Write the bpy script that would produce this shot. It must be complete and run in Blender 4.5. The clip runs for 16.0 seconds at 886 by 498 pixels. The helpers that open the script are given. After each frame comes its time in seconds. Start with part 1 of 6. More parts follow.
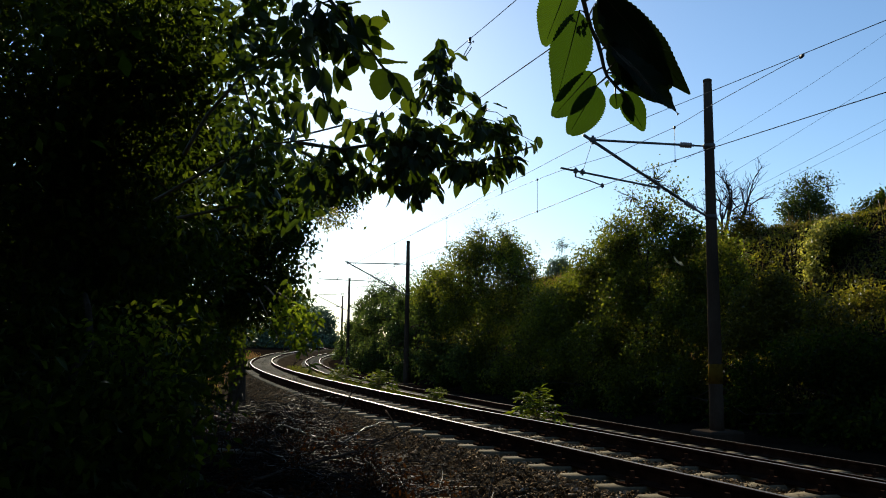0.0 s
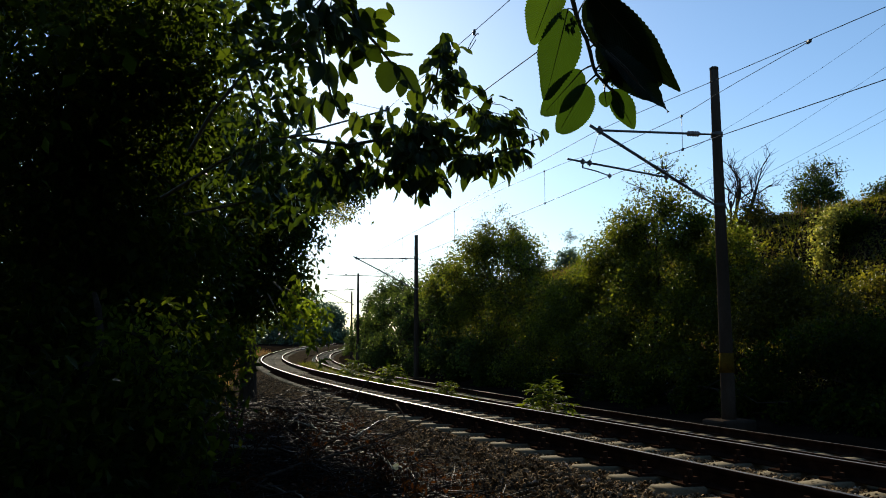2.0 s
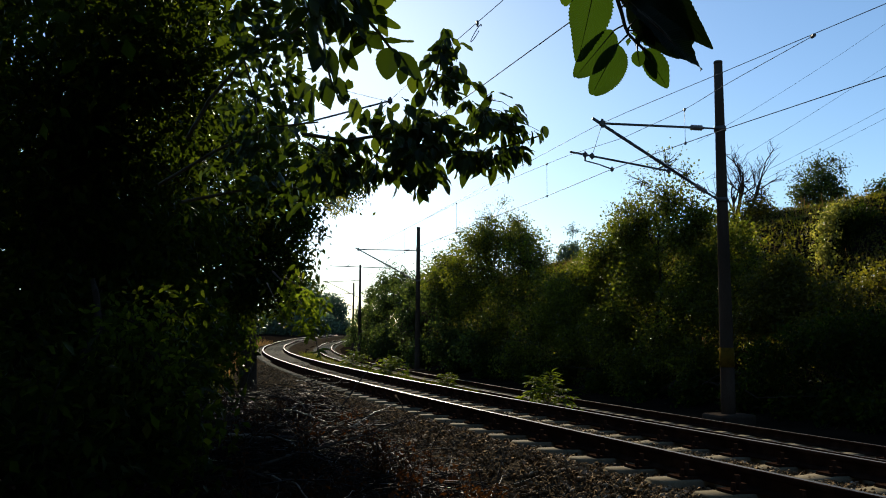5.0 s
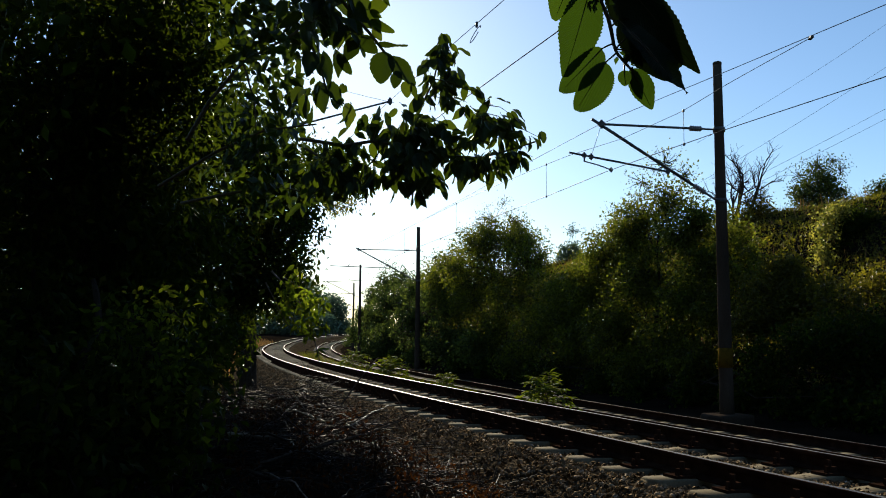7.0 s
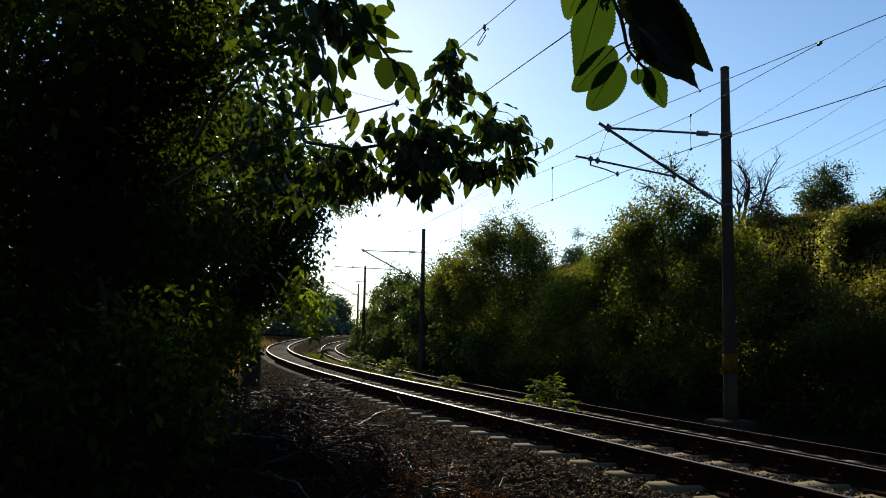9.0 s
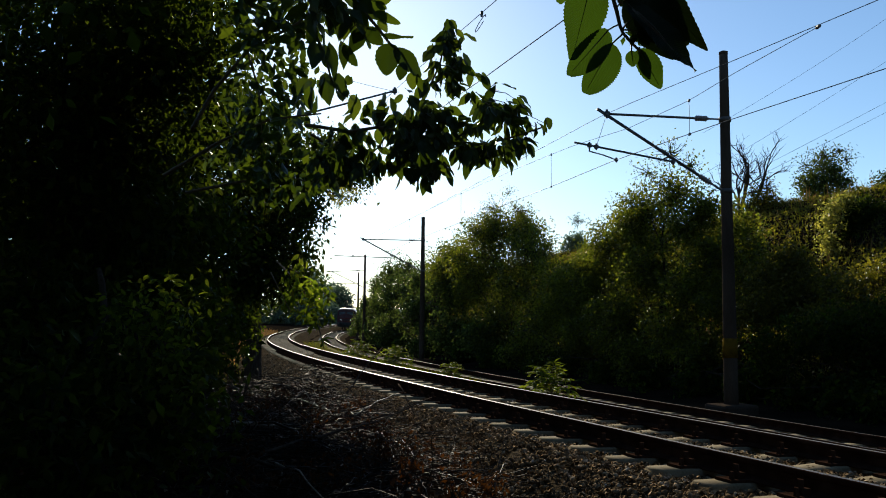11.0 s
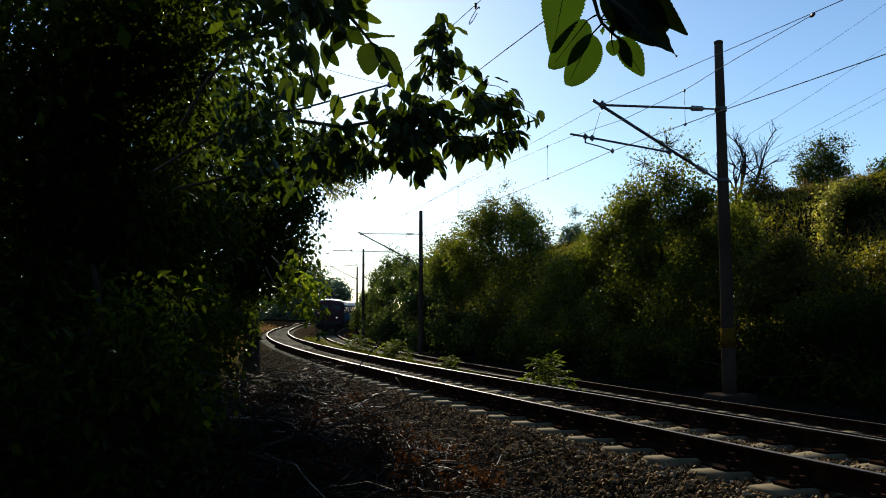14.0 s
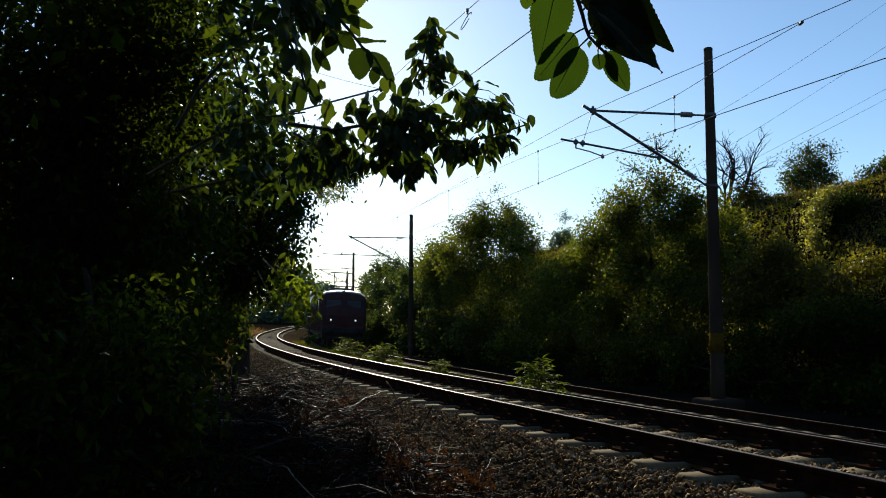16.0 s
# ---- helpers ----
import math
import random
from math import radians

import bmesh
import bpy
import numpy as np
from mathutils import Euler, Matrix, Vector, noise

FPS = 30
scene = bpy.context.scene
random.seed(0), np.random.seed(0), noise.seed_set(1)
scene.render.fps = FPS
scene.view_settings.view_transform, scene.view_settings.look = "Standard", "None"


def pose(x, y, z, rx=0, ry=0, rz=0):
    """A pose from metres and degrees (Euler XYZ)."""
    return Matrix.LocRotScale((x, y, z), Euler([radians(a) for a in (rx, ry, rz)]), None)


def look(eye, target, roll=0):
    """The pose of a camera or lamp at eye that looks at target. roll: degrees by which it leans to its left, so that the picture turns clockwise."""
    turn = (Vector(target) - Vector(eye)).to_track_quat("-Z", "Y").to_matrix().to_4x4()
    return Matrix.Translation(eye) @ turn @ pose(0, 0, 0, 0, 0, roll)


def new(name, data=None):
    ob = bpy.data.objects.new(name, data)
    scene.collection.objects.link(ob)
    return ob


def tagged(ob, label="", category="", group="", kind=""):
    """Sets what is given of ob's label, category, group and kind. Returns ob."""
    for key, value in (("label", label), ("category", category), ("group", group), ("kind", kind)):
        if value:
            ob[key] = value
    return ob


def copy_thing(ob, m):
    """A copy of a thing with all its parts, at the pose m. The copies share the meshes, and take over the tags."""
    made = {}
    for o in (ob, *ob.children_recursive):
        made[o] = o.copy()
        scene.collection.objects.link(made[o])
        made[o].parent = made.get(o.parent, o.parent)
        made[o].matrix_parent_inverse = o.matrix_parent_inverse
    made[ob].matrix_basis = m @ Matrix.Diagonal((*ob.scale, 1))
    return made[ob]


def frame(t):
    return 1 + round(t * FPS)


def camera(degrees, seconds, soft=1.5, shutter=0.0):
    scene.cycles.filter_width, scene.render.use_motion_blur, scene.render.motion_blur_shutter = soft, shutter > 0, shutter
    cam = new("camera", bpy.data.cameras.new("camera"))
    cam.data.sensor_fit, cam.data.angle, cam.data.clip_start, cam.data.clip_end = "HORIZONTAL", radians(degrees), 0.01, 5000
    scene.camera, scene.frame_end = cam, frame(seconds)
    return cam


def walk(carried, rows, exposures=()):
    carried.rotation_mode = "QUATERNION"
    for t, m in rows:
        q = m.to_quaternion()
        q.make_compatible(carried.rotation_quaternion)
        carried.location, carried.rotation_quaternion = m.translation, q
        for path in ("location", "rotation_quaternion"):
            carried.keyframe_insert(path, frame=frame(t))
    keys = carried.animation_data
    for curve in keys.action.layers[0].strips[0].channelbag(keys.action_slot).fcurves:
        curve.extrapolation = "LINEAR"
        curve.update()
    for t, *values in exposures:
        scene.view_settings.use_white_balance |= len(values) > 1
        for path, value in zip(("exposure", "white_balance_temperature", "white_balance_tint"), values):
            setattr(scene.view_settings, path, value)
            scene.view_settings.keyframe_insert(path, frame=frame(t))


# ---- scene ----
def aim(x, y, z, yaw, pitch, roll):
    a, b = radians(yaw), radians(pitch)
    eye = Vector((x, y, z))
    return look(eye, eye + Vector((-math.sin(a) * math.cos(b), math.cos(a) * math.cos(b), math.sin(b))), roll)


cam = camera(56.60, 16.0, soft=1.0)
walk(cam, [
    (0.0, aim(-0.049, 0.026, 0.977, -0.862, 7.012, 0.716)),
    (0.5, aim(-0.055, 0.015, 0.983, -0.836, 6.992, 0.336)),
    (1.0, aim(-0.052, 0.039, 0.974, -0.658, 6.950, 0.244)),
    (1.5, aim(-0.055, 0.019, 0.976, -0.484, 6.780, 0.059)),
    (2.0, aim(-0.048, 0.043, 0.971, -0.292, 6.586, -0.240)),
    (2.5, aim(-0.044, 0.056, 0.967, -0.129, 6.318, -0.118)),
    (3.0, aim(-0.043, 0.053, 0.971, -0.088, 6.125, -0.168)),
    (3.5, aim(-0.043, 0.056, 0.970, -0.101, 6.074, 0.071)),
    (4.0, aim(-0.042, 0.054, 0.964, -0.133, 6.115, 0.232)),
    (6.5, aim(0.015, 0.020, 0.958, -0.076, 5.938, 0.403)),
    (7.0, aim(0.000, 0.000, 0.959, -0.090, 6.052, 0.424)),
    (7.5, aim(-0.006, -0.012, 0.964, -0.017, 6.100, 0.584)),
    (8.0, aim(-0.010, -0.009, 0.962, 0.075, 6.121, 0.556)),
    (8.5, aim(-0.006, -0.001, 0.960, 0.215, 6.169, 0.719)),
    (9.0, aim(-0.006, 0.001, 0.964, 0.255, 6.186, 1.107)),
    (11.5, aim(0.002, -0.001, 0.952, 0.230, 5.087, 0.475)),
    (12.0, aim(-0.002, 0.001, 0.948, 0.189, 4.896, 0.598)),
    (12.5, aim(0.001, -0.012, 0.951, 0.189, 4.825, 0.256)),
    (13.0, aim(-0.002, -0.014, 0.951, 0.221, 4.791, -0.031)),
    (13.5, aim(0.004, -0.015, 0.952, 0.255, 4.811, -0.056)),
    (14.0, aim(0.032, 0.003, 0.953, 0.129, 4.904, -0.185)),
    (14.5, aim(0.038, -0.006, 0.948, 0.014, 5.031, -0.227)),
    (15.0, aim(0.034, -0.010, 0.951, -0.135, 5.024, -0.222)),
    (15.5, aim(0.032, -0.016, 0.955, -0.297, 5.104, -0.030)),
    (16.0, aim(0.021, -0.035, 0.952, -0.566, 5.176, 0.042)),
], exposures=[(0.0, 0.50, 5600, 5), (16.0, 0.50, 5600, 5)])

# ---------------------------------------------------------------- light
SUN_UP, SUN_TURN = 21.3, -7.4          # elevation, and turn from +y towards +x, in degrees
world = bpy.data.worlds.new("sky")
scene.world = world
world.use_nodes = True
wn = world.node_tree.nodes
sky = wn.new("ShaderNodeTexSky")
sky.sky_type, sky.sun_disc = "NISHITA", False
sky.sun_elevation, sky.sun_rotation = radians(SUN_UP), radians(SUN_TURN)
sky.air_density, sky.dust_density, sky.ozone_density = 1.0, 0.23, 1.9
wn["Background"].inputs["Strength"].default_value = 0.086
world.node_tree.links.new(sky.outputs[0], wn["Background"].inputs["Color"])

sun = new("sun", bpy.data.lights.new("sun", "SUN"))
sun.data.energy, sun.data.angle, sun.data.color = 5.0, radians(0.53), (1.0, 0.80, 0.54)
su, st = radians(SUN_UP), radians(SUN_TURN)
sun.matrix_world = look((0, 0, 30), Vector((0, 0, 30)) - Vector((math.sin(st) * math.cos(su), math.cos(st) * math.cos(su), math.sin(su))))


# ---------------------------------------------------------------- materials
def nodes_of(name):
    m = bpy.data.materials.new(name)
    m.use_nodes = True
    n, l = m.node_tree.nodes, m.node_tree.links
    return m, n, l, n["Principled BSDF"]


def ramp(n, stops):
    r = n.new("ShaderNodeValToRGB")
    while len(r.color_ramp.elements) < len(stops):
        r.color_ramp.elements.new(0.5)
    for e, (at, col) in zip(r.color_ramp.elements, stops):
        e.position, e.color = at, (*col, 1)
    return r


def surface(name, stops, scale=4.0, fine=60.0, rough=0.8, metal=0.0, bump=0.3, depth=0.01, island=0.0, stain=None, stretch=(1, 1, 1), gloss=None):
    """A surface with broad mottling, fine grain and relief. island: how far loose pieces differ."""
    m, n, l, bsdf = nodes_of(name)
    co = n.new("ShaderNodeTexCoord")
    mp = n.new("ShaderNodeMapping")
    mp.inputs["Scale"].default_value = stretch
    l.new(co.outputs["Object"], mp.inputs["Vector"])
    broad, grain = n.new("ShaderNodeTexNoise"), n.new("ShaderNodeTexNoise")
    for tex, s, d in ((broad, scale, 5), (grain, fine, 3)):
        tex.inputs["Scale"].default_value, tex.inputs["Detail"].default_value = s, d
        l.new(mp.outputs[0], tex.inputs["Vector"])
    mix = n.new("ShaderNodeMath")
    mix.operation = "MULTIPLY_ADD"
    l.new(grain.outputs["Fac"], mix.inputs[0])
    mix.inputs[1].default_value = 0.45
    sub = n.new("ShaderNodeMath")
    sub.operation = "SUBTRACT"
    l.new(broad.outputs["Fac"], sub.inputs[0])
    sub.inputs[1].default_value = 0.22
    l.new(sub.outputs[0], mix.inputs[2])
    value = mix.outputs[0]
    if island:
        geo, info = n.new("ShaderNodeNewGeometry"), n.new("ShaderNodeObjectInfo")
        both = n.new("ShaderNodeMath")
        both.operation = "ADD"
        l.new(geo.outputs["Random Per Island"], both.inputs[0])
        l.new(info.outputs["Random"], both.inputs[1])
        ma = n.new("ShaderNodeMath")
        ma.operation = "MULTIPLY_ADD"
        l.new(both.outputs[0], ma.inputs[0])
        ma.inputs[1].default_value = island * 0.5
        off = n.new("ShaderNodeMath")
        off.operation = "SUBTRACT"
        l.new(value, off.inputs[0])
        off.inputs[1].default_value = island * 0.5
        l.new(off.outputs[0], ma.inputs[2])
        value = ma.outputs[0]
    r = ramp(n, stops)
    l.new(value, r.inputs[0])
    l.new(r.outputs[0], bsdf.inputs["Base Color"])
    rr = n.new("ShaderNodeMapRange")
    rr.inputs["To Min"].default_value, rr.inputs["To Max"].default_value = max(rough - 0.15, 0.03), min(rough + 0.15, 1)
    l.new(broad.outputs["Fac"], rr.inputs["Value"])
    l.new(rr.outputs[0], bsdf.inputs["Roughness"])
    bsdf.inputs["Metallic"].default_value = metal
    bsdf.inputs["Specular IOR Level"].default_value = gloss if gloss is not None else (0.0 if rough > 0.75 else 0.4)
    bp = n.new("ShaderNodeBump")
    bp.inputs["Strength"].default_value, bp.inputs["Distance"].default_value = bump, depth
    l.new(grain.outputs["Fac"], bp.inputs["Height"])
    l.new(bp.outputs[0], bsdf.inputs["Normal"])
    return m


def leafy(name, stops, through_col, share=0.45, rough=0.45, vein=0.0, gloss=0.10):
    """Leaves: each loose leaf of its own green, with light passing through the blade."""
    m, n, l, bsdf = nodes_of(name)
    geo, info = n.new("ShaderNodeNewGeometry"), n.new("ShaderNodeObjectInfo")
    add, fr = n.new("ShaderNodeMath"), n.new("ShaderNodeMath")
    add.operation, fr.operation = "ADD", "FRACT"
    l.new(geo.outputs["Random Per Island"], add.inputs[0])
    l.new(info.outputs["Random"], add.inputs[1])
    l.new(add.outputs[0], fr.inputs[0])
    r = ramp(n, stops)
    l.new(fr.outputs[0], r.inputs[0])
    co, tex = n.new("ShaderNodeTexCoord"), n.new("ShaderNodeTexNoise")
    tex.inputs["Scale"].default_value, tex.inputs["Detail"].default_value = 30.0, 3
    l.new(co.outputs["Object"], tex.inputs["Vector"])
    hue = n.new("ShaderNodeMix")
    hue.data_type, hue.blend_type = "RGBA", "MULTIPLY"
    hue.inputs[0].default_value = 0.6
    tint = ramp(n, [(0.3, (0.6, 0.6, 0.5)), (0.7, (1.25, 1.2, 1.0))])
    l.new(tex.outputs["Fac"], tint.inputs[0])
    l.new(r.outputs[0], hue.inputs[6])
    l.new(tint.outputs[0], hue.inputs[7])
    l.new(hue.outputs[2], bsdf.inputs["Base Color"])
    bsdf.inputs["Roughness"].default_value = rough
    bsdf.inputs["Specular IOR Level"].default_value = gloss
    trans = n.new("ShaderNodeBsdfTranslucent")
    tm = n.new("ShaderNodeMix")
    tm.data_type, tm.blend_type = "RGBA", "MULTIPLY"
    tm.inputs[0].default_value = 1.0
    vary = ramp(n, [(0.0, (0.3, 0.36, 0.36)), (0.45, (0.75, 0.8, 0.8)), (0.8, (1.2, 1.2, 1.0)), (1.0, (1.6, 1.45, 1.1))])
    spin = n.new("ShaderNodeMath")
    spin.operation = "FRACT"
    mult = n.new("ShaderNodeMath")
    mult.operation = "MULTIPLY"
    mult.inputs[1].default_value = 7.31
    l.new(fr.outputs[0], mult.inputs[0])
    l.new(mult.outputs[0], spin.inputs[0])
    l.new(spin.outputs[0], vary.inputs[0])
    l.new(vary.outputs[0], tm.inputs[6])
    tm.inputs[7].default_value = (*through_col, 1)
    l.new(tm.outputs[2], trans.inputs["Color"])
    if vein:
        wave = n.new("ShaderNodeTexWave")
        wave.inputs["Scale"].default_value, wave.inputs["Distortion"].default_value = vein, 1.5
        l.new(co.outputs["UV"], wave.inputs["Vector"])
        bp = n.new("ShaderNodeBump")
        bp.inputs["Strength"].default_value, bp.inputs["Distance"].default_value = 0.25, 0.001
        l.new(wave.outputs["Fac"], bp.inputs["Height"])
        l.new(bp.outputs[0], bsdf.inputs["Normal"])
        l.new(bp.outputs[0], trans.inputs["Normal"])
    mx = n.new("ShaderNodeMixShader")
    mx.inputs[0].default_value = share
    l.new(bsdf.outputs[0], mx.inputs[1])
    l.new(trans.outputs[0], mx.inputs[2])
    l.new(mx.outputs[0], n["Material Output"].inputs["Surface"])
    return m


def glowing(name, col, strength):
    m, n, l, bsdf = nodes_of(name)
    bsdf.inputs["Base Color"].default_value = (*col, 1)
    bsdf.inputs["Emission Color"].default_value = (*col, 1)
    bsdf.inputs["Emission Strength"].default_value = strength
    return m


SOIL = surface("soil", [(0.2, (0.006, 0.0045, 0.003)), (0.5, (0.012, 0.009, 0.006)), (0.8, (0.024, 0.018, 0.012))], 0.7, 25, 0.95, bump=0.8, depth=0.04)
BALLAST = surface("ballast_bed", [(0.2, (0.022, 0.016, 0.010)), (0.5, (0.048, 0.037, 0.023)), (0.8, (0.09, 0.07, 0.046))], 1.5, 28, 0.9, bump=1.0, depth=0.05)
STONE = surface("ballast_stone", [(0.1, (0.034, 0.024, 0.013)), (0.4, (0.10, 0.069, 0.037)), (0.75, (0.25, 0.18, 0.105)), (0.95, (0.56, 0.47, 0.36))], 12, 90, 0.85, bump=0.4, depth=0.004, island=0.9)
CONCRETE = surface("weathered_concrete", [(0.15, (0.075, 0.059, 0.035)), (0.5, (0.17, 0.137, 0.082)), (0.85, (0.27, 0.224, 0.146))], 3.0, 70, 0.85, bump=0.35, depth=0.006, island=0.35, gloss=0.015)
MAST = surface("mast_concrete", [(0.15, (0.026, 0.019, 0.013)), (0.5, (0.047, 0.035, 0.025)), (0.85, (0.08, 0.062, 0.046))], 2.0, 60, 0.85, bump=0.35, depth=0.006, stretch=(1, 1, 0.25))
RUST = surface("rusty_rail_steel", [(0.2, (0.010, 0.006, 0.004)), (0.5, (0.026, 0.014, 0.009)), (0.8, (0.055, 0.031, 0.02))], 6, 90, 0.85, 0.0, bump=0.4, depth=0.003)
POLISHED = surface("worn_rail_head", [(0.2, (0.07, 0.066, 0.062)), (0.8, (0.13, 0.125, 0.12))], 3, 200, 0.38, 0.0, bump=0.0, depth=0.001, stretch=(1, 0.05, 1), gloss=0.13)
RUNNING = surface("dull_rail_crown", [(0.2, (0.05, 0.045, 0.04)), (0.8, (0.10, 0.092, 0.083))], 3, 200, 0.62, 0.0, bump=0.0, depth=0.001, stretch=(1, 0.05, 1), gloss=0.14)
STEEL = surface("galvanised_steel", [(0.2, (0.03, 0.028, 0.026)), (0.5, (0.06, 0.056, 0.052)), (0.8, (0.11, 0.10, 0.095))], 5, 80, 0.6, 0.3, bump=0.15, depth=0.002)
PORCELAIN = surface("grey_brown_porcelain", [(0.3, (0.10, 0.085, 0.075)), (0.7, (0.19, 0.17, 0.155))], 8, 60, 0.25, bump=0.05, depth=0.001)
COPPER = surface("weathered_wire", [(0.3, (0.03, 0.03, 0.03)), (0.7, (0.08, 0.075, 0.07))], 9, 60, 0.6, 0.5, bump=0.05, depth=0.001)
YELLOW = surface("faded_yellow_paint", [(0.25, (0.035, 0.023, 0.006)), (0.5, (0.085, 0.052, 0.007)), (0.8, (0.12, 0.075, 0.010))], 7, 60, 0.9, bump=0.3, depth=0.002)
BARK = surface("grey_brown_bark", [(0.2, (0.018, 0.014, 0.010)), (0.5, (0.042, 0.034, 0.026)), (0.8, (0.08, 0.066, 0.052))], 5, 40, 0.9, bump=0.9, depth=0.02, stretch=(1, 1, 0.3))
TWIG = surface("dry_twig", [(0.2, (0.011, 0.008, 0.006)), (0.65, (0.028, 0.020, 0.014)), (0.93, (0.13, 0.115, 0.10))], 4, 50, 0.6, bump=0.5, depth=0.003, island=0.7, gloss=0.08)
PALE_TWIG = surface("pale_dry_twig", [(0.2, (0.075, 0.062, 0.05)), (0.55, (0.15, 0.13, 0.108)), (0.9, (0.28, 0.26, 0.225))], 4, 50, 0.5, bump=0.5, depth=0.003, gloss=0.10)
WING = leafy("white_wing", [(0.0, (0.6, 0.6, 0.52)), (1.0, (0.75, 0.75, 0.66))], (0.7, 0.7, 0.6), 0.4)
YOUNG = surface("young_stem", [(0.2, (0.05, 0.035, 0.02)), (0.8, (0.12, 0.09, 0.05))], 20, 120, 0.6, bump=0.2, depth=0.001)
LEAF_NEAR = leafy("serrated_leaf", [(0.0, (0.022, 0.045, 0.008)), (0.6, (0.035, 0.06, 0.012)), (1.0, (0.05, 0.075, 0.015))], (0.043, 0.080, 0.004), 0.5, 0.4, vein=9.0, gloss=0.25)
# Copy of the serrated leaf with shade in its colour and hardly any translucency.
LEAF_NEAR_SHADED = leafy("shaded_serrated_leaf", [(0.0, (0.014, 0.028, 0.007)), (1.0, (0.028, 0.045, 0.011))], (0.004, 0.007, 0.001), 0.3, 0.4, vein=9.0, gloss=0.25)
LEAF_FRUIT = leafy("fruit_tree_leaf", [(0.0, (0.018, 0.036, 0.012)), (0.6, (0.03, 0.055, 0.016)), (1.0, (0.055, 0.085, 0.022))], (0.085, 0.125, 0.005), 0.32, 0.42, gloss=0.30)
LEAF_SPRIG = leafy("sprig_leaf", [(0.0, (0.04, 0.07, 0.012)), (0.8, (0.07, 0.10, 0.018)), (1.0, (0.22, 0.16, 0.02))], (0.26, 0.33, 0.012), 0.46, 0.6, gloss=0.04)
# Near-black leaf: the gloom under the trees is put into its colour.
LEAF_DARK = leafy("shade_dark_leaf", [(0.0, (0.006, 0.013, 0.004)), (0.5, (0.011, 0.020, 0.005)), (0.95, (0.022, 0.033, 0.008)), (1.0, (0.13, 0.11, 0.02))], (0.095, 0.13, 0.006), 0.34, gloss=0.02)
LEAF_BANK = leafy("bank_tree_leaf", [(0.0, (0.014, 0.021, 0.005)), (0.5, (0.027, 0.036, 0.008)), (0.92, (0.050, 0.058, 0.012)), (1.0, (0.12, 0.10, 0.03))], (0.26, 0.285, 0.017), 0.42)
# Dimmer, cooler copy of the bank leaf, with shade and haze in its colour.
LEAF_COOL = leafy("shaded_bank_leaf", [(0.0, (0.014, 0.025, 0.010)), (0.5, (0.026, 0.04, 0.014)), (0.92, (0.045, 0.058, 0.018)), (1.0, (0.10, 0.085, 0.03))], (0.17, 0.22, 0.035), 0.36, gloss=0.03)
# Pale blue-green because distance haze is put into the leaf colour.
LEAF_BLUE = leafy("haze_tinted_leaf", [(0.0, (0.06, 0.095, 0.075)), (1.0, (0.11, 0.15, 0.11))], (0.20, 0.28, 0.17), 0.38)
LEAF_VINE = leafy("vine_leaf", [(0.0, (0.028, 0.031, 0.008)), (0.5, (0.050, 0.050, 0.012)), (0.88, (0.085, 0.072, 0.018)), (1.0, (0.15, 0.105, 0.04))], (0.26, 0.23, 0.014), 0.40)
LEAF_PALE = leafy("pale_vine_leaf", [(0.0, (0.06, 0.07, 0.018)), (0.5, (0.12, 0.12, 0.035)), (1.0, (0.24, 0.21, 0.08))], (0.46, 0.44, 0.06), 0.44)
LEAF_FERN = leafy("sapling_leaf", [(0.0, (0.03, 0.055, 0.010)), (1.0, (0.06, 0.085, 0.015))], (0.20, 0.24, 0.010), 0.42, 0.6, gloss=0.03)
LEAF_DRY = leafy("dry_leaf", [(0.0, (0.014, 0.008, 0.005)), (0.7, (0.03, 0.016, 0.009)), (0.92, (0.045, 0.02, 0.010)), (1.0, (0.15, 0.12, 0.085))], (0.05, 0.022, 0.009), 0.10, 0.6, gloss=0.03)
LEAF_RUST = leafy("rust_brown_leaf", [(0.0, (0.010, 0.006, 0.004)), (0.7, (0.020, 0.010, 0.006)), (1.0, (0.06, 0.025, 0.011))], (0.16, 0.055, 0.010), 0.2, 0.7, gloss=0.03)
GRASS = leafy("grass_blade", [(0.0, (0.03, 0.045, 0.011)), (0.6, (0.055, 0.065, 0.016)), (1.0, (0.11, 0.095, 0.04))], (0.24, 0.25, 0.012), 0.42, 0.6, gloss=0.04)
STRAW = leafy("dry_grass_blade", [(0.0, (0.08, 0.045, 0.02)), (0.6, (0.14, 0.085, 0.04)), (1.0, (0.22, 0.16, 0.08))], (0.30, 0.17, 0.06), 0.35, 0.7)
# Maroon paint, lifted and greyed to carry haze in its colour.
RED_PAINT = surface("haze_greyed_maroon_paint", [(0.2, (0.035, 0.022, 0.022)), (0.5, (0.058, 0.032, 0.031)), (0.8, (0.085, 0.05, 0.048))], 1.2, 50, 0.8, bump=0.05, depth=0.002, stretch=(1, 1, 0.4))
RED_BAND = surface("bright_red_train_paint", [(0.2, (0.07, 0.012, 0.008)), (0.8, (0.15, 0.028, 0.018))], 2.0, 50, 0.8, bump=0.05, depth=0.002)
GREY_PAINT = surface("dirty_grey_paint", [(0.2, (0.05, 0.05, 0.05)), (0.8, (0.12, 0.12, 0.117))], 1.5, 40, 0.5, bump=0.1, depth=0.003)
ROOF_PAINT = surface("silvery_roof_paint", [(0.2, (0.14, 0.14, 0.14)), (0.8, (0.28, 0.28, 0.28))], 1.5, 40, 0.5, 0.2, bump=0.1, depth=0.003)
TEAL_PAINT = surface("pale_teal_paint", [(0.2, (0.07, 0.095, 0.10)), (0.8, (0.12, 0.155, 0.16))], 1.5, 40, 0.8, bump=0.05, depth=0.002)
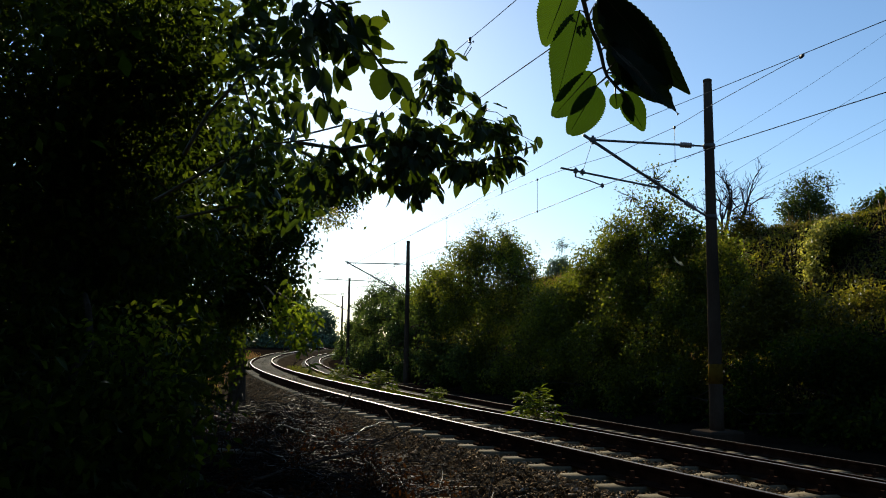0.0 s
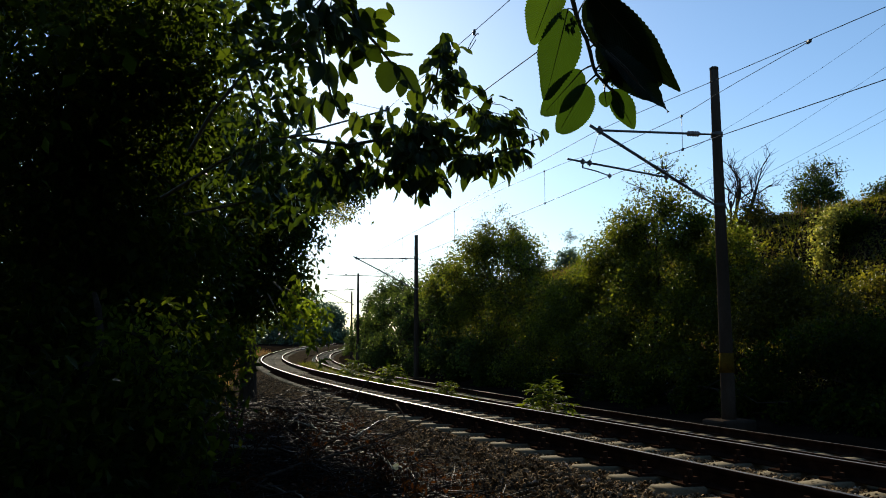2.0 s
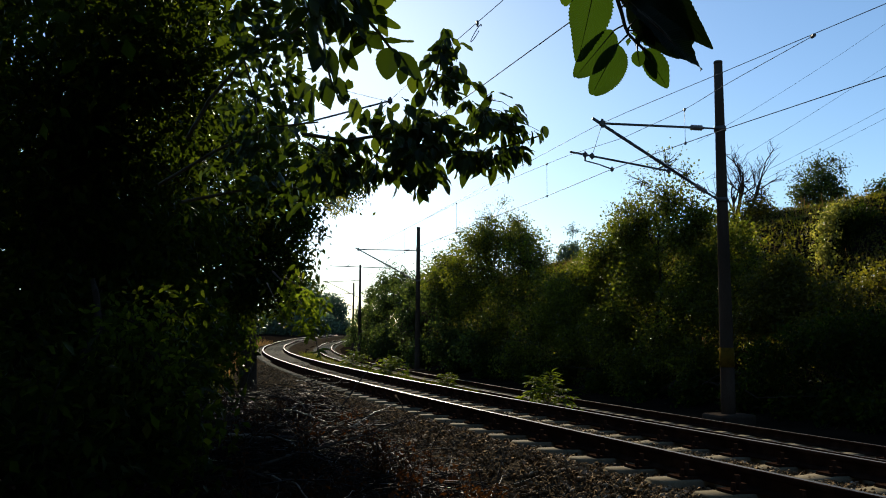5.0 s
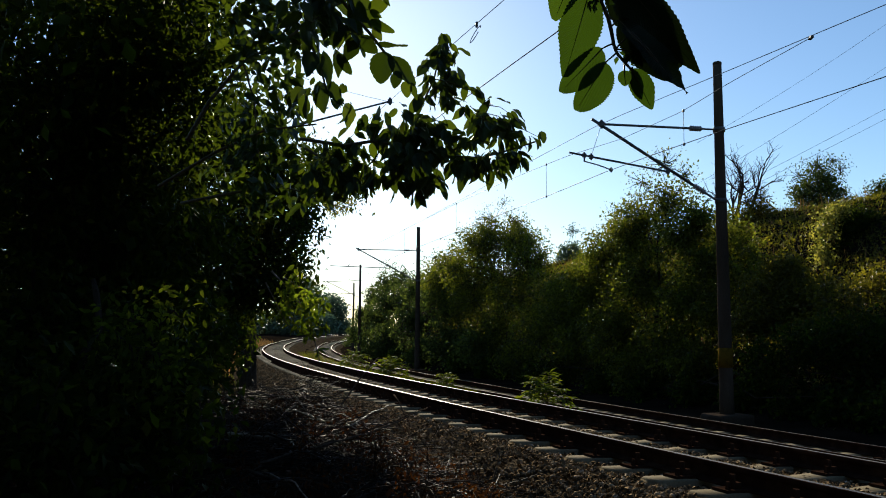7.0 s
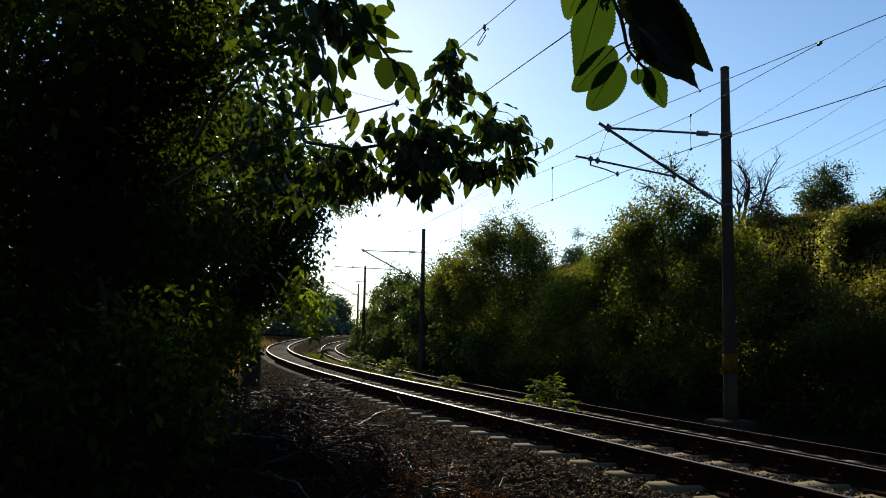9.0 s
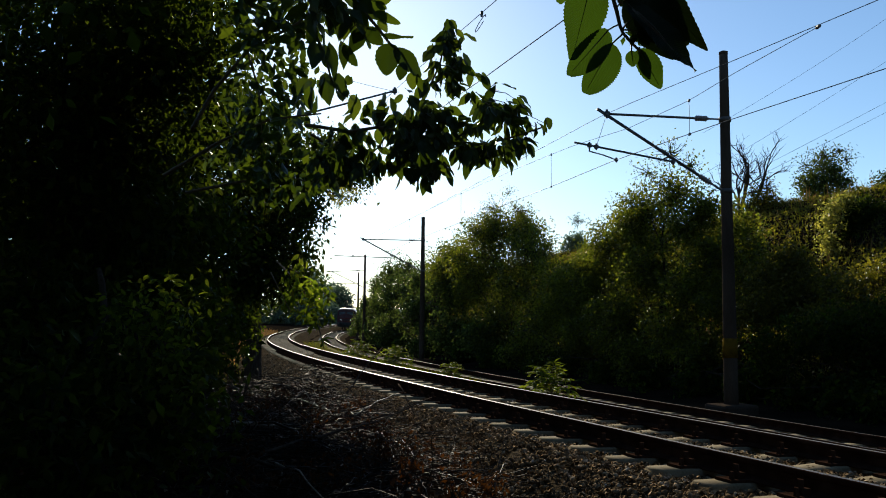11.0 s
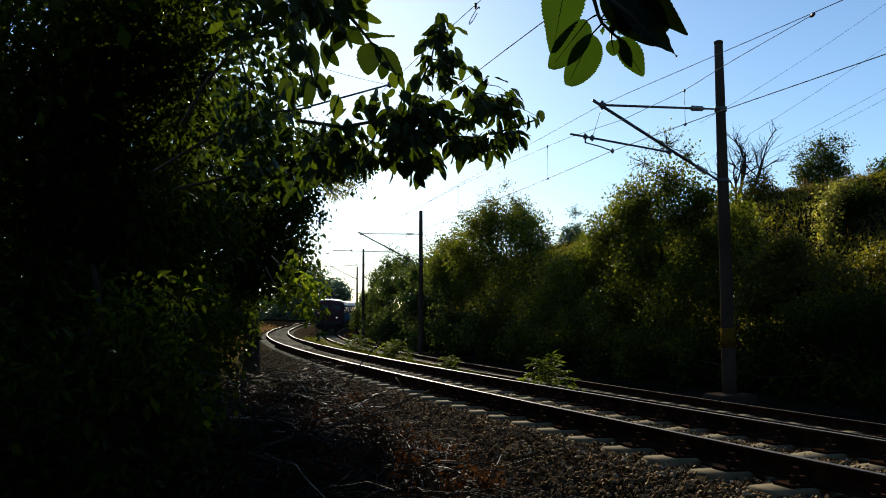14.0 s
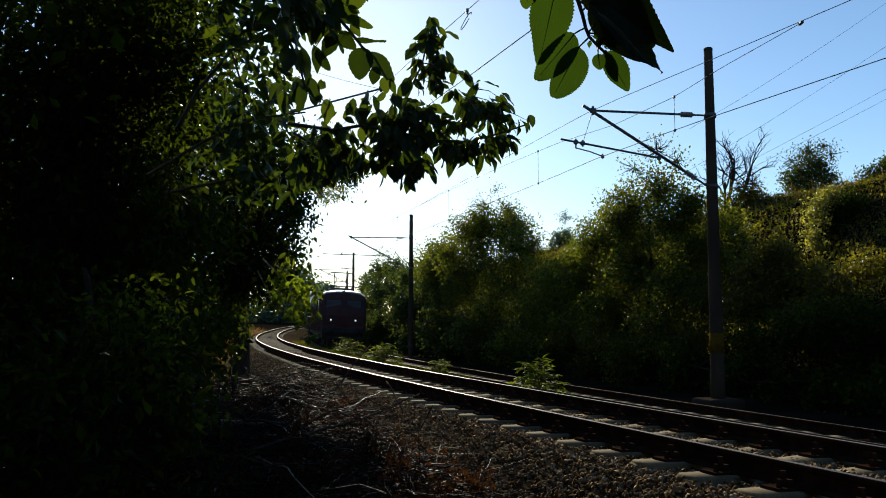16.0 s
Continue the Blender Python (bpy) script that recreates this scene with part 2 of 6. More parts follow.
BLUE_PAINT = surface("blue_coach_paint", [(0.2, (0.04, 0.08, 0.12)), (0.8, (0.08, 0.14, 0.19))], 1.5, 40, 0.8, bump=0.05, depth=0.002)
BLACK = surface("sooty_underframe", [(0.2, (0.015, 0.014, 0.013)), (0.8, (0.05, 0.047, 0.043))], 3, 50, 0.75, 0.2, bump=0.2, depth=0.004, gloss=0.1)
# Lifted blue-grey base stands in for sky mirrored in the glass.
PANE = surface("sky_tinted_glass", [(0.3, (0.05, 0.06, 0.07)), (0.7, (0.075, 0.088, 0.10))], 2, 20, 0.08, bump=0.0)
LAMP_GLOW = glowing("headlamp_glow", (1.0, 0.90, 0.76), 0.42)


# ---------------------------------------------------------------- helpers
def fast_mesh(name, verts, faces, mat, smooth=False):
    """A mesh from arrays: verts n x 3, faces m x 3 or m x 4."""
    verts, faces = np.asarray(verts, dtype=np.float32), np.asarray(faces, dtype=np.int32)
    me = bpy.data.meshes.new(name)
    k = faces.shape[1]
    me.vertices.add(len(verts))
    me.vertices.foreach_set("co", verts.ravel())
    me.loops.add(faces.size)
    me.loops.foreach_set("vertex_index", faces.ravel())
    me.polygons.add(len(faces))
    me.polygons.foreach_set("loop_start", np.arange(0, faces.size, k, dtype=np.int32))
    if smooth:
        me.polygons.foreach_set("use_smooth", np.ones(len(faces), dtype=bool))
    for x in (mat if isinstance(mat, (list, tuple)) else (mat,)):
        me.materials.append(x)
    me.update(calc_edges=True)
    return me


def under(ob, parent):
    ob.parent = parent
    return ob


def mesh_part(name, me, parent=None, label="", m=None):
    ob = new(name, me)
    if parent is not None:
        ob.parent = parent
    if m is not None:
        ob.matrix_basis = m
    if label:
        tagged(ob, label)
    return ob


def part(name, bm, material, parent, label="", smooth=False, m=None):
    me = bpy.data.meshes.new(name)
    bm.to_mesh(me)
    bm.free()
    me.materials.append(material)
    if smooth:
        for f in me.polygons:
            f.use_smooth = True
    return mesh_part(name, me, parent, label, m)


def thing(name, label, category, m=None, group="", kind=""):
    ob = new(name)
    ob.empty_display_size = 0.1
    if m is not None:
        ob.matrix_basis = m
    return tagged(ob, label, category, group, kind)


def box(sx, sy, sz, x=0.0, y=0.0, z=0.0, bevel=0.0, bm=None):
    bm = bm or bmesh.new()
    got = bmesh.ops.create_cube(bm, size=1.0, matrix=Matrix.Translation((x, y, z)) @ Matrix.Diagonal((sx, sy, sz, 1)))
    if bevel:
        edges = list({e for v in got["verts"] for e in v.link_edges})
        bmesh.ops.bevel(bm, geom=edges, offset=bevel, segments=2, affect="EDGES", profile=0.5)
    return bm


def tube_arrays(pts, radii, sides=8, cap=True):
    """A tube along pts: its vertices and quads."""
    pts = np.asarray(pts, float)
    n = len(pts)
    radii = np.broadcast_to(np.asarray(radii, float), (n,))
    tang = np.gradient(pts, axis=0)
    tang /= np.linalg.norm(tang, axis=1)[:, None] + 1e-12
    ref = np.where(np.abs(tang[:, 2:3]) > 0.9, np.array([[1.0, 0, 0]]), np.array([[0, 0, 1.0]]))
    a = np.cross(tang, ref)
    for i in range(1, n):                      # keep the ring from twisting
        b = a[i - 1] - tang[i] * (a[i - 1] @ tang[i])
        a[i] = b if np.linalg.norm(b) > 1e-6 else a[i]
    a /= np.linalg.norm(a, axis=1)[:, None] + 1e-12
    b = np.cross(tang, a)
    ang = np.linspace(0, 2 * np.pi, sides, endpoint=False)
    v = pts[:, None] + radii[:, None, None] * (np.cos(ang)[None, :, None] * a[:, None] + np.sin(ang)[None, :, None] * b[:, None])
    v = v.reshape(-1, 3)
    i, j = np.meshgrid(np.arange(n - 1), np.arange(sides), indexing="ij")
    k = (j + 1) % sides
    f = np.stack([i * sides + j, i * sides + k, (i + 1) * sides + k, (i + 1) * sides + j], -1).reshape(-1, 4)
    if cap:
        v = np.concatenate([v, pts[:1], pts[-1:]])
        c0, c1 = n * sides, n * sides + 1
        q = np.arange(0, sides, 2)
        f = np.concatenate([f, np.stack([np.full_like(q, c0), (q + 2) % sides, (q + 1) % sides, q], -1),
                            np.stack([np.full_like(q, c1), (n - 1) * sides + q, (n - 1) * sides + (q + 1) % sides, (n - 1) * sides + (q + 2) % sides], -1)])
    return v, f


def joined(chunks):
    """Several (verts, faces) as one."""
    vs, fs, o = [], [], 0
    for v, f in chunks:
        vs.append(v), fs.append(np.asarray(f) + o)
        o += len(v)
    return np.concatenate(vs), np.concatenate(fs)


def tube(name, pts, radii, mat, parent=None, sides=8, label="", m=None):
    v, f = tube_arrays(pts, radii, sides)
    return mesh_part(name, fast_mesh(name, v, f, mat, True), parent, label, m)


def lathe(profile, sides=14):
    """A turned shape about z from (radius, height) pairs."""
    pr = np.asarray(profile, float)
    ang = np.linspace(0, 2 * np.pi, sides, endpoint=False)
    v = np.stack([pr[:, 0, None] * np.cos(ang), pr[:, 0, None] * np.sin(ang), np.repeat(pr[:, 1, None], sides, 1)], -1).reshape(-1, 3)
    n = len(pr)
    i, j = np.meshgrid(np.arange(n - 1), np.arange(sides), indexing="ij")
    k = (j + 1) % sides
    return v, np.stack([i * sides + j, i * sides + k, (i + 1) * sides + k, (i + 1) * sides + j], -1).reshape(-1, 4)


LEAF_FULL = (np.array([[0, 0, 0], [0.28, 0.2, 0.05], [0.28, -0.2, 0.05], [0.62, 0.22, 0.03], [0.62, -0.22, 0.03], [1, 0, -0.10], [0.3, 0, 0.0], [0.64, 0, -0.02]], float),
             np.array([[0, 6, 1], [0, 2, 6], [1, 6, 7], [1, 7, 3], [6, 2, 4], [6, 4, 7], [3, 7, 5], [7, 4, 5]]))
LEAF_MID = (np.array([[0, 0, 0], [0.45, 0.25, 0.06], [0.45, -0.25, 0.06], [1, 0, -0.08], [0.5, 0, 0]], float),
            np.array([[0, 4, 1], [0, 2, 4], [1, 4, 3], [4, 2, 3]]))
LEAF_FAR = (np.array([[0, 0, 0], [0.5, 0.3, 0.08], [1, 0, -0.05], [0.5, -0.3, 0.08]], float), np.array([[0, 2, 1], [0, 3, 2]]))
LEAF_OVAL = (np.array([[0, 0, 0], [0.2, 0.19, 0.05], [0.2, -0.19, 0.05], [0.5, 0.26, 0.04], [0.5, -0.26, 0.04], [0.8, 0.15, -0.03], [0.8, -0.15, -0.03], [1.05, 0, -0.14], [0.2, 0, 0], [0.5, 0, -0.02], [0.8, 0, -0.07]], float),
             np.array([[0, 8, 1], [0, 2, 8], [1, 8, 9], [1, 9, 3], [8, 2, 4], [8, 4, 9], [3, 9, 10], [3, 10, 5], [9, 4, 6], [9, 6, 10], [5, 10, 7], [10, 6, 7]]))
BLADE = (np.array([[0, 0.03, 0], [0, -0.03, 0], [0.55, 0.02, 0.0], [0.55, -0.02, 0.0], [1, 0, -0.06]], float), np.array([[0, 1, 2], [1, 3, 2], [2, 3, 4]]))


def unit(a):
    return a / (np.linalg.norm(a, axis=-1, keepdims=True) + 1e-12)


def leaf_arrays(points, sizes, rng, template=LEAF_MID, droop=0.5, upface=0.5, axis=None, width=1.0):
    """Leaves of a template at points, drooping and turned at random: vertices and triangles."""
    n = len(points)
    a = unit(rng.normal(size=(n, 3)) + (np.array([0, 0, -droop]) if axis is None else axis))
    up = unit(rng.normal(size=(n, 3)) + np.array([0, 0, upface * 2]))
    b = unit(np.cross(up, a))
    c = np.cross(a, b)
    t, f = template
    s = np.asarray(sizes)[:, None, None]
    v = points[:, None] + s * (t[None, :, :1] * a[:, None] + width * t[None, :, 1:2] * b[:, None] + t[None, :, 2:] * c[:, None])
    return v.reshape(-1, 3), (f[None] + (np.arange(n) * len(t))[:, None, None]).reshape(-1, 3)


def crown_points(blobs, n, rng, clump=14, spread=0.16, hollow=0.45):
    """Leaf places in clumps, scattered through round masses, denser near their outsides."""
    b = np.asarray(blobs, float)
    w = b[:, 3] ** 2
    k = max(n // clump, 1)
    pick = rng.choice(len(b), k, p=w / w.sum())
    d = unit(rng.normal(size=(k, 3)))
    r = b[pick, 3] * (hollow + (1.08 - hollow) * rng.random(k) ** 0.6) * (0.8 + 0.35 * rng.random(k))
    c = b[pick, :3] + d * r[:, None] * np.array([1, 1, 0.92])
    sp = spread * (0.6 + 0.8 * rng.random(k))
    p = np.repeat(c, clump, 0) + np.clip(rng.normal(size=(k * clump, 3)), -1.5, 1.5) * np.repeat(sp, clump)[:, None]
    return p, c


def twig_arrays(centres, blobs, rng, share=0.3, r=0.006):
    """Thin twigs from inside the masses out to leaf clumps."""
    b = np.asarray(blobs, float)
    out = []
    for c in centres[rng.random(len(centres)) < share]:
        i = np.argmin(np.linalg.norm(b[:, :3] - c, axis=1))
        a = b[i, :3] + (c - b[i, :3]) * 0.15
        mid = (a + c) / 2 + rng.normal(size=3) * 0.06 * b[i, 3]
        out.append(tube_arrays([a, mid, c], [r * 1.6, r * 1.1, r * 0.5], 4, False))
    return out


def limb_path(a, b, rng, wob=0.08, n=6, arch=0.12):
    a, b = np.asarray(a, float), np.asarray(b, float)
    t = np.linspace(0, 1, n)[:, None]
    L = np.linalg.norm(b - a)
    p = a + (b - a) * t + np.array([0, 0, arch * L]) * np.sin(np.pi * t)
    p[1:-1] += rng.normal(size=(n - 2, 3)) * wob * L * 0.4
    return p


def leafy_tree(name, label, category, base, top, blobs, n, leaf, mat, seed, trunk_r=0.12, clump=14, spread=0.16, template=LEAF_MID, hollow=0.45,
               group="", sparse=(), sparse_n=0, droop=0.5, twig_share=0.25, width=1.0, wob=0.03, low=1):
    """A tree or shrub: a tapered trunk with limbs to its leafy masses, and a crown of many leaves."""
    rng = np.random.default_rng(seed)
    base, top = np.asarray(base, float), np.asarray(top, float)
    t = thing(name, label, category, Matrix.Translation(base), group)
    tp = limb_path(base - np.array([0, 0, 0.15]), top, rng, wob, 9)
    chunks = [tube_arrays(tp - base, np.linspace(trunk_r, trunk_r * 0.35, 9) * np.array([1.35] + [1] * 8), 10)]
    mesh_part("trunk", fast_mesh("trunk", *chunks[0], BARK, True), t)
    for b in list(blobs) + list(sparse):
        c = np.array(b[:3])
        i = int(np.clip(np.searchsorted(tp[:, 2], c[2] - 0.8 * np.linalg.norm((c - top)[:2])), low, 7))
        r0 = trunk_r * (0.5 - 0.04 * i)
        tube("limb", limb_path(tp[i], c, rng, 0.08, 6, 0.03) - base, np.linspace(max(r0, 0.015), 0.008, 6), BARK, t, 6)
    p, c = crown_points(blobs, n, rng, clump, spread, hollow)
    fine = [(v - base, f) for v, f in twig_arrays(c, blobs, rng, twig_share, 0.05 * leaf + 0.002)]
    sz = leaf * (0.65 + 0.7 * rng.random(len(p)))
    if len(sparse):
        p2, c2 = crown_points(sparse, sparse_n, rng, 5, spread * 0.9, 0.1)
        p, sz = np.concatenate([p, p2]), np.concatenate([sz, leaf * (0.6 + 0.5 * rng.random(len(p2)))])
        fine += [(v - base, f) for v, f in twig_arrays(c2, sparse, rng, 0.9, 0.008)]
    if fine:
        tagged(mesh_part("twig_tangle", fast_mesh("twig_tangle", *joined(fine), BARK), t), kind="stuff")
    v, f = leaf_arrays(p - base, sz, rng, template, droop, width=width)
    tagged(mesh_part("crown", fast_mesh("crown", v, f, mat), t), kind="stuff")
    return t


# ---------------------------------------------------------------- the line of the railway
S = np.linspace(-60.0, 420.0, 2401)
KAPPA = np.interp(S, [-12, 25, 50, 75, 100, 130, 160], [-0.00426, -0.00338, -0.00213, -0.00164, -0.00265, -0.0022, -0.0045])
DS, I0 = S[1] - S[0], int(np.argmin(abs(S)))
THETA = np.cumsum(KAPPA) * DS
THETA += radians(90 + 21.781) - THETA[I0]
LX, LY = np.cumsum(np.cos(THETA)) * DS, np.cumsum(np.sin(THETA)) * DS
LX += 4.2305 - LX[I0]
LY += 3.0206 - LY[I0]
CANT, GAUGE = 0.0385, 0.7525            # lean of both tracks, half the distance of the rail heads
FAR_U, FAR_Z = -4.642, -0.572          # the far track: offset and height of its middle
MAST_U = -7.6


def rise(s):
    """How far the line climbs."""
    return np.interp(s, [30, 60, 90, 130, 200, 420], [0, -0.024, 0.085, 0.56, 1.64, 3.0])


def on_line(s, u, z=0.0):
    """World places at s metres along the line, u metres to the left of it."""
    x, y, th = np.interp(s, S, LX), np.interp(s, S, LY), np.interp(s, S, THETA)
    return np.stack(np.broadcast_arrays(x - np.sin(th) * u, y + np.cos(th) * u, z), -1)


def line_pose(s, u, z, lean=0.0):
    """A pose on the line: x to the right, y along the line, z up."""
    th = float(np.interp(s, S, THETA))
    z = z + float(rise(s))
    return Matrix.Translation(on_line(s, u, z).tolist()) @ Matrix.Rotation(th - math.pi / 2, 4, "Z") @ Matrix.Rotation(lean, 4, "Y")


def to_line(x, y):
    """The nearest s, and the offset u, of world places."""
    x, y = np.asarray(x, float).ravel(), np.asarray(y, float).ravel()
    s, u = np.empty(len(x)), np.empty(len(x))
    cx, cy, th, ss = LX[::6], LY[::6], THETA[::6], S[::6]
    for i in range(0, len(x), 20000):
        q = slice(i, i + 20000)
        j = np.argmin((x[q, None] - cx) ** 2 + (y[q, None] - cy) ** 2, 1)
        dx, dy = x[q] - cx[j], y[q] - cy[j]
        s[q] = ss[j] + dx * np.cos(th[j]) + dy * np.sin(th[j])
        u[q] = -dx * np.sin(th[j]) + dy * np.cos(th[j])
    return s, u


def wavy(x, y, scale, seed=0.0):
    return (np.sin(x / scale + seed) * np.cos(y / scale * 1.3 + seed * 2) + 0.5 * np.sin(x / scale * 2.3 + y / scale * 1.7 + seed)) / 1.5


def ground_z(s, u, x, y):
    z = np.interp(u, [-900, -120, -45, -30, -21, -19, -17.6, -14, -10.2, -9.4, -8.6, -6.8, -6.2, -3.2, -2.4, 1.9, 2.6, 3.6, 6, 12, 40, 900],
                  [40, 12.5, 8.1, 6.95, 6.3, 5.95, 5.2, 2.55, -0.35, -0.85, -0.98, -0.90, -1.05, -1.0, -0.75, -0.75, -0.56, -0.46, -0.48, -0.4, 0.2, 8])
    z = z + rise(s)
    bank = np.clip((-u - 9.5) / 4, 0, 1)
    z = z + bank * (0.35 * wavy(x, y, 3.1, 1.0) + 0.16 * wavy(x, y, 1.1, 2.0))
    z = z + 0.40 * np.exp(-((s - 5.5) / 7.0) ** 2) * np.clip((u - 1.7) / 1.1, 0, 1) * np.clip((6.2 - u) / 1.8, 0, 1)
    z = z + np.clip((u - 2.2) / 1.5, 0, 1) * (0.07 * wavy(x, y, 1.3, 3.0) + 0.04 * wavy(x, y, 0.5, 4.0))
    mound = 0.36 * np.exp(-((s - 9.2) / 1.5) ** 2 - ((u - 2.9) / 0.75) ** 2)
    return z + mound


def ground_at(x, y):
    s, u = to_line([x], [y])
    return float(ground_z(s, u, np.array([x]), np.array([y]))[0])


def sheet(name, X, Y, Z, mat, label, smooth=True):
    n, m = X.shape
    i, j = np.meshgrid(np.arange(n - 1), np.arange(m - 1), indexing="ij")
    f = np.stack([i * m + j, i * m + j + 1, (i + 1) * m + j + 1, (i + 1) * m + j], -1).reshape(-1, 4)
    v = np.stack([X, Y, Z], -1).reshape(-1, 3)
    a, b = v[f[0, 1]] - v[f[0, 0]], v[f[0, 3]] - v[f[0, 0]]
    if np.cross(a, b)[2] < 0:
        f = f[:, ::-1]
    return tagged(new(name, fast_mesh(name, v, f, mat, smooth)), label, kind="structure")


def build_ground():
    far = np.array([30, 36, 44, 55, 70, 95, 130, 180, 260, 400, 650, 1100, 2000, 3200])
    xs = np.concatenate([-far[::-1], np.arange(-28, 28.1, 0.45), far])
    ys = np.concatenate([-far[::-1] + 14, np.arange(-15, 75, 0.45), 60 + far[1:] * 0.9 - 15])
    ys = np.unique(np.round(ys, 2))
    X, Y = np.meshgrid(xs, ys, indexing="ij")
    s, u = to_line(X, Y)
    Z = ground_z(s, u, X.ravel(), Y.ravel()).reshape(X.shape)
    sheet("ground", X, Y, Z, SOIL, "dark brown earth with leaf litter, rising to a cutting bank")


def bed_profile(v):
    """Height of a ballast bed against the middle of its track, v metres from it."""
    return np.interp(np.abs(v), [0, 0.4, 0.52, 1.12, 1.24, 1.5, 1.75, 2.6, 3.0], [-0.205, -0.205, -0.212, -0.218, -0.214, -0.225, -0.30, -0.74, -0.95])


def build_beds():
    rng = np.random.default_rng(5)
    for name, u0, z0, s0, s1, label in (("ballast_1", 0.0, 0.0, -14, 180, "grey-brown crushed stone ballast under the near track"),
                                        ("ballast_2", FAR_U, FAR_Z, -14, 330, "grey-brown crushed stone ballast under the far track")):
        s = np.concatenate([np.arange(s0, 36, 0.11 if u0 == 0 else 0.2), np.arange(36, s1, 0.8)])
        v = np.arange(-2.9, 2.95, 0.08 if u0 == 0 else 0.12)
        SS, V = np.meshgrid(s, v, indexing="ij")
        P = on_line(SS, u0 + V)
        Z = z0 + rise(SS) + bed_profile(V) + CANT * V + rng.normal(size=V.shape) * 0.014
        sheet(name, P[..., 0], P[..., 1], Z, BALLAST, label)


def stone_arrays(pts, sizes, rng):
    """Small angular stones."""
    t = np.array([[1, 0, 0], [-1, 0, 0], [0, 1, 0], [0, -1, 0], [0, 0, 1], [0, 0, -1], [.62, .62, .62], [-.62, .62, .62], [.62, -.62, .62], [-.62, -.62, .62]], float)
    f = np.array([[4, 8, 6], [4, 6, 7], [4, 7, 9], [4, 9, 8], [6, 0, 2], [6, 2, 7], [7, 2, 1], [7, 1, 9], [9, 1, 3], [9, 3, 8], [8, 3, 0], [8, 0, 6]])
    n = len(pts)
    a = unit(rng.normal(size=(n, 3)))
    b = unit(np.cross(a, rng.normal(size=(n, 3))))
    c = np.cross(a, b)
    j = t[None] * (0.72 + 0.5 * rng.random((n, len(t), 1)))
    j = j * np.stack([np.ones(n), 0.65 + 0.35 * rng.random(n), 0.5 + 0.4 * rng.random(n)], -1)[:, None]
    v = pts[:, None] + np.asarray(sizes)[:, None, None] * (j[..., :1] * a[:, None] + j[..., 1:2] * b[:, None] + j[..., 2:] * c[:, None])
    return v.reshape(-1, 3), (f[None] + (np.arange(n) * len(t))[:, None, None]).reshape(-1, 3)


def build_stones():
    rng = np.random.default_rng(6)
    sets = []
    for n, s0, s1, v0, v1, u0, z0 in ((34000, 2.0, 12.0, -1.7, 2.3, 0, 0), (12000, 12, 30, -1.7, 2.2, 0, 0), (3500, 3, 26, -2.2, 1.9, FAR_U, FAR_Z)):
        s = s0 + (s1 - s0) * rng.random(n) ** 1.25
        v = v0 + (v1 - v0) * rng.random(n)
        z = z0 + bed_profile(v) + CANT * v + 0.008 + 0.012 * rng.random(n)
        phase = ((s - SLEEPER_0) / 0.6 + 0.5) % 1.0 - 0.5
        clear = (np.abs(phase) > 0.27) | (np.abs(v) > 1.20) | (np.abs(v) < 0.42) | (rng.random(n) < np.where(np.abs(v) < GAUGE, 0.26, 0.04))
        clear &= np.abs(np.abs(v) - GAUGE) > 0.1
        P = on_line(s, u0 + v, z)[clear]
        sets.append(stone_arrays(P, 0.011 + 0.023 * rng.random(len(P)) ** 2, rng))
    tagged(new("ballast_stones", fast_mesh("ballast_stones", *joined(sets), STONE)), "loose grey and tan crushed stones between the sleepers", "ballast", kind="stuff")


# ---------------------------------------------------------------- tracks
SLEEPER_0 = 4.170


def rail_mesh(u, z0, s0, s1, worn):
    half = [(0.075, -0.160), (0.075, -0.148), (0.012, -0.122), (0.009, -0.052), (0.034, -0.040), (0.036, -0.014), (0.0345, -0.008), (0.031, -0.004), (0.026, -0.0019), (0.018, -0.0007), (0.008, -0.0001)]
    prof = np.array([(-x, z) for x, z in half[:1]] + half + [(-x, z) for x, z in half[:0:-1]])
    s = np.concatenate([np.arange(s0, 60, 0.6), np.arange(60, s1, 1.2)])
    k, n = len(prof), len(s)
    P = on_line(s[:, None] + 0 * prof[:, 0], u + prof[:, 0], z0 + rise(s)[:, None] + CANT * prof[:, 0] + prof[:, 1]).reshape(-1, 3)
    i, j = np.meshgrid(np.arange(n - 1), np.arange(k), indexing="ij")
    q = (j + 1) % k
    f = np.stack([i * k + j, (i + 1) * k + j, (i + 1) * k + q, i * k + q], -1).reshape(-1, 4)
    me = fast_mesh("rail", P, f, (RUST, POLISHED, RUNNING))
    side = np.tile(np.arange(k), n - 1)
    me.polygons.foreach_set("material_index", np.where(np.isin(side, (10, 11, 12)), 2, np.where((side == 9) & worn, 1, 0)).astype(np.int32))
    me.polygons.foreach_set("use_smooth", np.isin(side, np.arange(5, 18)))
    me.update()
    return me


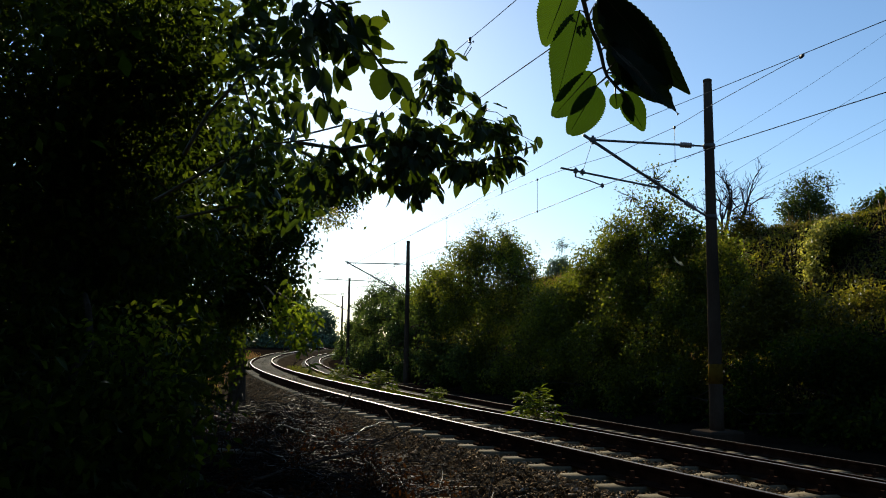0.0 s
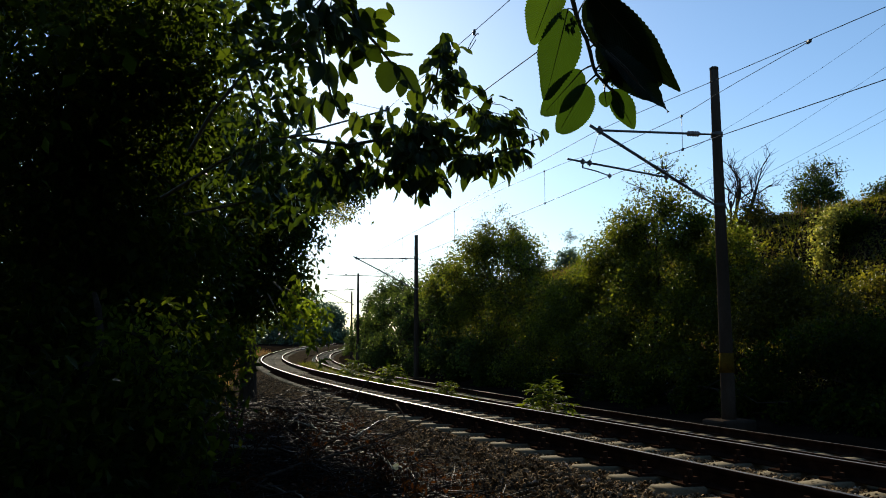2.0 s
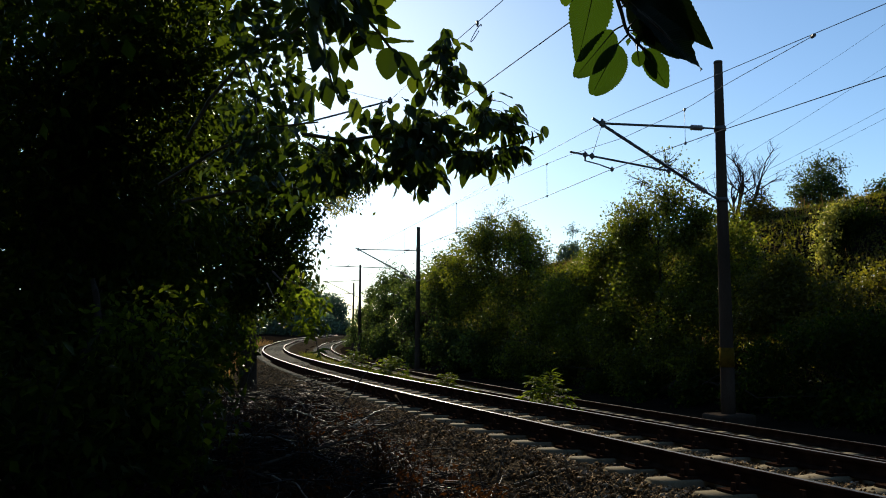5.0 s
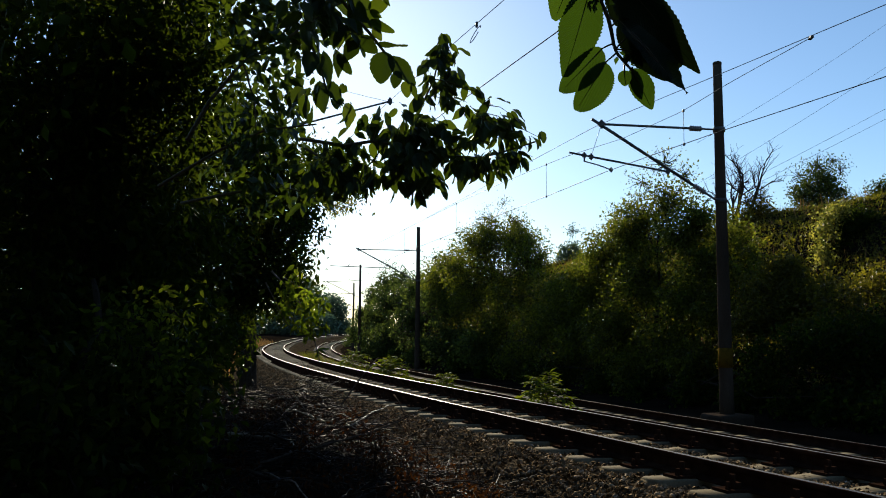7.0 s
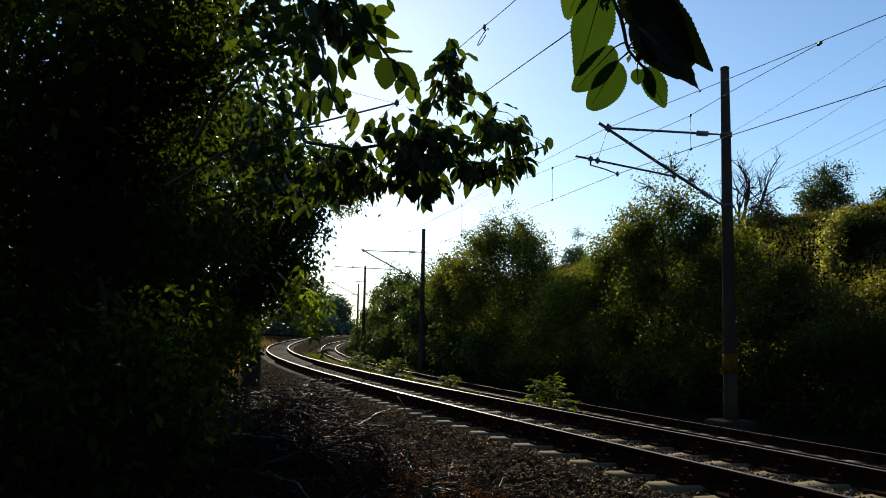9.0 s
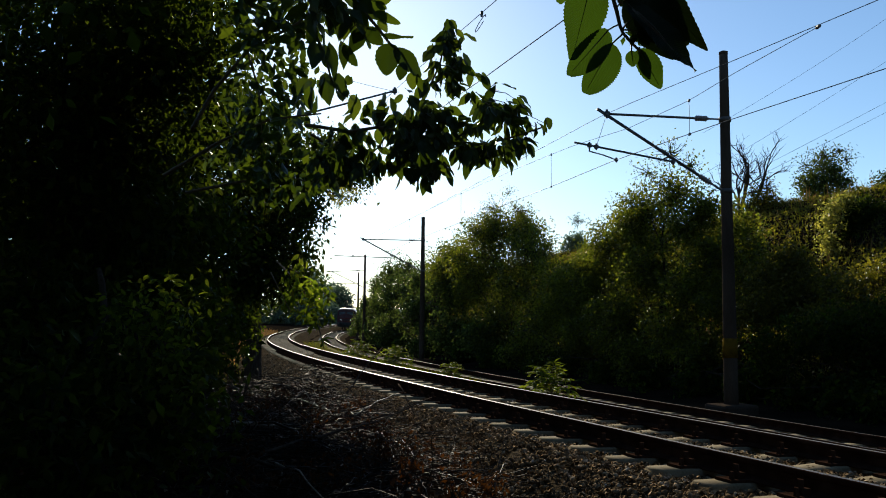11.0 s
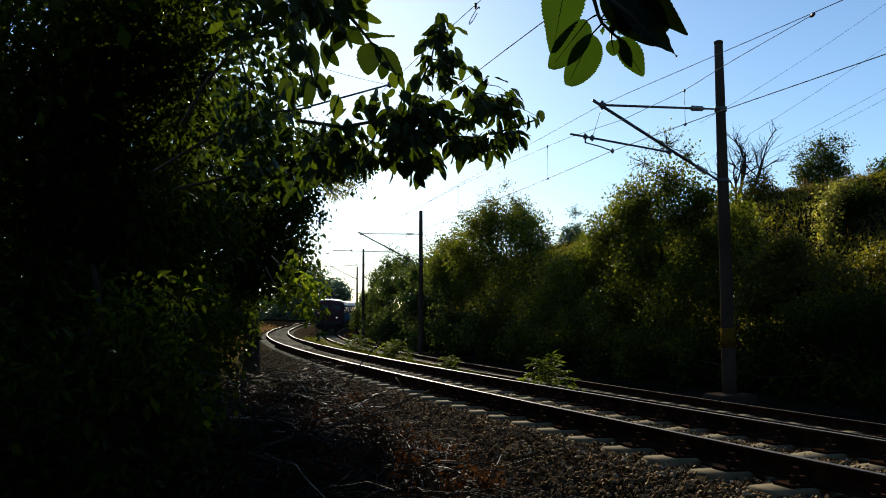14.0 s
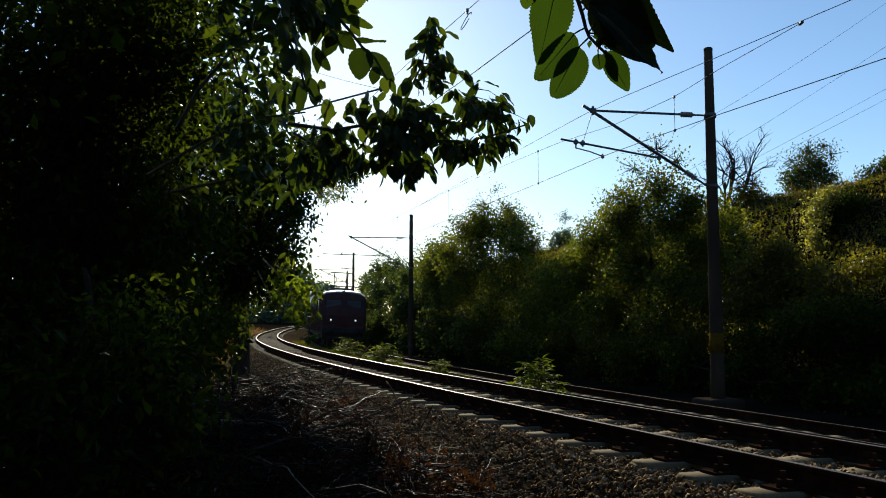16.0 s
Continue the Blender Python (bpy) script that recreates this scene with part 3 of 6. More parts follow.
def sleeper_mesh():
    xs = np.array([-1.19, -1.17, -0.95, -0.55, -0.3, 0, 0.3, 0.55, 0.95, 1.17, 1.19])
    top = np.array([-0.178, -0.166, -0.162, -0.162, -0.180, -0.185, -0.180, -0.162, -0.162, -0.166, -0.178])
    half = np.array([0.118, 0.122, 0.125, 0.125, 0.115, 0.11, 0.115, 0.125, 0.125, 0.122, 0.118])
    v = []
    for x, t, h in zip(xs, top, half):
        v += [(x, -h - 0.02, -0.38), (x, -h, t - 0.015), (x, -h + 0.02, t), (x, h - 0.02, t), (x, h, t - 0.015), (x, h + 0.02, -0.38)]
    k, n, f = 6, len(xs), []
    for i in range(n - 1):
        for j in range(k - 1):
            f.append((i * k + j, i * k + j + 1, (i + 1) * k + j + 1, (i + 1) * k + j))
    for e in (0, (n - 1) * k):
        a = [(e, e + 1, e + 4, e + 5), (e + 1, e + 2, e + 3, e + 4)]
        f += [q[::-1] for q in a] if e == 0 else a
    v = np.array(v)
    f = np.array(f)[:, ::-1]
    return fast_mesh("sleeper", v, f, CONCRETE)


def fastening_mesh():
    bm = box(0.18, 0.17, 0.030, 0.035, 0, -0.157)
    box(0.075, 0.07, 0.055, -0.008, 0, -0.125, bm=bm)
    bmesh.ops.create_cone(bm, cap_ends=True, segments=6, radius1=0.020, radius2=0.016, depth=0.06, matrix=Matrix.Translation((0.085, 0.045, -0.118)))
    bmesh.ops.create_cone(bm, cap_ends=True, segments=6, radius1=0.026, radius2=0.022, depth=0.085, matrix=Matrix.Translation((0.012, 0, -0.085)))
    me = bpy.data.meshes.new("fastening")
    bm.to_mesh(me)
    bm.free()
    me.materials.append(RUST)
    return me


def build_track(label, u0, z0, s0, s1, near, sleeper, clip):
    t = thing("railway_track", label, "railway track", kind="structure")
    for side, name in ((1, "rail"), (-1, "rail")):
        mesh_part(name, rail_mesh(u0 + side * GAUGE, z0 + side * GAUGE * CANT, s0, s1, near > 20), t, "rusty steel rail with a polished running head")
    rng = np.random.default_rng(int(10 + abs(u0)))
    s, i = s0 + (SLEEPER_0 - s0) % 0.6, 0
    while s < min(s1, s0 + 190):
        lean = -math.atan(CANT)
        m = line_pose(s + rng.normal() * 0.012, u0, z0 + rng.normal() * 0.004, -lean) @ Matrix.Rotation(rng.normal() * 0.006, 4, "Z")
        sl = mesh_part("sleeper", sleeper, t, m=m)
        if s < near:
            for x, turn in ((-GAUGE - 0.125, math.pi), (-GAUGE + 0.125, 0), (GAUGE - 0.125, math.pi), (GAUGE + 0.125, 0)):
                mesh_part("fastening", clip, sl, m=Matrix.Translation((x, 0, 0)) @ Matrix.Rotation(turn, 4, "Z"))
        s += 0.6


# ---------------------------------------------------------------- masts and wires
def insulator(parent, a, b):
    """A ribbed porcelain insulator from a to b."""
    a, b = Vector(a), Vector(b)
    L = (b - a).length
    prof = [(0.0, 0.0), (0.03, 0.0), (0.03, 0.04)]
    k = 5
    for i in range(k):
        z = 0.05 + (L - 0.1) * i / k
        d = (L - 0.1) / k
        prof += [(0.038, z), (0.068, z + d * 0.35), (0.066, z + d * 0.5), (0.038, z + d * 0.8)]
    prof += [(0.03, L - 0.04), (0.03, L), (0.0, L)]
    v, f = lathe(prof, 12)
    m = Matrix.Translation(a) @ (b - a).to_track_quat("Z", "Y").to_matrix().to_4x4()
    return mesh_part("insulator", fast_mesh("insulator", v, f, PORCELAIN, True), parent, "ribbed dark porcelain insulator", m)


def clamp(parent, p, r=0.05):
    bm = box(r * 2, r * 1.5, r * 2, bevel=r * 0.3)
    bmesh.ops.create_cone(bm, cap_ends=True, segments=8, radius1=r * 0.5, radius2=r * 0.5, depth=r * 3.2)
    return part("clamp", bm, STEEL, parent, m=Matrix.Translation(p))


def build_mast(s, u, foot, height, label, tip, joint, up_end, brace, reg=None, bar=None, band=False, cantilever=True):
    """An overhead line mast with its bracket. Points are (towards the track, height) in the plane across the line."""
    m = line_pose(s, u, 0)
    t = thing("catenary_mast", label, "railway mast", m, "masts along the railway")
    P = lambda q, y=0.0: (-q[0], y, q[1])
    hgt = np.linspace(foot - 0.3, height, 10)
    rad = np.interp(hgt, [foot, height], [0.165, 0.098])
    pts = np.stack([0 * hgt, 0 * hgt, hgt], -1)
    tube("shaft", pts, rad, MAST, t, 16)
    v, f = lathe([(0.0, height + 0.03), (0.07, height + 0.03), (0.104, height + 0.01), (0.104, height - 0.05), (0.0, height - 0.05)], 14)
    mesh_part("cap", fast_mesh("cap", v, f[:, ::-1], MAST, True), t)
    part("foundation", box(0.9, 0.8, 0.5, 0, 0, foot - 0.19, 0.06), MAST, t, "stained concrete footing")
    if band:
        v, f = lathe([(0.160, 0.30), (0.163, 0.30), (0.159, 0.74), (0.156, 0.74)], 16)
        mesh_part("painted_band", fast_mesh("painted_band", v, f, YELLOW, True), t, "faded yellow painted band")
    if not cantilever:
        return t
    for z in (up_end[1], brace[1]):
        v, f = lathe([(0.10, z - 0.05), (0.142, z - 0.05), (0.142, z + 0.05), (0.10, z + 0.05)], 14)
        mesh_part("collar", fast_mesh("collar", v, f, STEEL, True), t)
    a, b = np.array(joint), np.array(up_end)
    d = (b - a) / np.linalg.norm(b - a)
    i1 = b - d * 0.34
    i0 = i1 - d * 0.42
    tube("top_tube", [P(a), P(i0)], 0.028, STEEL, t)
    insulator(t, P(i0), P(i1))
    tube("top_rod", [P(i1), P(b)], 0.022, STEEL, t)
    a, b = np.array(tip), np.array(brace)
    d = (b - a) / np.linalg.norm(b - a)
    i1 = b - d * 0.30
    i0 = i1 - d * 0.42
    tube("bracket_tube", [P(a), P(i0)], 0.036, STEEL, t)
    insulator(t, P(i0), P(i1))
    tube("bracket_rod", [P(i1), P(b)], 0.026, STEEL, t)
    clamp(t, P(joint), 0.06)
    if reg:
        r0, r1, s0, s1 = [np.array(q) for q in reg]
        tube("registration_arm", [P(r0), P(r1)], 0.024, STEEL, t)
        d = (r1 - r0) / np.linalg.norm(r1 - r0)
        clamp(t, P(r0 + d * 0.37), 0.045), clamp(t, P(r0 + d * 0.54), 0.045), clamp(t, P(r1), 0.045)
        tube("hook", [P(r0 + d * 0.37), P(s0 + np.array([0.02, 0])), P(s0)], 0.018, STEEL, t, 6)
        tube("steady_arm", [P(s0), P((s0 + s1) / 2 + np.array([0, 0.015])), P(s1)], 0.014, STEEL, t, 6)
        clamp(t, P(s1), 0.035)
        tube("hanger_wire", [P(joint), P(r0 + d * 0.54)], 0.006, COPPER, t, 5)
    if bar:
        tube("cross_bar", [P(bar[0]), P(bar[1])], 0.04, STEEL, t)
        clamp(t, P((bar[0][0] * 0.4, bar[0][1])), 0.07)
    return t


def hang(points, sag=0.0, n=14):
    """A wire through points, sagging between them."""
    out = []
    for a, b in zip(points[:-1], points[1:]):
        a, b = np.asarray(a, float), np.asarray(b, float)
        t = np.linspace(0, 1, n, endpoint=False)[:, None]
        out.append(a + (b - a) * t - np.array([0, 0, sag]) * 4 * t * (1 - t))
    return np.concatenate(out + [np.asarray(points[-1], float)[None]])


def wire(label, pts, r=0.009, group="overhead line wires", mat=None):
    ob = tube("overhead_wire", pts, r, mat or COPPER, None, 6)
    return tagged(ob, label, "wire", group)


def along(rows, u, n=60):
    """Places over the line from rows of (s, height)."""
    r = np.array(rows, float)
    s = np.linspace(r[0, 0], r[-1, 0], n)
    return on_line(s, u, np.interp(s, r[:, 0], r[:, 1]))


def build_wires():
    wire("dark contact wire stretched over the far track", along([(-40, 4.55), (6.8, 4.57), (10.2, 4.62), (14.2, 4.64), (17.5, 4.56), (25, 4.51), (43.5, 4.62), (60, 4.58), (76.5, 4.7), (120, 4.6), (200, 4.6)], FAR_U, 120), 0.0075)
    wire("sagging catenary wire carried by the mast brackets", along([(-18, 5.75), (-8, 5.58), (2, 5.56), (6.8, 5.585), (10.2, 5.65), (14.6, 5.78), (18, 5.70), (24, 5.58), (30, 5.54), (36, 5.60), (43.5, 5.75), (52, 5.62), (60, 5.58), (68, 5.66), (76.5, 5.98), (95, 5.7), (120, 5.9), (200, 5.9)], FAR_U, 160), 0.0062)
    wire("stitch wire hung beside the mast bracket", along([(8.2, 5.585), (10.2, 5.42), (11.5, 5.27), (13.7, 5.225), (16.4, 5.38), (20, 5.45), (25.2, 5.515), (29, 5.53)], FAR_U, 50), 0.0055)
    for s, a, b in ((11.5, 5.27, 4.62), (17.55, 5.40, 4.56), (25.1, 5.51, 4.51), (33, 5.56, 4.55), (52, 5.62, 4.6)):
        wire("thin dropper wire between catenary and contact wire", [on_line(s, FAR_U, a), on_line(s, FAR_U, (a + b) / 2), on_line(s, FAR_U, b)], 0.005, "dropper wires")
        for z in (a, b):
            ob = part("wire_clip", box(0.04, 0.07, 0.05, bevel=0.01), STEEL, None, m=Matrix.Translation(on_line(s, FAR_U, z).tolist()))
            tagged(ob, "small dark clip on the overhead wire", "clip", "wire clips")
    wire("catenary wire over the near track", along([(-30, 6.3), (-6, 5.85), (4, 5.88), (9.3, 5.955), (13.5, 6.09), (15.8, 6.16), (22, 6.4)], 0.0, 60), 0.0062)
    wire("contact wire over the near track", along([(-30, 4.95), (7.8, 4.876), (10.4, 4.884), (11.6, 4.915), (22, 4.97), (31, 5.1), (40, 5.05)], 0.0, 60), 0.0075)
    a, b = on_line(15.8, 0.0, 6.15), on_line(15.7, 3.0, 5.05)
    t = thing("catenary_bracket", "dark bracket tube reaching out of the thicket to the near catenary", "railway bracket", Matrix.Translation(a.tolist()))
    tube("bracket_tube", [np.zeros(3), (b - a) / 2, b - a], 0.02, STEEL, t)
    clamp(t, (0, 0, 0), 0.05)
    q = on_line(10.5, 0.0, 5.975)
    t = thing("wire_clamp", "dark clamp with a hanging wire loop on the catenary", "wire clamp", Matrix.Translation(q.tolist()))
    part("jaw", box(0.045, 0.17, 0.05, bevel=0.015), STEEL, t)
    part("bolt", box(0.03, 0.035, 0.10, 0, -0.045, -0.02, 0.01), STEEL, t)
    part("bolt", box(0.03, 0.035, 0.08, 0, 0.05, 0.02, 0.01), STEEL, t)
    a = np.linspace(-0.4, 2 * math.pi - 1.0, 18)
    tube("loop", np.stack([0.085 * np.cos(a) - 0.02, 0.03 * np.sin(a), -0.16 + 0.15 * np.sin(a + 1.2)], -1), 0.007, COPPER, t, 5)
    ob = part("wire_clip", box(0.05, 0.12, 0.05, bevel=0.015), STEEL, None, m=Matrix.Translation(on_line(8.2, FAR_U, 5.585).tolist()))
    tagged(ob, "dark clamp joining two overhead wires", "clip", "wire clips")
    for a, b, sag in (((43.29, 60.0, 28.05), (16.33, 60.0, 10.78), 0.35), ((45.4, 60.0, 24.97), (12.4, 60.0, 7.44), 0.35), ((44.52, 60.0, 23.51), (13.77, 60.0, 7.8), 0.35), ((36.49, 60.0, 26.84), (18.95, 60.0, 15.4), 0.35)):
        wire("thin power line crossing beyond the hill", hang([a, b], sag, 30), 0.012, "distant power lines")
    wire("thin stay wire above the thicket", hang([(-4.17, 24.0, 8.63), (-1.45, 24.0, 7.89)], 0.05), 0.006)


# ---------------------------------------------------------------- trees, shrubs, cover
def build_bank_trees():
    leafy_tree('bank_tree', 'broad green bank tree with airy top shoots', 'tree', (6.87, 27.48, -0.7), (7.28, 26.16, 5.27),
               [(7.28, 26.16, 5.27, 0.75), (6.76, 27.84, 4.76, 1.05), (7.54, 25.32, 4.07, 0.87), (6.06, 30.17, 3.91, 1.08), (6.9, 27.39, 2.8, 1.41), (5.73, 31.3, 2.4, 1.18), (7.31, 24.4, 2.1, 0.92), (6.07, 28.04, 1.11, 1.25), (6.98, 25.12, 0.76, 1.03), (5.21, 30.92, 0.8, 0.96), (6.25, 26.44, -0.15, 0.91), (7.17, 23.53, 0.3, 0.73), (5.17, 33.23, 2.71, 1.03), (5.6, 31.74, 3.29, 0.87), (7.88, 24.26, 3.1, 0.75), (7.82, 23.46, 1.58, 0.72), (6.42, 28.96, 4.3, 0.89), (4.91, 33.06, 1.57, 1.02), (7.77, 24.6, 4.5, 0.59)], 72000, 0.104, LEAF_BANK, 101, clump=16, spread=0.17, sparse=[(7.24, 26.27, 6.55, 0.61), (6.83, 27.61, 6.24, 0.57), (6.25, 29.53, 4.98, 0.51), (7.57, 25.24, 6.01, 0.43)], sparse_n=640, trunk_r=0.075, template=LEAF_FAR, hollow=0.05, group='trees along the bank')
    leafy_tree('bank_tree', 'rounded green bank tree in leaf', 'tree', (3.23, 40.37, -0.7), (2.31, 43.99, 5.98),
               [(2.9, 41.63, 5.57, 1.37), (2.05, 45.02, 4.84, 1.39), (3.84, 38.07, 4.52, 1.05), (1.79, 46.09, 3.03, 1.74), (3.64, 38.81, 2.72, 1.55), (4.63, 35.17, 3.05, 1.01), (2.68, 40.47, 1.13, 1.67), (4.21, 34.8, 1.12, 1.31), (4.91, 33.06, 1.79, 0.91), (3.39, 36.26, -0.11, 1.24), (4.69, 31.66, 0.04, 0.98), (4.54, 35.48, 1.85, 1.1), (0.91, 49.84, 4.22, 1.37), (2.31, 43.99, 5.98, 0.91), (3.54, 39.16, 5.57, 0.81), (1.57, 42.0, 5.7, 1.0), (4.2, 41.0, 5.7, 0.95), (2.44, 42.0, 6.2, 0.9), (3.75, 41.0, 6.3, 0.75), (0.67, 44.0, 4.7, 1.1), (4.73, 40.0, 4.9, 0.8), (-0.25, 48.0, 4.35, 1.1), (3.0, 42.0, 4.0, 1.4), (1.6, 43.5, 3.7, 1.3), (4.4, 40.0, 3.9, 1.1)], 62000, 0.115, LEAF_BANK, 102, clump=16, spread=0.17, sparse=[(2.6, 42.82, 7.1, 1), (3.54, 39.16, 6.53, 0.91), (3.13, 40.76, 7.61, 0.5)], sparse_n=480, trunk_r=0.075, template=LEAF_FAR, hollow=0.12, group='trees along the bank')
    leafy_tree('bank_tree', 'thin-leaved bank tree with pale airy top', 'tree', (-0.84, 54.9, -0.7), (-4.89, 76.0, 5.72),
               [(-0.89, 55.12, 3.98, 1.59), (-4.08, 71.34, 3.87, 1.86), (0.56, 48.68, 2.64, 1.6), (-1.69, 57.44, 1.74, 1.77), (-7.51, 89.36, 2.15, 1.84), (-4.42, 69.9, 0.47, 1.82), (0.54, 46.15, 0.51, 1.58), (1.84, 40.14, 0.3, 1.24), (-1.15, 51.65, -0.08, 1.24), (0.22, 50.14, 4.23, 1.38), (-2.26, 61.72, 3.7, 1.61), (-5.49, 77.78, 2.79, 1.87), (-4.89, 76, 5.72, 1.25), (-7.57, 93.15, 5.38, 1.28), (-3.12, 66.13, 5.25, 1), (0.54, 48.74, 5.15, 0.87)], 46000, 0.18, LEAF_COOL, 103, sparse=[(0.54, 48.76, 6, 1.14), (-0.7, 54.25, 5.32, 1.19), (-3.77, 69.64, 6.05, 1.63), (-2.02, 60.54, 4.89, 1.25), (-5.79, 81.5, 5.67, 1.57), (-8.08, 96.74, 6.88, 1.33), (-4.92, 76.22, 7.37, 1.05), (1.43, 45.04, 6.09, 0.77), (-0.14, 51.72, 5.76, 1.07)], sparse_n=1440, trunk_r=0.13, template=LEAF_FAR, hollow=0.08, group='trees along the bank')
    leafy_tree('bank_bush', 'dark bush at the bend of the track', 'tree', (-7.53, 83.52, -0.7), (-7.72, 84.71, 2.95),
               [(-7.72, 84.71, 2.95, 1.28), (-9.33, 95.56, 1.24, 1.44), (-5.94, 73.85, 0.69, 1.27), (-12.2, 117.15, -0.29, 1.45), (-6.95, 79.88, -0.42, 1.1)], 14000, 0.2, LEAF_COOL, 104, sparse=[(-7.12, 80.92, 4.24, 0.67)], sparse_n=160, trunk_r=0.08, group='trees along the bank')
    # undergrowth wears the near-black leaf for the shade below the trees
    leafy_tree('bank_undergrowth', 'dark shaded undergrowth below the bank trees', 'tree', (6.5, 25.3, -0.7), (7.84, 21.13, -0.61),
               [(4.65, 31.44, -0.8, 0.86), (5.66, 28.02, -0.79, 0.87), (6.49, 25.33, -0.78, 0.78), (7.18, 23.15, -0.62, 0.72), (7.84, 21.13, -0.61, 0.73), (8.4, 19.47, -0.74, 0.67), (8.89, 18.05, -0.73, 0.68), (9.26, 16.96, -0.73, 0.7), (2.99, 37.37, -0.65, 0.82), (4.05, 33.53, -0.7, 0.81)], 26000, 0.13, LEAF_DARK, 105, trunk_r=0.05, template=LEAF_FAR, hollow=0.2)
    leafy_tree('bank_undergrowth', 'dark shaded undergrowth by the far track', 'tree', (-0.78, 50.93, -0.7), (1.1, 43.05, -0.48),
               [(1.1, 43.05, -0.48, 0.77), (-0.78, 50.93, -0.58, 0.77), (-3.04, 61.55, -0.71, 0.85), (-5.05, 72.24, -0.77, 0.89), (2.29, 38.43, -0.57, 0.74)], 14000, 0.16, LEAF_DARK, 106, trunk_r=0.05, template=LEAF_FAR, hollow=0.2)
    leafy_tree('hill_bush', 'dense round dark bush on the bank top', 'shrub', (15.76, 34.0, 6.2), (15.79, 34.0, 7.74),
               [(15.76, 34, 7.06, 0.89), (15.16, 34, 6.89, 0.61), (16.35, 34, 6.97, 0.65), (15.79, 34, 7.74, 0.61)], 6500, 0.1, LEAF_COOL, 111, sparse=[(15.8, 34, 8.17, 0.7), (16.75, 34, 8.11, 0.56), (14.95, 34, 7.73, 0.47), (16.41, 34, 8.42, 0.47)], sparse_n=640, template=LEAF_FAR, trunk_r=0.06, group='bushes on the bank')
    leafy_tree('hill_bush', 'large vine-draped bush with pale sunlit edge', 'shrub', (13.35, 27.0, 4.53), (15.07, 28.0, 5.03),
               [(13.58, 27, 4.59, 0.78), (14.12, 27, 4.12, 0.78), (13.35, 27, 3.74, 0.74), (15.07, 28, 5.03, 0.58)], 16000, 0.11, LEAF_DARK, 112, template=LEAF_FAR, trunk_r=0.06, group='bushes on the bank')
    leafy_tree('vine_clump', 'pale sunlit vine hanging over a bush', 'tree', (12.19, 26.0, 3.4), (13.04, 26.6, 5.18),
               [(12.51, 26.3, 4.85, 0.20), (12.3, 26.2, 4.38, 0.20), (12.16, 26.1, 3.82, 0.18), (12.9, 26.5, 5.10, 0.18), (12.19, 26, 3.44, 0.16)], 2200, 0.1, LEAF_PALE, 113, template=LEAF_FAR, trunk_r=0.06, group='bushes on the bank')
    leafy_tree('hill_bush', 'green bush on the lower bank slope', 'shrub', (8.23, 22.0, -0.32), (9.39, 22.5, 2.65),
               [(9.39, 22.5, 2.65, 0.59), (8.75, 22.5, 2.18, 0.56), (9.61, 22, 1.86, 0.63), (8.84, 22, 1.55, 0.54), (8.23, 22, 1.4, 0.45)], 14000, 0.1, LEAF_VINE, 114, template=LEAF_FAR, trunk_r=0.06, group='bushes on the bank')
    leafy_tree('hill_bush', 'low green bush on the bank crest', 'shrub', (12.64, 34.0, 5.19), (13.24, 34.0, 6.28),
               [(13.24, 34, 6.28, 0.47), (12.64, 34, 5.91, 0.47), (13.71, 34, 6.04, 0.33)], 2500, 0.11, LEAF_VINE, 115, sparse=[(13.38, 34, 6.88, 0.42), (12.78, 34, 6.63, 0.35)], sparse_n=320, template=LEAF_FAR, trunk_r=0.06, group='bushes on the bank')
    leafy_tree('hill_bush', 'dark bush at the edge of the bank top', 'shrub', (17.73, 33.0, 6.31), (18.76, 33.0, 7.2),
               [(17.73, 33, 6.88, 0.41), (18.18, 33, 7.03, 0.45), (18.76, 33, 7.2, 0.57)], 2500, 0.11, LEAF_DARK, 116, template=LEAF_FAR, trunk_r=0.06, group='bushes on the bank')
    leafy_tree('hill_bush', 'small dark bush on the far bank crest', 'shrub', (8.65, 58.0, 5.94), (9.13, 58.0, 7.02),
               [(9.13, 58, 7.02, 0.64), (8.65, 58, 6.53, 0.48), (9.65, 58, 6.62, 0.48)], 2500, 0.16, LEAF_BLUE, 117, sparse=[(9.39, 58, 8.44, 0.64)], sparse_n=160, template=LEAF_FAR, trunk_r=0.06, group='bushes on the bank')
    # takes the near-black leaf so the bank foot reads as shaded
    leafy_tree('hill_bush', 'bush at the foot of the bank in shade-darkened leaves', 'shrub', (9.53, 18.5, -0.23), (9.56, 19.0, 0.97),
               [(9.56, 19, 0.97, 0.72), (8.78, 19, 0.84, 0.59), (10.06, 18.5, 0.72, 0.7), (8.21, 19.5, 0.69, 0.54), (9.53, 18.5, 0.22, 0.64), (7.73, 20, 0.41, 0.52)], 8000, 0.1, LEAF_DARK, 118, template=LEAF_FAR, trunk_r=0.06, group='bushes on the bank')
    leafy_tree('hill_bush', 'dark shaded bush behind the mast', 'shrub', (8.6, 24.0, 0.43), (9.07, 26.0, 4.44),
               [(8.82, 25, 3.52, 0.72), (8.6, 24, 2.34, 0.76), (9.07, 26, 4.44, 0.54), (9.22, 24.5, 2.96, 0.5), (9.63, 26, 3.99, 0.45)], 6000, 0.11, LEAF_BANK, 119, template=LEAF_FAR, trunk_r=0.06, group='bushes on the bank')
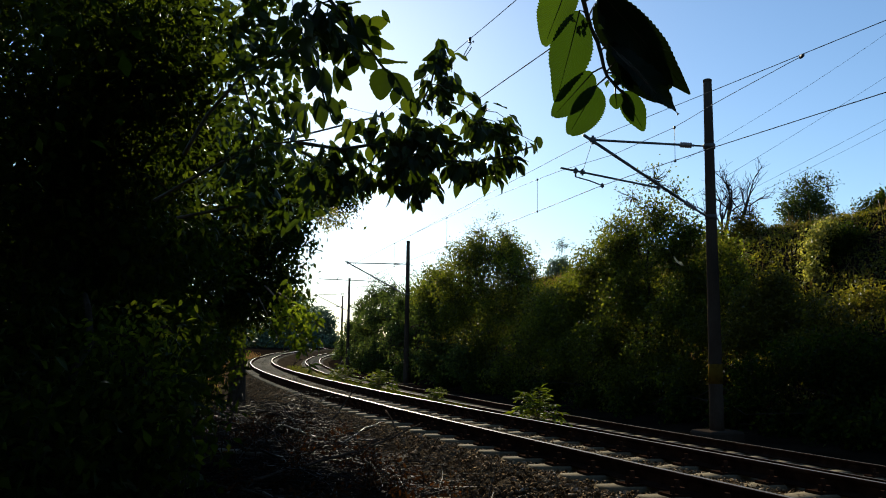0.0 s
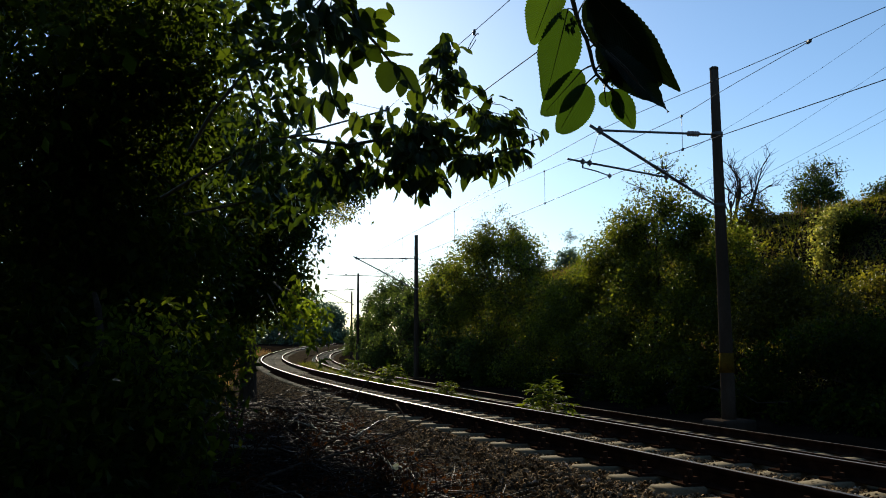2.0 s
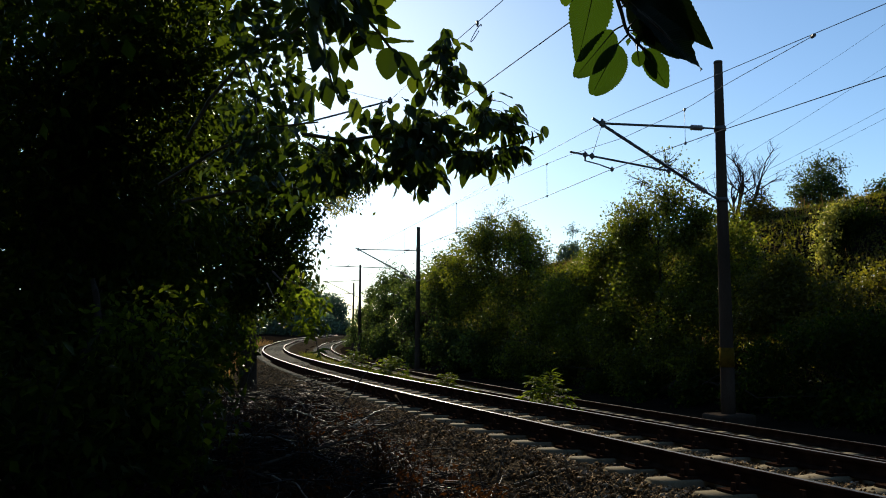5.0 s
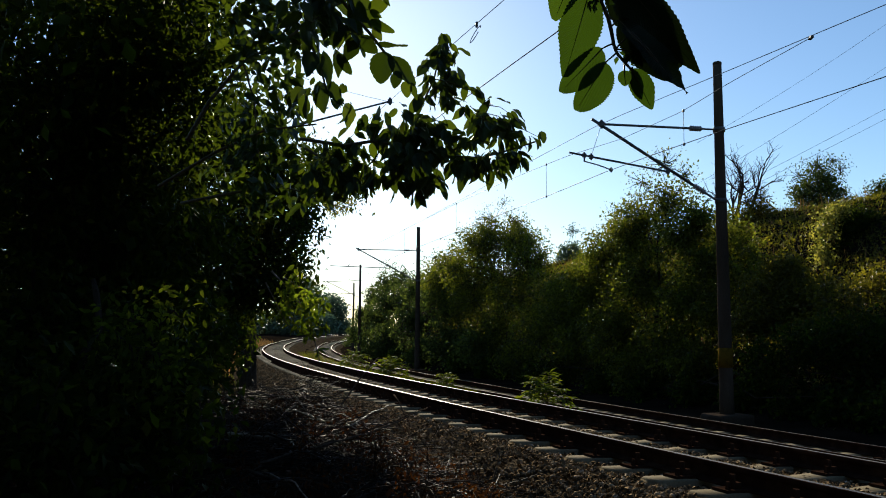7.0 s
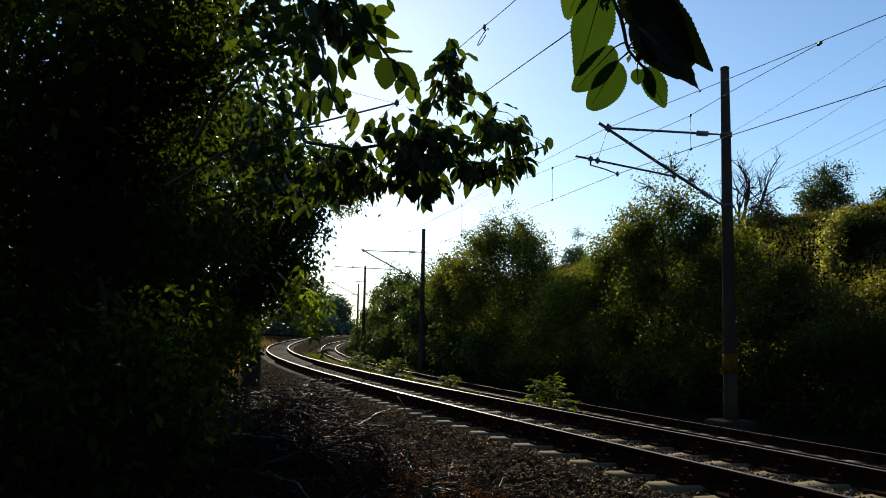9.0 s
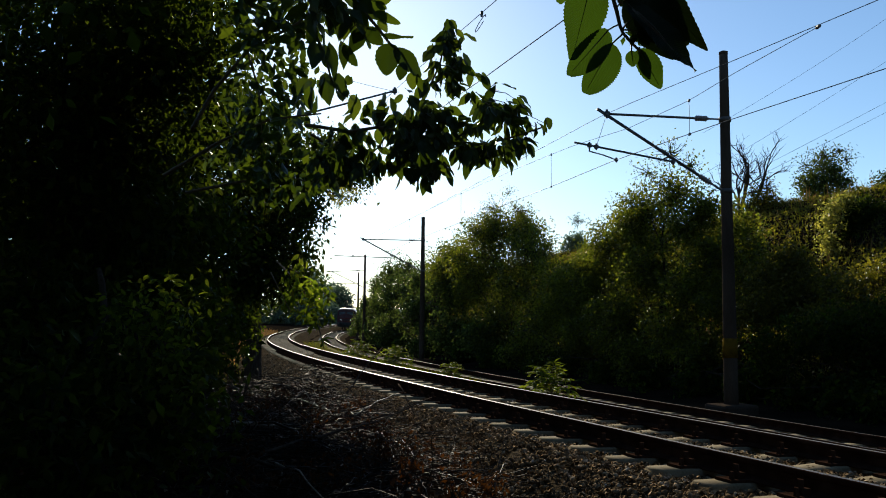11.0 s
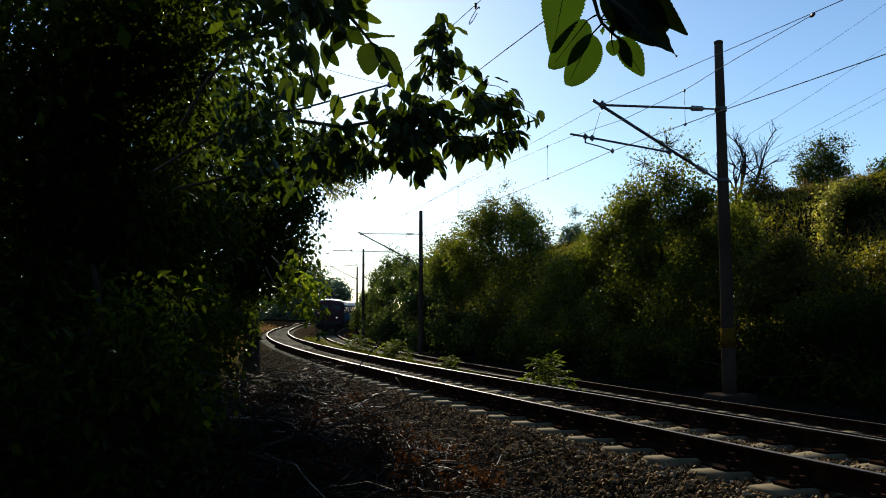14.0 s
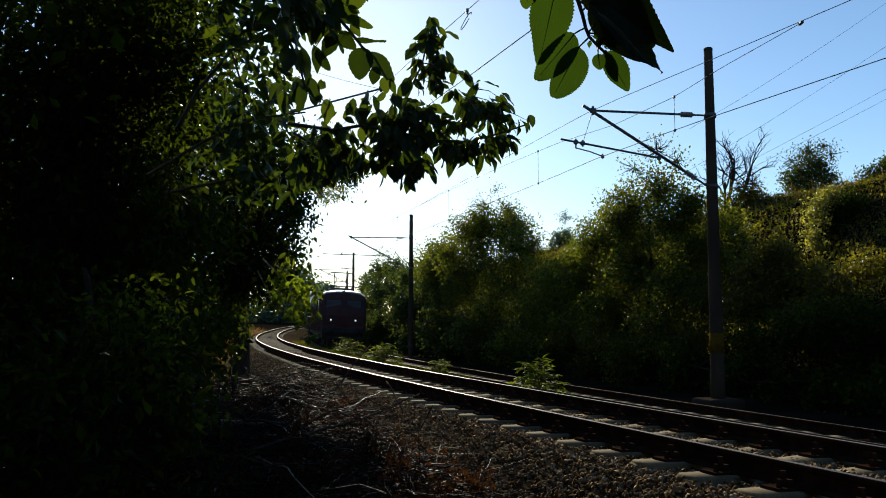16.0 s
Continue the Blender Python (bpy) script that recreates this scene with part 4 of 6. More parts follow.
    leafy_tree('hill_bush', 'dark bush low on the shaded bank', 'shrub', (9.2, 20.5, 0.03), (11.58, 22.0, 2.18),
               [(10.03, 21, 1.83, 0.65), (11.58, 22, 2.18, 0.76), (11.6, 21, 1.41, 0.72), (9.2, 20.5, 0.96, 0.63)], 8000, 0.1, LEAF_VINE, 120, template=LEAF_FAR, trunk_r=0.06, group='bushes on the bank')
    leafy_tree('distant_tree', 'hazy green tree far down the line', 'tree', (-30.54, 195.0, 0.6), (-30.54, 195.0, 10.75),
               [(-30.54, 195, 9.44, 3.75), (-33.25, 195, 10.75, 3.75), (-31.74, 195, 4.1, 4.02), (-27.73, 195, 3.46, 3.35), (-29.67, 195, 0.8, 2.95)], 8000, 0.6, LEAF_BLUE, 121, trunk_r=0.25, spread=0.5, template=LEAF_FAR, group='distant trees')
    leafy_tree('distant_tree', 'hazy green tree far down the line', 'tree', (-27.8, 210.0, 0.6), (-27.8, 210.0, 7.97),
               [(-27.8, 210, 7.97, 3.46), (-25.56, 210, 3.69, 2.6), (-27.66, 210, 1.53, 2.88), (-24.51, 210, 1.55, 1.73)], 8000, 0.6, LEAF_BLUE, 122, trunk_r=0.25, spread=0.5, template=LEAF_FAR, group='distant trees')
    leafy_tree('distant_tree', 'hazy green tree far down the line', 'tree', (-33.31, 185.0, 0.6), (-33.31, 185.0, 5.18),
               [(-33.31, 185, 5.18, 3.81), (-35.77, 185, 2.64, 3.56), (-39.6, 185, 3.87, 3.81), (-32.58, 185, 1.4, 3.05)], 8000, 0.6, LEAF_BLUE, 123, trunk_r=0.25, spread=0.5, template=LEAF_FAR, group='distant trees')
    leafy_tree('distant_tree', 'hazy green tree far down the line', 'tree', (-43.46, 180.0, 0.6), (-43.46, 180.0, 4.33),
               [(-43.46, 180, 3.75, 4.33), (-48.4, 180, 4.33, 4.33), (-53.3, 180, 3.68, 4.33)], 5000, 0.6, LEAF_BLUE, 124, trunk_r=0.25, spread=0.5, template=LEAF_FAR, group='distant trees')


def bare_tree(base, tips, seed):
    """A dead tree with forking bare limbs."""
    rng = np.random.default_rng(seed)
    base = np.asarray(base, float)
    t = thing("bare_tree", "leafless grey tree with forking limbs on the bank top", "tree", Matrix.Translation(base))
    chunks, fine = [], []

    def grow(p, d, L, r, depth):
        q = [p]
        for _ in range(4):
            d = unit(d + rng.normal(size=3) * 0.13 + np.array([0, 0, 0.05]))
            q.append(q[-1] + d * L / 4)
        (chunks if depth < 2 else fine).append(tube_arrays(np.array(q), np.linspace(r, r * 0.62, 5), 7 if depth < 2 else 4, False))
        if depth < 5:
            for _ in range(3 if depth < 3 else 2):
                e = unit(d + rng.normal(size=3) * 0.42)
                i = rng.integers(2, 5)
                grow(q[i], e, L * rng.uniform(0.6, 0.82), r * 0.58, depth + 1)

    for v, r in tips:
        grow(np.zeros(3), unit(np.array(v)), np.linalg.norm(v), r, 0)
    mesh_part("trunk", fast_mesh("trunk", *joined(chunks), BARK, True), t)
    tagged(mesh_part("twig_tangle", fast_mesh("twig_tangle", *joined(fine), BARK), t), kind="stuff")


def build_hill_cover():
    """Vines, grass and weeds over the bank."""
    rng = np.random.default_rng(31)
    n = 180000
    s = -2 + 66 * rng.random(n) ** 1.2
    u = -9.4 - 14 * rng.random(n) ** 0.9
    P = on_line(s, u)
    z = ground_z(s, u, P[:, 0], P[:, 1])
    lump = wavy(P[:, 0], P[:, 1], 0.9, 5.0) + 0.7 * wavy(P[:, 0], P[:, 1], 0.37, 7.0)
    P[:, 2] = z + np.clip(0.22 + 0.42 * lump, 0.03, 1.2) * np.interp(u, [-18.5, -15], [0.35, 1.0]) * rng.random(n)
    pick = rng.random(n)
    for name, label, cat, q, mat, size, tpl, ax in (
            ("vine_cover", "tangled green vines covering the bank", "vines", pick < 0.82, LEAF_VINE, 0.105, LEAF_FAR, None),
            ("bank_grass", "long green and straw grass on the bank", "grass", (pick >= 0.82) & (pick < 0.97), GRASS, 0.32, BLADE, np.array([0, 0, 2.2])),
            ("dry_bank_grass", "dry tan grass tufts on the bank", "grass", pick >= 0.97, STRAW, 0.45, BLADE, np.array([0, 0, 2.2]))):
        p = P[q]
        v, f = leaf_arrays(p, size * (0.6 + 0.8 * rng.random(len(p))), rng, tpl, 0.2, 0.6, ax, 1.0 if tpl is LEAF_FAR else 0.6)
        tagged(new(name, fast_mesh(name, v, f, mat)), label, cat, kind="stuff")


def grass_patch(name, label, mat, rows, n, h, seed, tpl=BLADE, width=0.5):
    rng = np.random.default_rng(seed)
    out = []
    for s0, s1, u0, u1, z0, share in rows:
        k = int(n * share)
        s, u = s0 + (s1 - s0) * rng.random(k), u0 + (u1 - u0) * rng.random(k)
        keep = wavy(s * 1.0, u, 0.35, seed) + 0.6 * wavy(s, u, 0.13, seed + 1.0) > -0.1
        P = on_line(s, u)
        P[:, 2] = (ground_z(s, u, P[:, 0], P[:, 1]) if z0 is None else z0)
        P = P[keep]
        out.append(leaf_arrays(P, h * (0.4 + 0.9 * rng.random(len(P))), rng, tpl, 0, 0.3, np.array([0, 0, 1.6]), width))
    tagged(new(name, fast_mesh(name, *joined(out), mat)), label, "grass", kind="stuff")


def sapling(s, u, z, height, spread, seed, fronds=24):
    """A young plant with long feathered leaves."""
    rng = np.random.default_rng(seed)
    t = thing("sapling", "young green sapling with feathered leaves beside the rails", "plant", Matrix.Translation(on_line(s, u, z).tolist()), "saplings along the track")
    tube("stem", limb_path((0, 0, -0.05), (0.03, 0.02, height * 0.5), rng, 0.05), np.linspace(0.014, 0.006, 6), YOUNG, t, 6)
    for i in range(fronds):
        a = i * 2.4 + rng.normal() * 0.3
        up = radians(26 + 50 * i / fronds + rng.normal() * 7)
        z0 = height * (0.10 + 0.45 * i / fronds)
        L = spread * (0.85 + 0.3 * rng.random())
        k = 11
        tt = np.linspace(0, 1, k)
        out, z = L * np.cos(up) * tt, L * np.sin(up) * tt + 0.25 * L * tt - 0.62 * L * tt ** 2
        r = np.stack([np.cos(a) * out, np.sin(a) * out, z0 + z], -1)
        pts, ax = [], []
        side = np.array([-np.sin(a), np.cos(a), 0])
        for j in range(2, k):
            d = unit(r[j] - r[j - 1])
            for sg in (-1, 1):
                pts.append(r[j]), ax.append(4.0 * (side * sg + d * 0.6 + np.array([0, 0, -0.25])))
        pts.append(r[-1]), ax.append(4.0 * unit(r[-1] - r[-2]))
        v, f = leaf_arrays(np.array(pts), L * 0.27 * (0.8 + 0.4 * rng.random(len(pts))), rng, LEAF_MID, 0, 1.5, np.array(ax), 0.58)
        fr = tagged(mesh_part("frond", fast_mesh("frond", v, f, LEAF_FERN), t), kind="stuff")
        tube("leaf_stalk", r, np.linspace(0.006, 0.002, k), YOUNG, fr, 5)


def build_shade_trees():
    """Trees added left of the line and, unseen, behind the eye to cut skylight."""
    rng = np.random.default_rng(88)
    spots = [(s, 8.0 + 2.5 * (i % 2)) for i, s in enumerate(np.arange(6.0, 84, 5.5))] + [(s, 6.5 + 3 * (i % 3)) for i, s in enumerate(np.arange(-26.0, -4, 2.6))]
    spots += [(s, 2.6) for s in (-12.0, -16.5, -21)] + [(s, -11.5 - 3 * (i % 2)) for i, s in enumerate(np.arange(-24.0, -5, 3.2))]
    for i, (s, u) in enumerate(spots):
        p = on_line(s + rng.normal() * 0.5, u)
        z = ground_at(p[0], p[1])
        h = rng.uniform(6.5, 9.0) * (1.35 if s < 0 else 1.0)
        blobs = [(p[0] + rng.normal() * 1.0, p[1] + rng.normal() * 1.0, z + h * k, rng.uniform(1.5, 2.1)) for k in (0.16, 0.3, 0.45, 0.6, 0.75, 0.9)]
        leafy_tree("woodland_tree", "dense dark tree added beside the line to block skylight", "tree", (p[0], p[1], z), (p[0], p[1], z + h), blobs, 6500 if 0 < s < 20 else 3600, 0.12 if 0 < s < 20 else 0.32 if s < 0 else 0.24, LEAF_DARK, 500 + i,
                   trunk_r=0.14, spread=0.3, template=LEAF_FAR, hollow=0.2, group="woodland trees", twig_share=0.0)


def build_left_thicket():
    # last three crown masses are added, hidden behind the branch, to shade the brushwood
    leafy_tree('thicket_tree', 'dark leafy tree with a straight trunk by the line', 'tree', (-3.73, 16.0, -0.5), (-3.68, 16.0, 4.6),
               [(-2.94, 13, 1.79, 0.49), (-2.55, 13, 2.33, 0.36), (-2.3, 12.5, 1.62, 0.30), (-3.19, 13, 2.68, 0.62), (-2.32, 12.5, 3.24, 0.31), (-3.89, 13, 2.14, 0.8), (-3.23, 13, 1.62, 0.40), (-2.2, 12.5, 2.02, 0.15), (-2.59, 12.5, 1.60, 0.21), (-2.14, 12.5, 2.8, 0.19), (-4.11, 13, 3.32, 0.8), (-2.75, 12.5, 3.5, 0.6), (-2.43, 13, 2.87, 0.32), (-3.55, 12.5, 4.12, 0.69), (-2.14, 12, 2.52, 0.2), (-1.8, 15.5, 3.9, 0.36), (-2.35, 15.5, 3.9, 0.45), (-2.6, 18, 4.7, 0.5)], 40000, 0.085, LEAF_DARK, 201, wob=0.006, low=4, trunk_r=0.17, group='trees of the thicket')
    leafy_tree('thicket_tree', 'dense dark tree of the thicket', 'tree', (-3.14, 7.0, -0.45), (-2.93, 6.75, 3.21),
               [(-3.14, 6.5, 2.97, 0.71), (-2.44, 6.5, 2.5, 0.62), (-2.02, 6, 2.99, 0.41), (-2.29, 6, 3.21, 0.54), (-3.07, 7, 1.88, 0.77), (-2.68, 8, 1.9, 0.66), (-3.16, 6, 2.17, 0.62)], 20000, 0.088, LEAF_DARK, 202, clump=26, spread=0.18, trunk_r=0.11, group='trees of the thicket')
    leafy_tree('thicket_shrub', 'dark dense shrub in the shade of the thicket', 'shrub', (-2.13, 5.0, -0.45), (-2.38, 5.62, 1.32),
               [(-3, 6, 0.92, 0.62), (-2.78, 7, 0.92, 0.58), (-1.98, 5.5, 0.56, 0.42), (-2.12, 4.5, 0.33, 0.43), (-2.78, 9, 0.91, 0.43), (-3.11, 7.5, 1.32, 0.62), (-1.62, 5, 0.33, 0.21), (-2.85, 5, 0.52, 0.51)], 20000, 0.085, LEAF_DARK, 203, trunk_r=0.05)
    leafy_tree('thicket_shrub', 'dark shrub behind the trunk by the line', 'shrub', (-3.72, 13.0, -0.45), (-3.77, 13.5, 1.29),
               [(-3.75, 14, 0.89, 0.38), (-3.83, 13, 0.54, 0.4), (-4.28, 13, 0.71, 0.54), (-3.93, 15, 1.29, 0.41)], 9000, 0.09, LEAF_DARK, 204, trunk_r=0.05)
    # sun blocker, mostly above the view, that darkens the leaves before it
    leafy_tree('thicket_tree', 'tall dense tree added deeper in the thicket to block sun', 'tree', (-6.14, 15.0, -0.4), (-5.82, 15.0, 9.29),
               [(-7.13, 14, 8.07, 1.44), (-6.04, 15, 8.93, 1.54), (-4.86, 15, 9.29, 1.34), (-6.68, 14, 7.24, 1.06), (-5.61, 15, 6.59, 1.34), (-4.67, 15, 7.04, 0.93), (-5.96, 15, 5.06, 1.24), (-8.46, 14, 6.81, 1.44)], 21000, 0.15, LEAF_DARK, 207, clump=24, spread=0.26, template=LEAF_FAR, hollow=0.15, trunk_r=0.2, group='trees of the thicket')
    # crown added out of view overhead to keep skylight off the verge
    leafy_tree('thicket_tree', 'unseen overhanging tree added to shade the verge', 'tree', (-3.4, -3.0, -0.5), (-3.0, -2.6, 3.6),
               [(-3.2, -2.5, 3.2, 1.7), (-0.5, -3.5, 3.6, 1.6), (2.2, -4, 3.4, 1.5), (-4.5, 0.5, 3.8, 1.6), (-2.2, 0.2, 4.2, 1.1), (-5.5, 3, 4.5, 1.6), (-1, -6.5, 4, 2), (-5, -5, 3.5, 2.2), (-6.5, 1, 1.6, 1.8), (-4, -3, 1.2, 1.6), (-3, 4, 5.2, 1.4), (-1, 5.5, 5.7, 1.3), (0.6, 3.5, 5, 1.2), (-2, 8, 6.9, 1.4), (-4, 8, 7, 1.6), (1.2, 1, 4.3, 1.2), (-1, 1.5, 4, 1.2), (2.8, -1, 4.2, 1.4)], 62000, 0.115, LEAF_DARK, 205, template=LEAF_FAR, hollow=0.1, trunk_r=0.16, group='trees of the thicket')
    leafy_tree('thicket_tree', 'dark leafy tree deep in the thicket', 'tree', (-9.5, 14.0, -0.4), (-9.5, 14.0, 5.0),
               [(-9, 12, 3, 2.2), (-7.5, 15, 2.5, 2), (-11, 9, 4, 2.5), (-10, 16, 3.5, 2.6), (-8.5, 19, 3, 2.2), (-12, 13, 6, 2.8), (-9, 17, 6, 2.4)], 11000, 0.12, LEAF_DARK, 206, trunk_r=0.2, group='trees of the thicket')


def build_sun_flecks():
    """Thicket leaves in a lighter green, which stands in for flecks of sun."""
    leafy_tree('elder_shrub', 'shrub with leaves lightened as sun flecks before the thicket', 'shrub', (-1.95, 5.2, -0.45), (-1.86, 5.2, 1.05),
               [(-1.86, 5.1, 1.02, 0.17), (-1.72, 5.0, 0.86, 0.15), (-1.95, 5.2, 0.75, 0.18), (-1.80, 5.1, 0.55, 0.16), (-1.62, 5.0, 1.10, 0.10), (-2.08, 5.3, 0.95, 0.12)], 1100, 0.052, LEAF_FERN, 208, trunk_r=0.02, clump=7, spread=0.10, template=LEAF_FULL, hollow=0.2)
    leafy_tree('climbing_vine', 'small leaves lightened as sun flecks high in the thicket', 'vine', (-3.05, 6.2, -0.45), (-2.95, 6.1, 2.9),
               [(-3.05, 6.0, 2.85, 0.26), (-2.75, 6.0, 2.95, 0.22), (-2.85, 5.9, 2.55, 0.20), (-3.15, 6.0, 2.40, 0.22), (-2.55, 5.9, 2.75, 0.14)], 800, 0.055, LEAF_FERN, 209, trunk_r=0.018, clump=8, spread=0.10, hollow=0.1)


def build_brushwood():
    """Cut sticks and dead weeds heaped beside the ballast."""
    rng = np.random.default_rng(77)
    out = []
    for _ in range(5200):
        s, u = 3.2 + 12.5 * rng.random() ** 0.9, 1.5 + 3.4 * rng.random() ** 1.1
        p = on_line(s, u)
        p[2] = ground_at(p[0], p[1]) + 0.01 + (0.08 + 0.2 * math.exp(-((s - 9.5) / 2.5) ** 2)) * rng.random() ** 1.6
        d = unit(np.array([rng.normal(), rng.normal() * 0.7, rng.normal() * 0.16]))
        L = rng.uniform(0.12, 0.75)
        b = p + d * L
        b[2] = max(b[2], ground_at(b[0], b[1]) + 0.01)
        out.append(tube_arrays(limb_path(p, b, rng, 0.08, 4, 0.04), np.linspace(1, 0.5, 4) * rng.uniform(0.002, 0.0065), 4, False))
    tagged(new("brushwood", fast_mesh("brushwood", *joined(out), TWIG, True)), "heap of cut dry twigs beside the ballast", "brushwood", kind="stuff")
    for ax, ay, az, bx, by, bz, r in ((-1.66, 7.48, 0.12, -0.28, 12.80, 0.3, 0.015), (-2.71, 8.36, 0.12, -1.16, 6.61, 0.1, 0.022), (-1.83, 7.24, 0.12, -1.15, 6.80, 0.1, 0.02), (-1.21, 11.65, 0.1, -0.84, 13.82, 0.22, 0.016), (-1.50, 15.58, 0.1, -0.37, 10.53, 0.1, 0.01), (-1.28, 6.79, 0.1, -0.76, 5.83, 0.1, 0.012), (0.26, 7.93, 0.03, 0.57, 8.55, 0.2, 0.008), (0.31, 5.87, 0.05, 0.50, 6.82, 0.4, 0.006), (-0.87, 9.16, 0.1, -0.16, 11.03, 0.12, 0.01), (-3.21, 13.49, 0.1, -3.26, 15.40, 0.2, 0.012), (-2.02, 9.91, 0.1, -0.81, 8.47, 0.15, 0.009), (-0.47, 8.49, 0.08, -0.15, 10.03, 0.3, 0.007)):
        a, b = (ax, ay, ground_at(ax, ay) + az), (bx, by, ground_at(bx, by) + bz)
        path = limb_path(a, b, rng, 0.03, 7, 0.02)
        pale = r in (0.016, 0.02, 0.009)
        ob = tube("stick", path, np.linspace(r, r * 0.45, 7), PALE_TWIG if pale else TWIG, None, 7)
        tagged(ob, "pale stick lying over the brushwood" if pale else "long bare brown stick lying over the brushwood", "stick", "cut sticks")
    for a, b, r in (((-1.33, 10.0, -0.06), (-0.87, 11.5, 0.66), 0.014), ((0.33, 5.6, -0.14), (0.48, 6.4, 0.17), 0.006), ((-0.53, 9.5, 0.29), (-0.31, 8.5, 0.06), 0.01), ((-1.81, 7.5, 0.32), (-1.82, 8.0, 0.7), 0.01)):
        ob = tube("stick", limb_path(a, b, rng, 0.012, 7, 0.01), np.linspace(r, r * 0.4, 7), BARK, None, 7)
        tagged(ob, "dark bare stick poking up out of the brushwood", "stick", "cut sticks")
    for pts, r, mat, label in (([(-1.29, 5.83, 0.06), (-0.95, 6.4, 0.12), (-0.6, 7.0, 0.15), (-0.13, 8.3, 0.25)], 0.013, BARK, "long dark branch propped over the brushwood"),
                               ([(-1.75, 5.8, 0.03), (-1.47, 5.67, 0.06), (-1.11, 5.52, 0.04), (-0.70, 5.30, 0.02)], 0.020, BARK, "thick dark fallen limb in the brushwood"),
                               ([(-1.11, 5.52, 0.05), (-0.89, 5.16, 0.05), (-0.6, 4.48, 0.0)], 0.008, PALE_TWIG, "pale forked stick beside a fallen limb"),
                               ([(-0.80, 7.4, 0.16), (-0.64, 7.9, 0.24), (-0.48, 8.3, 0.27)], 0.006, PALE_TWIG, "pale stick leaning on the brushwood")):
        path = hang([np.array(q) for q in pts], 0.0, 4)
        path[1:-1] += rng.normal(size=(len(path) - 2, 3)) * 0.008
        ob = tube("stick", path, np.linspace(r, r * 0.4, len(path)), mat, None, 7)
        tagged(ob, label, "stick", "cut sticks")
    for _ in range(140):
        s, u = 5.2 + 10.5 * rng.random(), 1.7 + 3.0 * rng.random()
        p = on_line(s, u)
        p[2] = ground_at(p[0], p[1]) + 0.05 + 0.2 * rng.random()
        d = unit(np.array([rng.normal(), rng.normal() * 0.5, rng.normal() * 0.22])) * rng.uniform(0.15, 0.6)
        ob = tube("stick", limb_path(p, p + d, rng, 0.07, 5, 0.04), np.linspace(1, 0.5, 5) * rng.uniform(0.004, 0.009), PALE_TWIG if rng.random() < 0.07 else TWIG, None, 5)
        tagged(ob, "short broken dry stick in the brushwood heap", "stick", "cut sticks")
    n = 24000
    s, u = 2.5 + 15.5 * rng.random(n), 1.6 + 5.0 * rng.random(n)
    P = on_line(s, u)
    P[:, 2] = ground_z(s, u, P[:, 0], P[:, 1]) + 0.01 + 0.12 * rng.random(n) ** 2
    v, f = leaf_arrays(P, 0.03 + 0.04 * rng.random(n), rng, LEAF_MID, 0.2, 0.5)
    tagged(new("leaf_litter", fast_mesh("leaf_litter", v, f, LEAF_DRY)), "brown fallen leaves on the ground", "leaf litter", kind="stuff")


def dry_weed(x, y, h, w, n, seed):
    """A dead weed with curled red-brown leaves."""
    rng = np.random.default_rng(seed)
    t = thing("dry_weed", "dead weed with curled red-brown leaves", "weed", Matrix.Translation((x, y, ground_at(x, y))), "dead weeds by the track")
    for i in range(5):
        a = rng.random() * 6.28
        tip = np.array([math.cos(a) * w * rng.random(), math.sin(a) * w * rng.random(), h * rng.uniform(0.6, 1.0)])
        st = limb_path((0, 0, -0.05), tip, rng, 0.12, 7)
        ob = tube("stalk", st, np.linspace(0.006, 0.002, 7), TWIG, t, 5)
        k = n // 5
        p = st[rng.integers(2, 7, k)] + rng.normal(size=(k, 3)) * 0.05 * w / 0.25
        v, f = leaf_arrays(p, 0.018 + 0.034 * rng.random(k), rng, LEAF_MID, 0.9, 0.2, width=0.8)
        mesh_part("dry_leaves", fast_mesh("dry_leaves", v, f, LEAF_RUST), ob)


